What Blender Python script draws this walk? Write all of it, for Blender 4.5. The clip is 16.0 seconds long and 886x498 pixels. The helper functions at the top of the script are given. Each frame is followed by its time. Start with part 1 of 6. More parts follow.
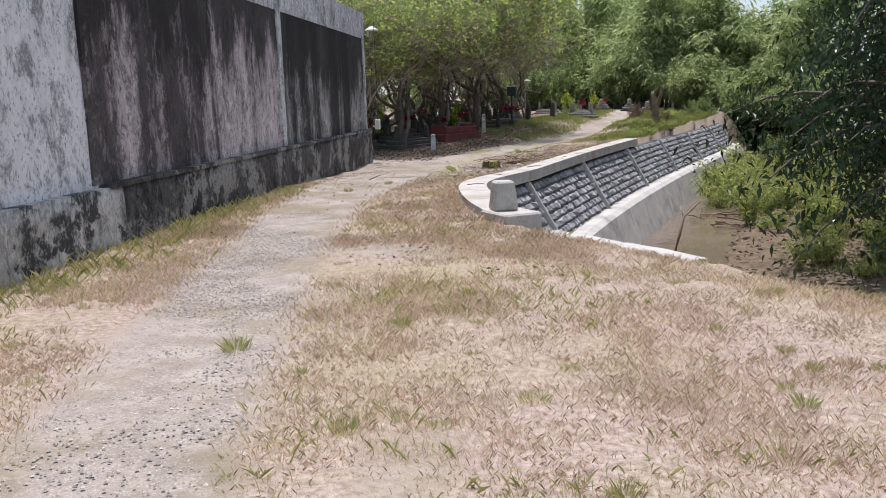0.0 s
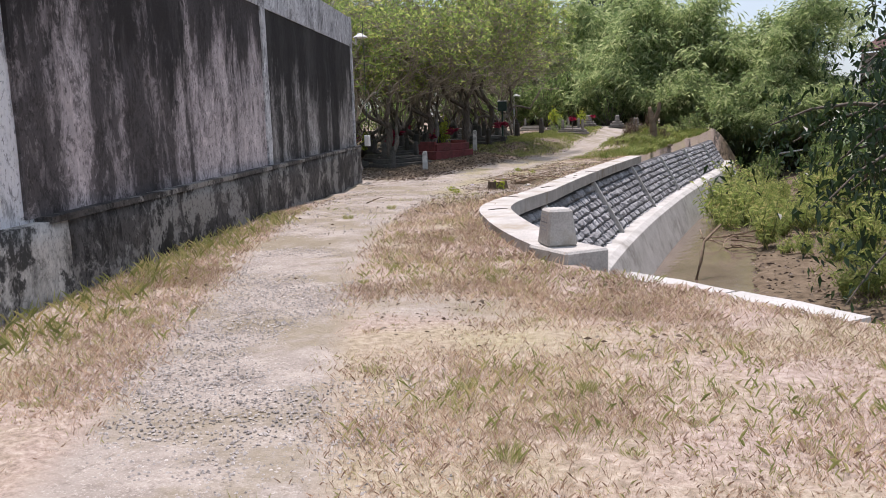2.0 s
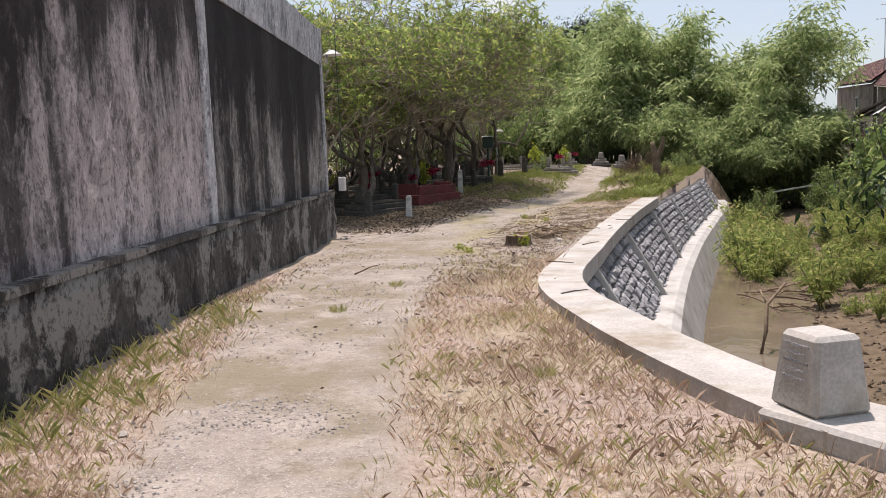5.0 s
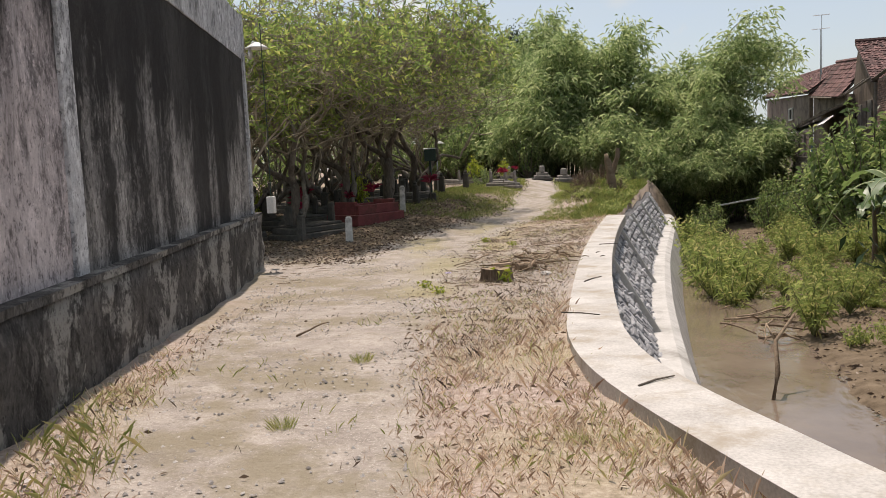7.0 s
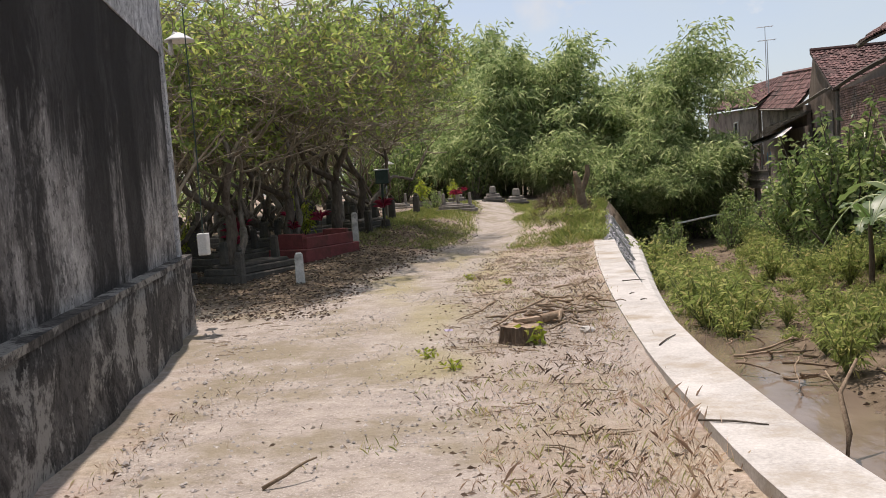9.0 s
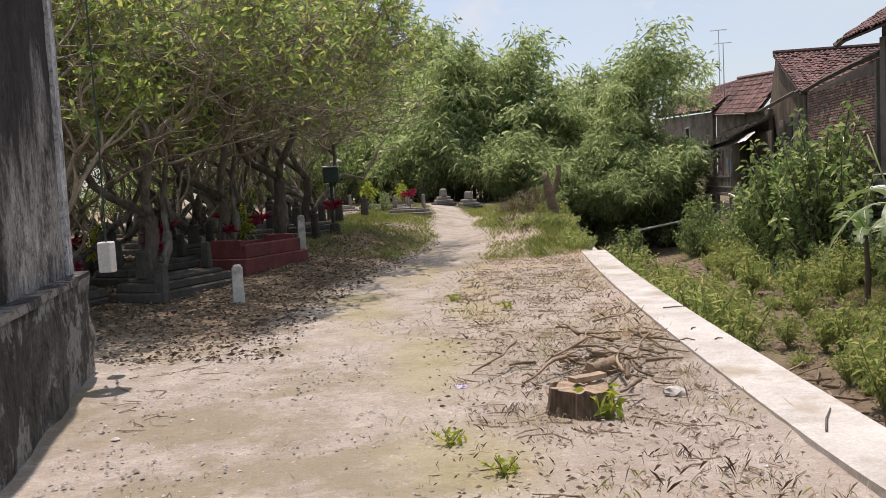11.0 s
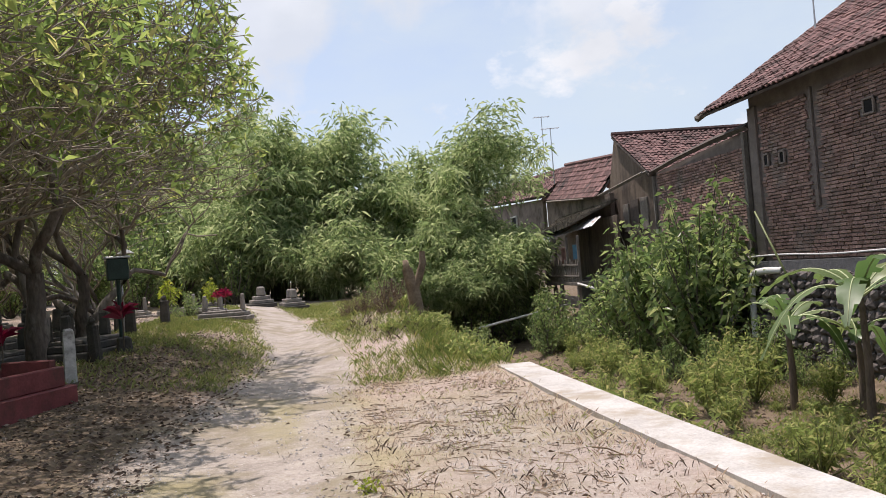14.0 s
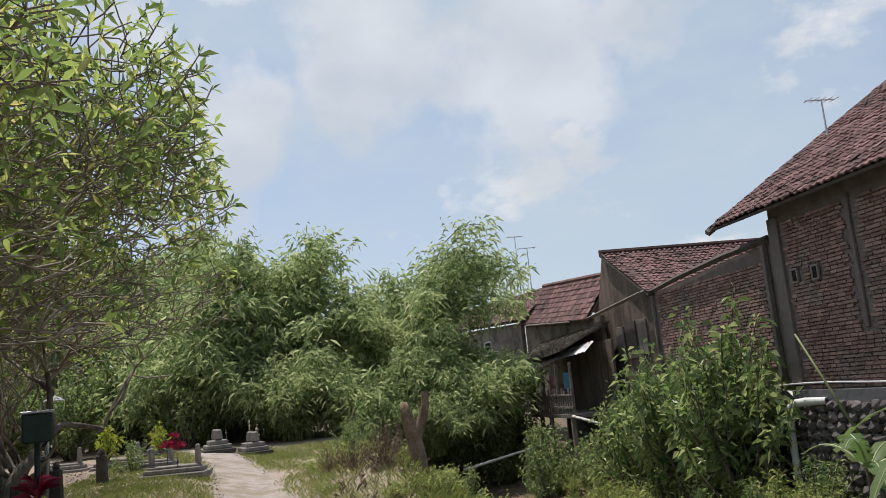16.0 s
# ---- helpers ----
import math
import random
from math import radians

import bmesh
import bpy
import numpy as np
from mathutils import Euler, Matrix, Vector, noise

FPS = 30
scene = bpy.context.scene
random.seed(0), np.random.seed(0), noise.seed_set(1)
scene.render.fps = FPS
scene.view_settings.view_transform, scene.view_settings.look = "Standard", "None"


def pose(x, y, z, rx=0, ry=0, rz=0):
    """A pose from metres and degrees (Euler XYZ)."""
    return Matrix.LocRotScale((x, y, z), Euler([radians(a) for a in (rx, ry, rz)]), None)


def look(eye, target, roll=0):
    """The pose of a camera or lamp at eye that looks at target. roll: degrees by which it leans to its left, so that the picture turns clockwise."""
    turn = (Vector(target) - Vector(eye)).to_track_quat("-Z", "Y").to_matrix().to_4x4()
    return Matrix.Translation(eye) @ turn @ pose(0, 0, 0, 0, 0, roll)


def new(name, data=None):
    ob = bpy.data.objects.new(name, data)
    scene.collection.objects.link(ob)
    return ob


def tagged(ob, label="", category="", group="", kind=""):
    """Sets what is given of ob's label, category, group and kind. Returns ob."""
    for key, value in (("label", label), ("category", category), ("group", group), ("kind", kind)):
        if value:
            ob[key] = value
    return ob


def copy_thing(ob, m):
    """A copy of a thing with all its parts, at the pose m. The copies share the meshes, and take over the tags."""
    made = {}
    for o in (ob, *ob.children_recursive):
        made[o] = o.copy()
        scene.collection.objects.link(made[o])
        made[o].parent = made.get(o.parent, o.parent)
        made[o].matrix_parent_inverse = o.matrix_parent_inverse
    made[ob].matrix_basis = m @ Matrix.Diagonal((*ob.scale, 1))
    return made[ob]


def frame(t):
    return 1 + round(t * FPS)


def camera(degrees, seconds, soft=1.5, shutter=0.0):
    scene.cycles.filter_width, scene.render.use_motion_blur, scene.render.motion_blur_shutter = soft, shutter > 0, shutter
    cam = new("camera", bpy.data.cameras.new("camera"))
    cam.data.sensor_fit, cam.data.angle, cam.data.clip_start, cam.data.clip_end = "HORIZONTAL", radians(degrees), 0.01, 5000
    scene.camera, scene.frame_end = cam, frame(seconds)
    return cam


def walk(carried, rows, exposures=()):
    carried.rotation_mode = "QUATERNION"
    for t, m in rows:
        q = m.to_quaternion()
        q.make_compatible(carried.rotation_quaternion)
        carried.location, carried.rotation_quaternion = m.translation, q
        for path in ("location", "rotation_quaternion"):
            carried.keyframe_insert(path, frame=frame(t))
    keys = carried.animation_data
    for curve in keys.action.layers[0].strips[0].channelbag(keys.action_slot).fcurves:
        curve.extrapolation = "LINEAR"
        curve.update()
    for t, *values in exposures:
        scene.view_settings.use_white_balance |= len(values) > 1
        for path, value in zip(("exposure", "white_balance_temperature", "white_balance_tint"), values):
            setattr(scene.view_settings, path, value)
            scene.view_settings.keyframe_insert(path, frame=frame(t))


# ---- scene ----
cam = camera(55.1, 16.0, soft=0.9)
# levels the walk: up leans a little against the rows' own z
UP = Vector((0.055, -0.021, 1.0)).normalized()
LEVEL = Matrix.Translation((0, 0, 0.25)) @ UP.rotation_difference(Vector((0, 0, 1))).to_matrix().to_4x4()
ROWS = [
    (0, (-0.098, 1.131, 1.112), (-0.945, 2.923, 0.844), -4.0),
    (0.5, (-0.448, 1.462, 1.126), (-1.275, 3.263, 0.862), -4.0),
    (1, (-0.776, 1.761, 1.137), (-1.586, 3.572, 0.881), -4.1),
    (1.5, (-1.173, 2.286, 1.125), (-1.97, 4.104, 0.882), -4.1),
    (2, (-1.527, 2.768, 1.132), (-2.312, 4.593, 0.901), -4.1),
    (2.5, (-1.887, 3.24, 1.147), (-2.657, 5.072, 0.927), -4.0),
    (3, (-2.275, 3.766, 1.177), (-3.029, 5.607, 0.97), -3.8),
    (3.5, (-2.682, 4.363, 1.186), (-3.423, 6.211, 0.993), -3.7),
    (4, (-3.137, 5.034, 1.213), (-3.864, 6.888, 1.036), -3.9),
    (4.2, (-3.301, 5.312, 1.209), (-4.024, 7.169, 1.04), -4.1),
    (6.3, (-4.671, 8.023, 1.384), (-5.254, 9.932, 1.256), -4.8),
    (6.5, (-4.815, 8.266, 1.387), (-5.378, 10.181, 1.261), -4.7),
    (7, (-5.179, 8.836, 1.403), (-5.695, 10.764, 1.275), -5.2),
    (7.5, (-5.562, 9.464, 1.43), (-6.036, 11.402, 1.288), -6.2),
    (8, (-5.89, 10.054, 1.432), (-6.331, 11.998, 1.281), -7.2),
    (8.5, (-6.21, 10.736, 1.486), (-6.614, 12.69, 1.345), -7.4),
    (9, (-6.54, 11.51, 1.556), (-6.895, 13.476, 1.464), -6.7),
    (9.2, (-6.655, 11.784, 1.587), (-6.99, 13.755, 1.518), -6.4),
    (11.3, (-7.673, 14.408, 1.591), (-7.852, 16.398, 1.488), -6.1),
    (11.5, (-7.768, 14.689, 1.564), (-7.932, 16.679, 1.464), -6.2),
    (12, (-7.951, 15.567, 1.531), (-8.077, 17.56, 1.435), -6.3),
    (12.5, (-8.136, 16.598, 1.523), (-8.192, 18.596, 1.448), -6.4),
    (13, (-8.277, 17.419, 1.538), (-8.243, 19.418, 1.495), -6.7),
    (13.5, (-8.48, 18.078, 1.64), (-8.329, 20.072, 1.637), -7.2),
    (14, (-8.611, 18.941, 1.702), (-8.328, 20.919, 1.775), -7.7),
    (14.5, (-8.739, 19.667, 1.763), (-8.342, 21.622, 1.909), -8.1),
    (15, (-8.858, 20.459, 1.897), (-8.383, 22.388, 2.13), -8.6),
    (15.5, (-8.911, 21.195, 2.058), (-8.434, 23.115, 2.355), -9.0),
    (16, (-9.027, 22.005, 2.169), (-8.601, 23.929, 2.513), -9.1),
]
EXPOSURES = [(0.0, 0.22, 6250, 19), (2.0, 0.26, 6350, 22), (4.0, 0.26, 6550, 22), (7.0, 0.10, 7000, 18), (9.0, 0.14, 6850, 20), (12.5, 0.28, 6750, 21), (14.0, 0.30, 6600, 21), (15.0, 0.20, 6500, 20), (16.0, 0.0, 6450, 17)]
walk(cam, [(t, LEVEL @ look(eye, target, roll)) for t, eye, target, roll in ROWS], EXPOSURES)

# ---- world, sun ----
CUMULI = [((-0.034, 0.941, 0.337), 0.1), ((-0.019, 0.961, 0.276), 0.085), ((-0.128, 0.903, 0.409), 0.06), ((0.316, 0.866, 0.387), 0.16), ((0.122, 0.905, 0.407), 0.12)]
SUN_FROM = Vector((-0.15, 0.30, 0.94)).normalized()
world = bpy.data.worlds.new("daylight")
scene.world = world
world.use_nodes = True
wt = world.node_tree
wt.nodes.clear()
w_out = wt.nodes.new("ShaderNodeOutputWorld")
w_bg = wt.nodes.new("ShaderNodeBackground")
w_sky = wt.nodes.new("ShaderNodeTexSky")
w_sky.sky_type = 'NISHITA'
w_sky.sun_disc = False
w_sky.sun_elevation = math.asin(SUN_FROM.z)
w_sky.sun_rotation = math.atan2(SUN_FROM.x, SUN_FROM.y)
w_sky.air_density, w_sky.dust_density, w_sky.ozone_density = 1.0, 1.6, 1.2
w_co = wt.nodes.new("ShaderNodeTexCoord")


def sky_noise(scale, detail, rough, stretch, shift):
    mp = wt.nodes.new("ShaderNodeMapping")
    mp.inputs["Scale"].default_value, mp.inputs["Location"].default_value = stretch, shift
    n = wt.nodes.new("ShaderNodeTexNoise")
    n.inputs["Scale"].default_value, n.inputs["Detail"].default_value, n.inputs["Roughness"].default_value = scale, detail, rough
    wt.links.new(w_co.outputs["Generated"], mp.inputs["Vector"])
    wt.links.new(mp.outputs["Vector"], n.inputs["Vector"])
    return n.outputs["Fac"]


def sky_ramp(fac, lo, hi, a, b):
    r = wt.nodes.new("ShaderNodeValToRGB")
    r.color_ramp.elements[0].position, r.color_ramp.elements[1].position = lo, hi
    r.color_ramp.elements[0].color, r.color_ramp.elements[1].color = (*a, 1), (*b, 1)
    wt.links.new(fac, r.inputs["Fac"])
    return r.outputs["Color"]


def sky_mix(fac, a, b, blend='MIX'):
    m = wt.nodes.new("ShaderNodeMix")
    m.data_type, m.blend_type = 'RGBA', blend
    for sock, val in (("Factor", fac), ("A", a), ("B", b)):
        if isinstance(val, float):
            m.inputs[sock].default_value = val
        elif isinstance(val, tuple):
            m.inputs[sock].default_value = (*val, 1)
        else:
            wt.links.new(val, m.inputs[sock])
    return m.outputs["Result"]


def sky_less(value):
    m = wt.nodes.new("ShaderNodeMath")
    m.operation = 'SUBTRACT'
    wt.links.new(value, m.inputs[0])
    m.inputs[1].default_value = 0.95
    return m.outputs[0]


# a towering cumulus over the grove, and its smaller neighbours
billow = sky_noise(11.0, 9.0, 0.55, (1, 1, 1), (0.2, 0.4, 0.0))
heap = None
for way, size in CUMULI:
    gap = wt.nodes.new("ShaderNodeVectorMath")
    gap.operation = 'DISTANCE'
    wt.links.new(w_co.outputs["Generated"], gap.inputs[0])
    gap.inputs[1].default_value = Vector(way).normalized()
    away = wt.nodes.new("ShaderNodeMath")
    away.operation = 'MULTIPLY_ADD'
    wt.links.new(gap.outputs["Value"], away.inputs[0])
    away.inputs[1].default_value, away.inputs[2].default_value = -0.5 / size, 1.0
    edge = wt.nodes.new("ShaderNodeMath")
    edge.operation = 'MULTIPLY_ADD'
    wt.links.new(billow, edge.inputs[0])
    edge.inputs[1].default_value = 1.2
    wt.links.new(away.outputs[0], edge.inputs[2])
    puff = sky_ramp(sky_less(edge.outputs[0]), 0.18, 0.40, (0, 0, 0), (0.72, 0.72, 0.72))
    heap = puff if heap is None else sky_mix(1.0, heap, puff, 'LIGHTEN')
veil = sky_ramp(sky_noise(2.6, 10.0, 0.58, (1.0, 1.0, 2.2), (0.35, 0.1, 0.2)), 0.40, 0.66, (0.38, 0.38, 0.38), (0.82, 0.82, 0.82))
banks = sky_ramp(sky_noise(4.6, 10.0, 0.6, (1.0, 1.0, 1.6), (1.35, 0.7, 0.9)), 0.57, 0.65, (0, 0, 0), (0.9, 0.9, 0.9))
cloud = sky_mix(sky_ramp(sky_noise(5.0, 6.0, 0.5, (1, 1, 1.4), (0.1, 0.9, 0.3)), 0.38, 0.6, (0, 0, 0), (1, 1, 1)), (4.5, 4.95, 5.1), (5.75, 6.15, 6.15))
w_sum = sky_mix(veil, w_sky.outputs["Color"], (4.1, 5.0, 5.3))
w_sum = sky_mix(sky_mix(1.0, heap, banks, 'LIGHTEN'), w_sum, cloud)
wt.links.new(w_sum, w_bg.inputs["Color"])
w_bg.inputs["Strength"].default_value = 0.132
wt.links.new(w_bg.outputs["Background"], w_out.inputs["Surface"])

sun_data = bpy.data.lights.new("sun", 'SUN')
sun_data.energy, sun_data.angle, sun_data.color = 4.2, radians(0.55), (1.0, 0.955, 0.88)
sun = new("sun", sun_data)
sun.matrix_world = look(SUN_FROM * 60, (0, 0, 0))

# ---- materials ----
def node(nt, kind, **inputs):
    n = nt.nodes.new(kind)
    for k, val in inputs.items():
        n.inputs[k.replace("_", " ")].default_value = val
    return n


def ramp(nt, fac, stops):
    r = nt.nodes.new("ShaderNodeValToRGB")
    el = r.color_ramp.elements
    while len(el) < len(stops):
        el.new(0.5)
    for e, (p, c) in zip(el, stops):
        e.position, e.color = p, (*c, 1)
    nt.links.new(fac, r.inputs["Fac"])
    return r.outputs["Color"]


def mixed(nt, fac, a, b, blend='MIX'):
    m = nt.nodes.new("ShaderNodeMix")
    m.data_type, m.blend_type = 'RGBA', blend
    for sock, val in (("Factor", fac), ("A", a), ("B", b)):
        if isinstance(val, (int, float)):
            m.inputs[sock].default_value = val
        elif isinstance(val, tuple):
            m.inputs[sock].default_value = (*val, 1)
        else:
            nt.links.new(val, m.inputs[sock])
    return m.outputs["Result"]


def noise_fac(nt, scale, detail=5.0, rough=0.6, stretch=(1, 1, 1), coords="Object", distort=0.0):
    co = nt.nodes.new("ShaderNodeTexCoord")
    mp = nt.nodes.new("ShaderNodeMapping")
    mp.inputs["Scale"].default_value = stretch
    nt.links.new(co.outputs[coords], mp.inputs["Vector"])
    n = node(nt, "ShaderNodeTexNoise", Scale=scale, Detail=detail, Roughness=rough, Distortion=distort)
    nt.links.new(mp.outputs["Vector"], n.inputs["Vector"])
    return n.outputs["Fac"]


def bumped(nt, bsdf, height, strength, distance):
    b = node(nt, "ShaderNodeBump", Strength=strength, Distance=distance)
    nt.links.new(height, b.inputs["Height"])
    nt.links.new(b.outputs["Normal"], bsdf.inputs["Normal"])


def blank(name, rough=0.8, spec=0.3):
    m = bpy.data.materials.new(name)
    m.use_nodes = True
    nt = m.node_tree
    b = nt.nodes["Principled BSDF"]
    b.inputs["Roughness"].default_value = rough
    b.inputs["Specular IOR Level"].default_value = spec
    return m, nt, b


def mat(name, dark, light, scale=4.0, rough=0.85, bump=0.3, fine=40.0, depth=0.01, stain=None, stain_scale=0.8,
        stretch=(1, 1, 1), vary=0.0, metal=0.0, spec=0.3, lo=0.35, hi=0.65):
    """A worn surface: two colours by coarse and fine noise, stains, bump, a change from piece to piece."""
    m, nt, b = blank(name, rough, spec)
    b.inputs["Metallic"].default_value = metal
    coarse = noise_fac(nt, scale, 6, 0.65, stretch)
    small = noise_fac(nt, fine, 4, 0.6, stretch)
    col = ramp(nt, coarse, [(lo, dark), (hi, light)])
    col = mixed(nt, 0.35, col, ramp(nt, small, [(0.3, tuple(c * 0.7 for c in dark)), (0.7, tuple(min(1, c * 1.2) for c in light))]))
    if stain:
        sf = ramp(nt, noise_fac(nt, stain_scale, 7, 0.7, stretch), [(0.5, (0, 0, 0)), (0.66, (1, 1, 1))])
        col = mixed(nt, sf, col, stain)
    if vary:
        info = nt.nodes.new("ShaderNodeObjectInfo")
        hsv = nt.nodes.new("ShaderNodeHueSaturation")
        mr = node(nt, "ShaderNodeMapRange")
        mr.inputs["To Min"].default_value, mr.inputs["To Max"].default_value = 1 - vary, 1 + vary
        geo = nt.nodes.new("ShaderNodeNewGeometry")
        both = nt.nodes.new("ShaderNodeMath")
        both.operation = 'ADD'
        nt.links.new(info.outputs["Random"], both.inputs[0])
        nt.links.new(geo.outputs["Random Per Island"], both.inputs[1])
        part_of = nt.nodes.new("ShaderNodeMath")
        part_of.operation = 'FRACT'
        nt.links.new(both.outputs[0], part_of.inputs[0])
        nt.links.new(part_of.outputs[0], mr.inputs["Value"])
        nt.links.new(mr.outputs["Result"], hsv.inputs["Value"])
        nt.links.new(col, hsv.inputs["Color"])
        col = hsv.outputs["Color"]
    nt.links.new(col, b.inputs["Base Color"])
    if bump:
        bumped(nt, b, small, bump, depth)
    return m


def leaf_mat(name, stops, rough=0.45, glow=0.35):
    """Leaves that differ one from the other, and let some light through."""
    m, nt, b = blank(name, rough, 0.35)
    geo = nt.nodes.new("ShaderNodeNewGeometry")
    col = ramp(nt, geo.outputs["Random Per Island"], stops)
    col = mixed(nt, ramp(nt, noise_fac(nt, 0.9, 3), [(0.3, (0.35, 0.35, 0.35)), (0.6, (0, 0, 0))]), col, stops[0][1])
    nt.links.new(col, b.inputs["Base Color"])
    tr = nt.nodes.new("ShaderNodeBsdfTranslucent")
    hue = node(nt, "ShaderNodeHueSaturation", Saturation=1.15, Value=1.5)
    nt.links.new(col, hue.inputs["Color"])
    nt.links.new(hue.outputs["Color"], tr.inputs["Color"])
    ms = node(nt, "ShaderNodeMixShader", Fac=glow)
    nt.links.new(b.outputs["BSDF"], ms.inputs[1])
    nt.links.new(tr.outputs["BSDF"], ms.inputs[2])
    nt.links.new(ms.outputs["Shader"], nt.nodes["Material Output"].inputs["Surface"])
    return m


BARK = mat("bark", (0.06, 0.048, 0.038), (0.20, 0.17, 0.138), 3, 0.9, 0.8, 25, 0.02, stretch=(1, 1, 0.4))
# twigs pale as if sunlit, trunks dark as if shaded, both in the bark colour
TWIG_BARK_LIT = mat("frangipani_twig_lit", (0.11, 0.092, 0.07), (0.38, 0.33, 0.26), 3, 0.9, 0.8, 25, 0.02, stretch=(1, 1, 0.4))
TRUNK_BARK_SHADED = mat("frangipani_trunk_shaded", (0.045, 0.036, 0.03), (0.17, 0.145, 0.12), 3, 0.9, 0.8, 25, 0.02, stain=(0.26, 0.24, 0.21), stain_scale=2.2, stretch=(1, 1, 0.4))
FRANGI_LEAF = leaf_mat("frangipani_leaf", [(0.0, (0.115, 0.165, 0.062)), (0.5, (0.21, 0.27, 0.095)), (0.85, (0.34, 0.385, 0.14)), (1.0, (0.45, 0.41, 0.18))], glow=0.66)
BAMBOO_LEAF = leaf_mat("bamboo_leaf", [(0.0, (0.135, 0.187, 0.086)), (0.5, (0.295, 0.36, 0.175)), (1.0, (0.55, 0.575, 0.35))], glow=0.62)
BAMBOO_CULM = mat("bamboo_culm", (0.10, 0.14, 0.05), (0.22, 0.24, 0.10), 3, 0.5, 0.1)
SHRUB_LEAF = leaf_mat("shrub_leaf", [(0.0, (0.10, 0.15, 0.06)), (0.6, (0.21, 0.275, 0.11)), (1.0, (0.42, 0.45, 0.22))], rough=0.34, glow=0.5)
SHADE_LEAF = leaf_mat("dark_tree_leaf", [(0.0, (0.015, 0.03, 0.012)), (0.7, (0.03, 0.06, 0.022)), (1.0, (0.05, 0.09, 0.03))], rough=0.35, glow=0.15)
WEED_LEAF = leaf_mat("weed_leaf", [(0.0, (0.16, 0.205, 0.075)), (0.5, (0.265, 0.315, 0.12)), (0.8, (0.38, 0.40, 0.17)), (1.0, (0.48, 0.42, 0.22))], glow=0.55)
RED_LEAF = leaf_mat("cordyline_leaf", [(0.0, (0.09, 0.012, 0.025)), (0.6, (0.24, 0.025, 0.055)), (1.0, (0.42, 0.08, 0.12))], glow=0.3)
YELLOW_LEAF = leaf_mat("croton_leaf", [(0.0, (0.22, 0.28, 0.05)), (0.6, (0.34, 0.40, 0.08)), (1.0, (0.46, 0.44, 0.12))], glow=0.4)
BANANA_LEAF = leaf_mat("banana_leaf", [(0.0, (0.06, 0.11, 0.045)), (0.6, (0.12, 0.19, 0.07)), (1.0, (0.22, 0.26, 0.11))], rough=0.4, glow=0.35)
STRAW = leaf_mat("dry_grass", [(0.0, (0.27, 0.19, 0.14)), (0.25, (0.48, 0.37, 0.29)), (0.55, (0.68, 0.57, 0.465)), (0.82, (0.84, 0.75, 0.64)), (0.90, (0.54, 0.52, 0.29)), (1.0, (0.38, 0.39, 0.18))], rough=0.8, glow=0.4)
GREEN_GRASS = leaf_mat("green_grass", [(0.0, (0.24, 0.27, 0.105)), (0.5, (0.39, 0.395, 0.175)), (1.0, (0.64, 0.56, 0.36))], rough=0.7, glow=0.42)
DEAD_LEAF = leaf_mat("fallen_leaf", [(0.0, (0.07, 0.05, 0.038)), (0.55, (0.17, 0.125, 0.095)), (0.85, (0.28, 0.22, 0.17)), (1.0, (0.40, 0.33, 0.27))], rough=0.85, glow=0.05)

SCRAP_LEAF = leaf_mat("leaf_scrap", [(0.0, (0.13, 0.095, 0.07)), (0.5, (0.27, 0.205, 0.155)), (1.0, (0.52, 0.44, 0.36))], rough=0.85, glow=0.08)
CONCRETE = mat("new_concrete", (0.40, 0.385, 0.36), (0.58, 0.565, 0.54), 1.6, 0.9, 0.35, 60, 0.006, stain=(0.30, 0.285, 0.26), stain_scale=1.3)
COPING = mat("coping_cement", (0.35, 0.33, 0.305), (0.56, 0.535, 0.50), 2.6, 0.9, 0.4, 55, 0.006, stain=(0.33, 0.285, 0.225), stain_scale=1.5)
MORTAR = mat("dark_mortar", (0.075, 0.075, 0.08), (0.16, 0.16, 0.165), 6, 0.95, 0.6, 50, 0.02)
FACESTONE = mat("face_stone", (0.20, 0.20, 0.21), (0.42, 0.42, 0.43), 5, 0.9, 0.6, 30, 0.02, vary=0.35)
ROUGHSTONE = mat("river_stone", (0.06, 0.052, 0.048), (0.20, 0.175, 0.16), 3, 0.9, 0.5, 30, 0.02, vary=0.4)
# tomb cement, its colour darkened for the tree shade over the graves
TOMB_SHADED = mat("shaded_tomb_cement", (0.045, 0.042, 0.038), (0.125, 0.115, 0.102), 3, 0.92, 0.5, 40, 0.01, stain=(0.06, 0.06, 0.055), stain_scale=2.5, vary=0.25)
TOMB_RED = mat("tomb_oxide_red", (0.13, 0.033, 0.035), (0.24, 0.066, 0.066), 3, 0.7, 0.3, 40, 0.006, stain=(0.10, 0.04, 0.035), stain_scale=2.0)
WHITE_PAINT = mat("flaking_white", (0.42, 0.41, 0.39), (0.72, 0.71, 0.68), 6, 0.85, 0.3, 40, 0.006, stain=(0.14, 0.13, 0.12), stain_scale=5.0)
PLASTIC = mat("white_pvc", (0.55, 0.55, 0.53), (0.72, 0.72, 0.70), 3, 0.45, 0.05)
METAL_DARK = mat("dark_green_metal", (0.015, 0.035, 0.028), (0.03, 0.06, 0.05), 6, 0.5, 0.15)
METAL_GREY = mat("galvanised_metal", (0.35, 0.36, 0.37), (0.55, 0.56, 0.57), 6, 0.45, 0.1, metal=0.6)
TIN = mat("weathered_tin", (0.42, 0.43, 0.44), (0.68, 0.68, 0.68), 2, 0.55, 0.2, 20, 0.01, stain=(0.25, 0.17, 0.12), stain_scale=2.5, metal=0.2)
DECK = mat("dark_rafters", (0.05, 0.04, 0.034), (0.13, 0.105, 0.09), 3, 0.9, 0.4, 30, 0.01)
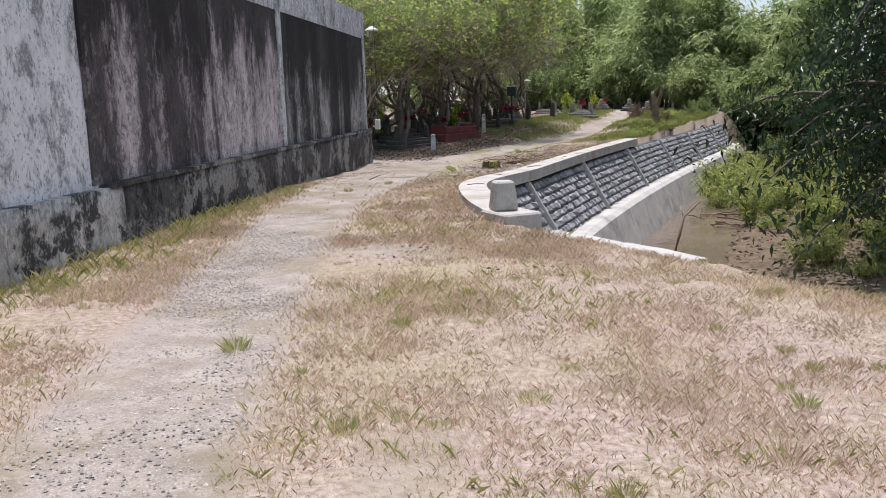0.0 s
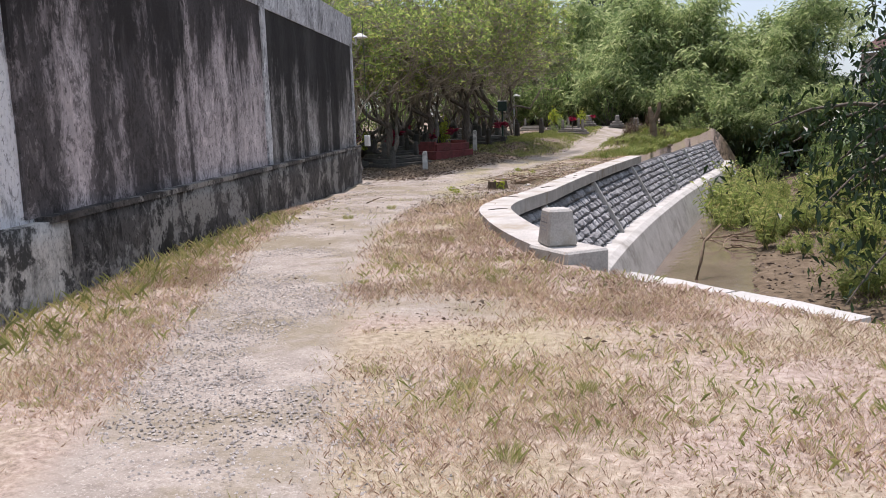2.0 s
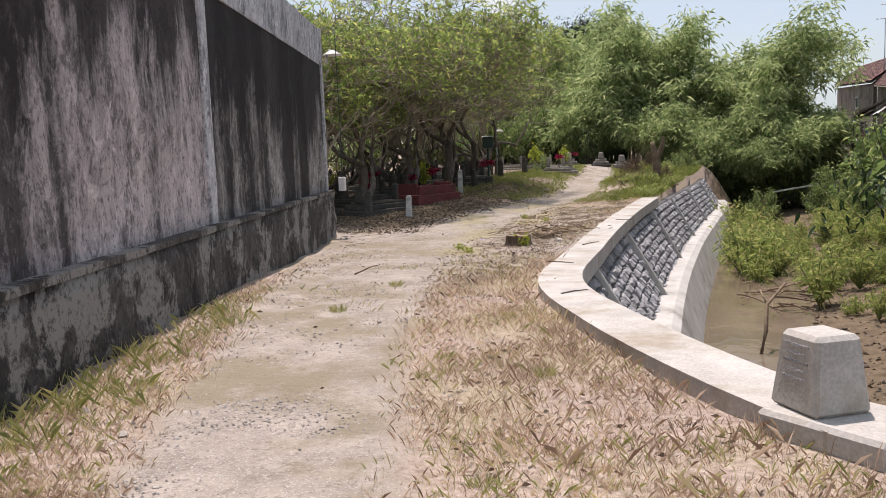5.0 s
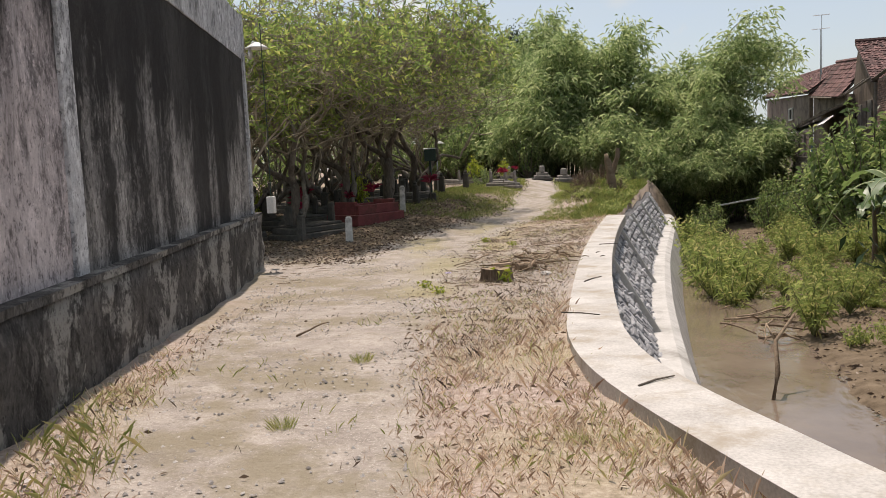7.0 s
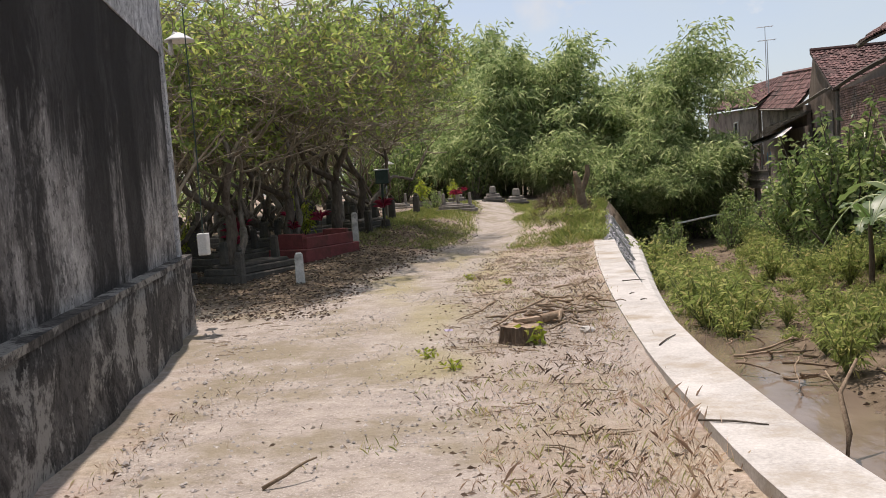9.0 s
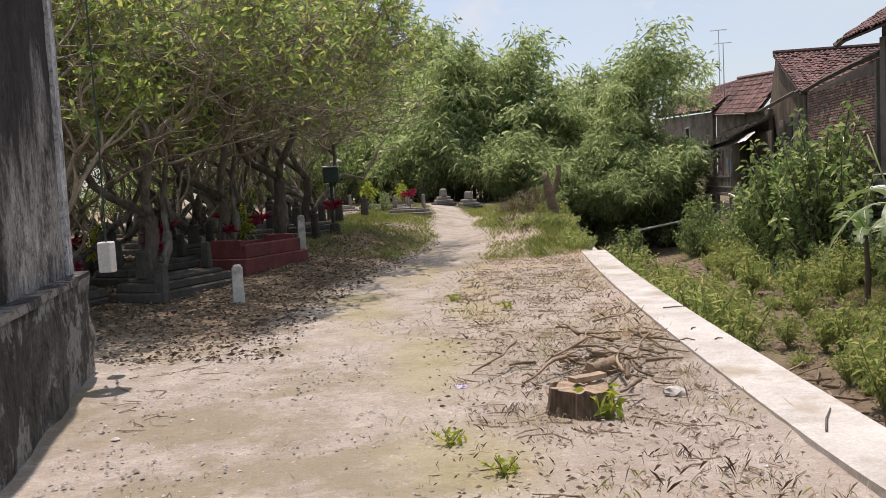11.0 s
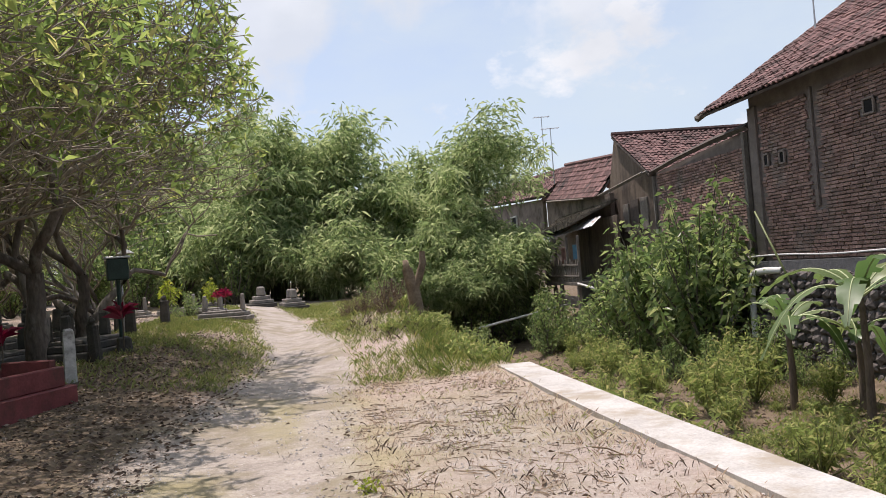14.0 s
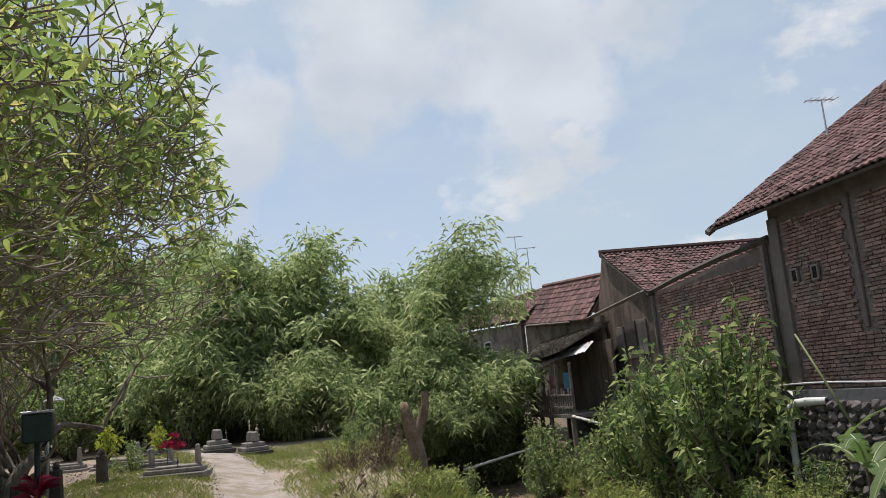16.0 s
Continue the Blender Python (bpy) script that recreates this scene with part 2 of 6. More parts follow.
WOOD_BROWN = mat("brown_boards", (0.075, 0.055, 0.042), (0.22, 0.17, 0.13), 3, 0.9, 0.5, 30, 0.01, stretch=(1, 1, 0.25), stain=(0.05, 0.04, 0.034))
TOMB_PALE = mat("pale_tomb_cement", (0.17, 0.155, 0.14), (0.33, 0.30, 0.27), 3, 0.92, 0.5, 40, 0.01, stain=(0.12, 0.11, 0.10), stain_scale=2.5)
MIDRIB = mat("pale_midrib", (0.34, 0.40, 0.20), (0.46, 0.50, 0.28), 3, 0.6, 0.1)
WOOD_OLD = mat("grey_timber", (0.10, 0.085, 0.07), (0.26, 0.23, 0.20), 3, 0.9, 0.5, 30, 0.01, stretch=(1, 1, 0.3))
BRANCH = mat("cut_branch", (0.13, 0.085, 0.055), (0.34, 0.26, 0.18), 5, 0.9, 0.5, 40, 0.008, vary=0.3)
WOOD_CUT = mat("sawn_wood", (0.24, 0.165, 0.11), (0.44, 0.34, 0.25), 8, 0.85, 0.3, 50, 0.005)
TILE = mat("clay_tile", (0.10, 0.045, 0.036), (0.24, 0.105, 0.08), 2.0, 0.9, 0.4, 30, 0.01, stain=(0.05, 0.04, 0.036), stain_scale=0.9, vary=0.35)
TILE_REST = mat("clay_tiles", (0.09, 0.052, 0.05), (0.23, 0.13, 0.118), 7.0, 0.9, 0.4, 30, 0.01, stain=(0.05, 0.04, 0.036), stain_scale=0.9, vary=0.45)
BRICK = mat("old_brick", (0.19, 0.115, 0.095), (0.34, 0.22, 0.185), 3.0, 0.92, 0.5, 30, 0.01, stain=(0.20, 0.165, 0.14), stain_scale=0.7, vary=0.3)
# mortar darker than the bricks, with the shadow of the joints in its colour
BRICK_MORTAR = mat("shadowed_joint_mortar", (0.13, 0.108, 0.096), (0.22, 0.185, 0.165), 3.0, 0.95, 0.4, 40, 0.01, stain=(0.14, 0.115, 0.10), stain_scale=0.6)
PLASTER = mat("stained_plaster", (0.17, 0.135, 0.115), (0.33, 0.275, 0.24), 1.2, 0.92, 0.3, 30, 0.01, stain=(0.09, 0.075, 0.065), stain_scale=1.0)
# near-black for the shade inside the vents and behind the window
DARK = mat("opening_shade", (0.008, 0.008, 0.008), (0.02, 0.018, 0.016), 3, 0.9, 0.0)


def wall_material(name, dark, light, streak, runs, band, base_dirt=None, run_strength=0.85):
    """Old lime-washed render: blotched and pitted, with flakes, broad black run-off streaks and a ragged dark band
    under the cap.
    """
    m, nt, b = blank(name, 0.93, 0.2)
    deep, pale = tuple(c * 0.32 for c in dark), tuple(min(0.8, c * 1.35) for c in light)
    col = ramp(nt, noise_fac(nt, 0.9, 10, 0.75), [(0.36, dark), (0.62, light)])
    blot = noise_fac(nt, 3.2, 10, 0.78, (1, 1, 0.55), "Object", 0.4)
    col = mixed(nt, ramp(nt, blot, [(0.40, (0.85, 0.85, 0.85)), (0.49, (0, 0, 0))]), col, deep)
    flakes = noise_fac(nt, 6.0, 9, 0.8, (1, 1, 0.62), "Object", 0.5)
    col = mixed(nt, ramp(nt, flakes, [(0.52, (0, 0, 0)), (0.60, (0.8, 0.8, 0.8))]), col, pale)
    col = mixed(nt, ramp(nt, flakes, [(0.38, (0.8, 0.8, 0.8)), (0.46, (0, 0, 0))]), col, deep)
    speck = noise_fac(nt, 26, 6, 0.75, (1, 1, 0.7))
    col = mixed(nt, ramp(nt, speck, [(0.38, (0.85, 0.85, 0.85)), (0.45, (0, 0, 0))]), col, deep)
    col = mixed(nt, ramp(nt, speck, [(0.57, (0, 0, 0)), (0.65, (0.7, 0.7, 0.7))]), col, pale)
    torn = nt.nodes.new("ShaderNodeMath")
    torn.operation = 'MULTIPLY_ADD'
    nt.links.new(flakes, torn.inputs[0])
    torn.inputs[1].default_value = 0.55
    run = noise_fac(nt, 0.62, 5, 0.55, (1.35, 1.35, 0.09), "Object", 0.6)
    nt.links.new(run, torn.inputs[2])
    col = mixed(nt, ramp(nt, torn.outputs[0], [(0.81 - runs, (0, 0, 0)), (0.90 - runs, (run_strength, run_strength, run_strength))]), col, streak)
    if band:
        co = nt.nodes.new("ShaderNodeTexCoord")
        sep = nt.nodes.new("ShaderNodeSeparateXYZ")
        nt.links.new(co.outputs["Object"], sep.inputs["Vector"])
        up = node(nt, "ShaderNodeMapRange")
        up.inputs["From Min"].default_value, up.inputs["From Max"].default_value = 0.6, 2.9
        nt.links.new(sep.outputs["Z"], up.inputs["Value"])
        total = up.outputs["Result"]
        for fac, gain in ((noise_fac(nt, 1.3, 8, 0.7, (1.5, 1.5, 0.30), "Object", 0.6), 1.7), (flakes, 0.9)):
            add = nt.nodes.new("ShaderNodeMath")
            add.operation = 'MULTIPLY_ADD'
            nt.links.new(fac, add.inputs[0])
            add.inputs[1].default_value = gain
            nt.links.new(total, add.inputs[2])
            total = add.outputs[0]
        less = nt.nodes.new("ShaderNodeMath")
        less.operation = 'SUBTRACT'
        nt.links.new(total, less.inputs[0])
        less.inputs[1].default_value = 1.3
        col = mixed(nt, ramp(nt, less.outputs[0], [(0.62 - band, (0, 0, 0)), (0.86 - band, (0.92, 0.92, 0.92))]), col, streak)
    if base_dirt:
        patch = noise_fac(nt, 1.3, 10, 0.74)
        col = mixed(nt, ramp(nt, patch, [(0.51, (0, 0, 0)), (0.55, (1, 1, 1))]), col, base_dirt)
        col = mixed(nt, ramp(nt, speck, [(0.40, (0.7, 0.7, 0.7)), (0.47, (0, 0, 0))]), col, dark)
    nt.links.new(col, b.inputs["Base Color"])
    bumped(nt, b, flakes, 0.8, 0.02)
    return m


WALL_GREY = wall_material("stained_render", (0.35, 0.305, 0.312), (0.56, 0.50, 0.505), (0.030, 0.027, 0.027), 0.022, 0.13, run_strength=0.88)
WALL_DARK = wall_material("dark_render", (0.18, 0.17, 0.168), (0.43, 0.41, 0.395), (0.024, 0.022, 0.022), 0.065, 0.30, run_strength=0.92)
WALL_WHITE = wall_material("whitewashed_render", (0.62, 0.62, 0.65), (0.80, 0.80, 0.83), (0.22, 0.21, 0.22), -0.10, 0)
WALL_CAP = wall_material("grey_cap_render", (0.42, 0.42, 0.44), (0.58, 0.58, 0.60), (0.20, 0.20, 0.20), -0.08, 0)
PLINTH = wall_material("mossy_plinth", (0.048, 0.045, 0.044), (0.115, 0.108, 0.103), (0.016, 0.016, 0.016), -0.05, 0, (0.27, 0.26, 0.245))
PLINTH_PALE = wall_material("flaking_plinth", (0.34, 0.33, 0.31), (0.52, 0.50, 0.47), (0.05, 0.05, 0.05), -0.10, 0, (0.06, 0.058, 0.055))


def ground_material():
    m, nt, b = blank("dry_earth", 0.97, 0.1)
    trod = nt.nodes.new("ShaderNodeAttribute")
    trod.attribute_name = "trodden"
    coarse = noise_fac(nt, 0.5, 8, 0.65)
    fine = noise_fac(nt, 22, 5, 0.7)
    mid = noise_fac(nt, 3.5, 6, 0.65)
    dirt = ramp(nt, mid, [(0.32, (0.27, 0.235, 0.205)), (0.66, (0.425, 0.375, 0.33))])
    dirt = mixed(nt, ramp(nt, fine, [(0.52, (0, 0, 0)), (0.66, (0.75, 0.75, 0.75))]), dirt, (0.21, 0.18, 0.155))
    dirt = mixed(nt, ramp(nt, noise_fac(nt, 70, 3, 0.7), [(0.54, (0, 0, 0)), (0.66, (0.7, 0.7, 0.7))]), dirt, (0.55, 0.50, 0.45))
    dirt = mixed(nt, ramp(nt, noise_fac(nt, 0.9, 7, 0.7), [(0.47, (0, 0, 0)), (0.58, (0.75, 0.75, 0.75))]), dirt, (0.235, 0.20, 0.135))
    # brown soil under the grass, darkened for the shadow between the stalks
    turf = ramp(nt, fine, [(0.28, (0.17, 0.13, 0.105)), (0.5, (0.38, 0.30, 0.255)), (0.72, (0.55, 0.465, 0.41))])
    green = ramp(nt, fine, [(0.25, (0.22, 0.20, 0.09)), (0.7, (0.42, 0.39, 0.20))])
    turf = mixed(nt, ramp(nt, coarse, [(0.45, (0, 0, 0)), (0.68, (0.55, 0.55, 0.55))]), turf, green)
    edge = nt.nodes.new("ShaderNodeMath")
    edge.operation = 'MULTIPLY_ADD'
    nt.links.new(mid, edge.inputs[0])
    edge.inputs[1].default_value = 0.7
    edge.inputs[2].default_value = -0.35
    total = nt.nodes.new("ShaderNodeMath")
    nt.links.new(trod.outputs["Fac"], total.inputs[0])
    nt.links.new(edge.outputs[0], total.inputs[1])
    col = mixed(nt, ramp(nt, total.outputs[0], [(0.3, (0, 0, 0)), (0.7, (1, 1, 1))]), turf, dirt)
    moss = nt.nodes.new("ShaderNodeAttribute")
    moss.attribute_name = "moss"
    col = mixed(nt, moss.outputs["Fac"], col, ramp(nt, fine, [(0.3, (0.20, 0.175, 0.075)), (0.7, (0.37, 0.33, 0.155))]))
    # river mud, and graveyard soil with the tree shade put in
    mud_and_shade = nt.nodes.new("ShaderNodeAttribute")
    mud_and_shade.attribute_name = "mud_and_shade"
    col = mixed(nt, mud_and_shade.outputs["Fac"], col, ramp(nt, mid, [(0.3, (0.10, 0.075, 0.05)), (0.7, (0.22, 0.17, 0.12))]))
    nt.links.new(col, b.inputs["Base Color"])
    bumped(nt, b, fine, 0.7, 0.03)
    return m


def water_material():
    m, nt, b = blank("silty_water", 0.09, 0.5)
    nt.links.new(ramp(nt, noise_fac(nt, 0.7, 5), [(0.3, (0.14, 0.105, 0.08)), (0.7, (0.22, 0.17, 0.13))]), b.inputs["Base Color"])
    bumped(nt, b, noise_fac(nt, 5.0, 4, 0.5, (1, 0.5, 1)), 0.22, 0.04)
    return m


GROUND = ground_material()
WATER = water_material()

# ---- mesh tools ----
RNG = np.random.default_rng(7)


def mesh_of(name, verts, faces, material, smooth=False):
    """A mesh from arrays: verts (n, 3), faces (m, 3) or (m, 4)."""
    verts, faces = np.asarray(verts, np.float32), np.asarray(faces, np.int32)
    me = bpy.data.meshes.new(name)
    k = faces.shape[1]
    me.vertices.add(len(verts))
    me.vertices.foreach_set("co", verts.ravel())
    me.loops.add(faces.size)
    me.loops.foreach_set("vertex_index", faces.ravel())
    me.polygons.add(len(faces))
    me.polygons.foreach_set("loop_start", np.arange(0, faces.size, k, dtype=np.int32))
    me.polygons.foreach_set("use_smooth", np.full(len(faces), smooth, bool))
    me.update(calc_edges=True)
    me.materials.append(material)
    return me


def thing(name, label, category, group="", at=None, data=None, kind=""):
    ob = new(name, data)
    if at is not None:
        ob.matrix_basis = at if isinstance(at, Matrix) else Matrix.Translation(at)
    return tagged(ob, label, category, group, kind)


def part(name, shape, material, parent, label="", at=None, smooth=False):
    """One mesh object, from a bmesh or a mesh, under a thing or a part."""
    if isinstance(shape, bmesh.types.BMesh):
        me = bpy.data.meshes.new(name)
        if smooth:
            for f in shape.faces:
                f.smooth = True
        shape.to_mesh(me)
        shape.free()
        me.materials.append(material)
    else:
        me = shape
    ob = new(name, me)
    ob.parent = parent
    if at is not None:
        ob.matrix_basis = at if isinstance(at, Matrix) else Matrix.Translation(at)
    return tagged(ob, label) if label else ob


def box(sx, sy, sz, at=(0, 0, 0), bevel=0.01, taper=1.0, rough=0.0, cuts=0, seed=0):
    """A block standing on its base at a place, with worn edges; taper narrows the top."""
    bm = bmesh.new()
    bmesh.ops.create_cube(bm, size=1)
    for v in bm.verts:
        s = taper if v.co.z > 0 else 1.0
        v.co = Vector((v.co.x * sx * s, v.co.y * sy * s, (v.co.z + 0.5) * sz))
    if cuts:
        bmesh.ops.subdivide_edges(bm, edges=bm.edges[:], cuts=cuts, use_grid_fill=True)
    elif bevel:
        bmesh.ops.bevel(bm, geom=bm.edges[:], offset=min(bevel, sx / 3, sy / 3, sz / 3), segments=1, affect='EDGES')
    if rough:
        for v in bm.verts:
            v.co += noise.noise_vector(v.co * 3.1 + Vector((seed, seed * 0.7, 0))) * rough
    bmesh.ops.translate(bm, verts=bm.verts[:], vec=at)
    return bm


def tube(points, radii, sides=6, cap=True):
    """verts and quads of a tapered tube along points."""
    P = np.asarray(points, float)
    n = len(P)
    T = np.gradient(P, axis=0)
    T /= np.linalg.norm(T, axis=1, keepdims=True) + 1e-9
    ref = np.where(np.abs(T[:, 2:3]) > 0.9, np.array([[1.0, 0, 0]]), np.array([[0, 0, 1.0]]))
    A = np.cross(T, ref)
    A /= np.linalg.norm(A, axis=1, keepdims=True) + 1e-9
    B = np.cross(T, A)
    ang = np.linspace(0, 2 * np.pi, sides, endpoint=False)
    R = np.asarray(radii, float).reshape(-1, 1, 1) * np.ones((n, 1, 1))
    V = P[:, None] + R * (np.cos(ang)[None, :, None] * A[:, None] + np.sin(ang)[None, :, None] * B[:, None])
    i, j = np.meshgrid(np.arange(n - 1), np.arange(sides), indexing="ij")
    k = (j + 1) % sides
    F = np.stack([i * sides + j, i * sides + k, (i + 1) * sides + k, (i + 1) * sides + j], -1).reshape(-1, 4)
    V = V.reshape(-1, 3)
    e = (n - 1) * sides
    if cap and sides == 6:
        F = np.vstack([F, [[e, e + 1, e + 2, e + 3], [e, e + 3, e + 4, e + 5], [3, 2, 1, 0], [5, 4, 3, 0]]])
    elif cap and sides == 4:
        F = np.vstack([F, [[e, e + 1, e + 2, e + 3], [3, 2, 1, 0]]])
    return V, F


def joined(pieces):
    """Joins (verts, faces) pairs."""
    vs, fs, o = [], [], 0
    for v, f in pieces:
        vs.append(v)
        fs.append(np.asarray(f) + o)
        o += len(v)
    return np.vstack(vs), np.vstack(fs)


def leaves(base, along, length, width, droop=0.25, rng=RNG):
    """Folded leaf blades (two triangles each) at base points, growing along given ways."""
    n = len(base)
    D = along / (np.linalg.norm(along, axis=1, keepdims=True) + 1e-9)
    rand = rng.normal(size=(n, 3))
    S = np.cross(D, rand)
    S /= np.linalg.norm(S, axis=1, keepdims=True) + 1e-9
    L = np.broadcast_to(np.asarray(length, float).reshape(-1, 1), (n, 1))
    W = np.broadcast_to(np.asarray(width, float).reshape(-1, 1), (n, 1))
    tip = base + D * L
    tip[:, 2:3] -= droop * L
    mid = base + D * L * 0.5
    V = np.stack([base, mid + S * W * 0.5, tip, mid - S * W * 0.5], 1).reshape(-1, 3)
    o = np.arange(n)[:, None] * 4
    F = np.concatenate([o + [[0, 1, 2]], o + [[0, 2, 3]]], 1).reshape(-1, 3)
    return V, F


def smooth_line(pts, step=0.3):
    """Points at even steps along a rounded line through pts."""
    P = np.asarray(pts, float)
    out = []
    for i in range(len(P) - 1):
        p0, p1, p2, p3 = P[max(i - 1, 0)], P[i], P[i + 1], P[min(i + 2, len(P) - 1)]
        n = max(2, int(np.linalg.norm(p2 - p1) / step))
        for u in np.arange(n) / n:
            out.append(0.5 * ((2 * p1) + (p2 - p0) * u + (2 * p0 - 5 * p1 + 4 * p2 - p3) * u * u + (3 * p1 - p0 - 3 * p2 + p3) * u ** 3))
    out.append(P[-1])
    return np.array(out)


def nearest(line, X, Y):
    """Distance to a line, its side (positive to the right of its way) and the index of the nearest point."""
    q = np.stack([X.ravel(), Y.ravel()], 1)
    best, idx = np.full(len(q), 1e9), np.zeros(len(q), int)
    for i, p in enumerate(line):
        d = (q[:, 0] - p[0]) ** 2 + (q[:, 1] - p[1]) ** 2
        m = d < best
        best[m], idx[m] = d[m], i
    T = np.gradient(line, axis=0)[idx]
    off = q - line[idx]
    side = np.sign(T[:, 1] * off[:, 0] - T[:, 0] * off[:, 1])
    return np.sqrt(best).reshape(X.shape), side.reshape(X.shape), idx.reshape(X.shape)

# ---- land ----
# river side of the terrace: the coping's centre line, its curved wing and the field's edge
BANK = smooth_line([(60, -12), (20, 1.5), (6, 5.6), (0.4, 7.3), (-1.5, 8.5), (-2.9, 9.6), (-3.7, 10.45), (-4.6, 11.9), (-5.34, 13.5),
                    (-5.71, 14.9), (-5.91, 16.8), (-6.12, 19.7), (-6.27, 23), (-6.36, 27), (-6.36, 33), (-6.2, 40), (-6.05, 47), (-6.5, 54), (-9, 66), (-14, 84), (-30, 140)], 0.35)
PATH = smooth_line([(2.5, -7), (0.3, -2.5), (-1.2, 0.8), (-2.6, 3.3), (-3.3, 4.5), (-4.65, 7.05), (-6.1, 10.0), (-7.5, 13.6), (-8.5, 17.0), (-9.2, 21.0),
                    (-9.5, 25.0), (-9.2, 30.0), (-9.1, 34.0), (-9.6, 38.0), (-10.3, 45.0), (-11.6, 52.0), (-14, 62)], 0.35)
WALL_A, WALL_B = np.array([-6.9, 8.0]), np.array([-11.3, 20.9])
WALL_DIR = (WALL_B - WALL_A) / np.linalg.norm(WALL_B - WALL_A)
WATER_Z = -2.62


def vnoise(X, Y, scale, seed=0.0):
    return np.array([noise.noise(Vector((x * scale + seed, y * scale - seed, seed))) for x, y in zip(np.ravel(X), np.ravel(Y))]).reshape(np.shape(X))


def terrace(X, Y):
    """Height of the land above the river wall."""
    z = np.interp(Y, [-5, 8, 13, 18, 26, 32, 38, 48, 60, 120], [-0.06, -0.06, -0.10, -0.28, -0.30, -0.28, -0.18, 0.0, 0.3, 0.8])
    mound = 0.62 * np.exp(-(((X + 7.3) / 1.2) ** 2 + ((Y - 37.5) / 4.0) ** 2)) * np.clip((-6.4 - X) / 0.7, 0, 1)
    graves = 0.40 * np.clip((-9.6 - X) / 1.6, 0, 1) * np.interp(Y, [24, 34, 48, 60], [0, 1, 0.7, 0])
    return z + mound + graves


def wall_top(Y):
    """Height of the river wall's coping."""
    return np.interp(Y, [9, 12.5, 18, 50], [0.03, 0.0, -0.19, -0.19])


def land_z(X, Y):
    d, side, _ = nearest(BANK, X, Y)
    s = d * side
    top = terrace(X, Y) + 0.085 * np.clip(1.15 - d / 0.8, 0, 1) * np.interp(Y, [15, 19, 30, 32], [0, 1, 1, 0])
    wall_part = (Y > 9.3) & (Y < 52) & (X < -2.4)
    drop_w = np.where(wall_part, 0.30, 2.6)
    f = np.clip((s - np.where(wall_part, -0.17, 0.0)) / drop_w, 0, 1)
    f = f * f * (3 - 2 * f)
    far = -2.95 + np.interp(s, [3.0, 4.0, 5.6, 8.5, 9.2, 10.5, 30, 80], [0.0, 0.40, 0.60, 0.75, 0.9, 1.6, 2.4, 2.8])
    return np.where(s > 0, top * (1 - f) + far * f, top), s


def axis(parts):
    out = []
    for a, b, step in parts:
        out.extend(np.arange(a, b, step))
    return np.array(out + [parts[-1][1]])


xs = axis([(-420, -60, 30), (-60, -24, 3), (-24, -13, 0.5), (-13, 1, 0.14), (1, 6, 0.4), (6, 30, 3), (30, 420, 30)])
ys = axis([(-300, -30, 30), (-30, -4, 2), (-4, 0, 0.4), (0, 30, 0.14), (30, 50, 0.3), (50, 90, 2.0), (90, 600, 30)])
GX, GY = np.meshgrid(xs, ys)
GZ, GS = land_z(GX, GY)
fine_area = (GX > -13) & (GX < 1) & (GY > -4) & (GY < 50)
rough_n = np.zeros_like(GX)
rough_n[fine_area] = vnoise(GX[fine_area], GY[fine_area], 0.9) * 0.035 + vnoise(GX[fine_area], GY[fine_area], 3.2, 3.0) * 0.024
def trodden(X, Y):
    """How far feet and wheels have bared the ground, 0 to 1."""
    d_path, _, i_path = nearest(PATH, X, Y)
    half = np.interp(PATH[i_path][..., 1], [0, 4, 8, 12, 16, 22, 27, 33, 50], [0.42, 0.32, 0.32, 0.5, 0.95, 1.15, 0.85, 0.5, 0.55])
    t = np.clip(1.2 - (d_path - half * 0.8) / 0.4, 0, 1)
    yard = np.exp(-(((X + 7.4) / 1.5) ** 2)) * np.interp(Y, [11, 15, 27, 31], [0, 0.6, 0.6, 0.0])
    graves = np.interp(X, [-14, -11, -10], [0.5, 0.5, 0.0]) * np.interp(Y, [20, 22, 33, 36, 60, 70], [0, 1, 1, 0.3, 0.3, 0])
    by_wall = np.interp(Y, [6, 9, 14, 21, 23], [0.0, 0.10, 0.35, 0.8, 0]) * (X < -6) * (X > -12)
    patch = 0.75 * np.exp(-(((X + 3.9) / 0.9) ** 2 + ((Y - 8.0) / 0.6) ** 2)) + 0.55 * np.exp(-(((X + 1.6) / 0.5) ** 2 + ((Y - 3.9) / 0.5) ** 2))
    return np.maximum.reduce([t, yard, graves, by_wall, patch])


trod = trodden(GX, GY)
# humus under the graveyard trees, darkened to stand in for the crowns' deep shade
shaded_humus = 0.95 * np.clip((-9.25 - GX + 0.5 * rough_n / 0.03) / 0.9, 0, 1) * np.interp(GY, [21.5, 23, 34, 37, 60], [0, 1, 1, 0.45, 0.3]) * np.clip((nearest(PATH, GX, GY)[0] - 0.6) / 0.6, 0, 1)
ny, nx = GX.shape
ii, jj = np.meshgrid(np.arange(ny - 1), np.arange(nx - 1), indexing="ij")
quads = np.stack([ii * nx + jj, ii * nx + jj + 1, (ii + 1) * nx + jj + 1, (ii + 1) * nx + jj], -1).reshape(-1, 4)
land = mesh_of("ground", np.stack([GX, GY, GZ + rough_n * np.where(GS > 0, 2.0, 1 - 0.5 * trod)], -1).reshape(-1, 3), quads, GROUND, True)
chips = np.exp(-((GX + 6.95) / 0.55) ** 2 - ((GY - 19.9) / 1.5) ** 2) * np.clip(0.8 + rough_n / 0.04, 0, 1.2) * (GS < -0.2)
moss_patch = np.zeros_like(GX)
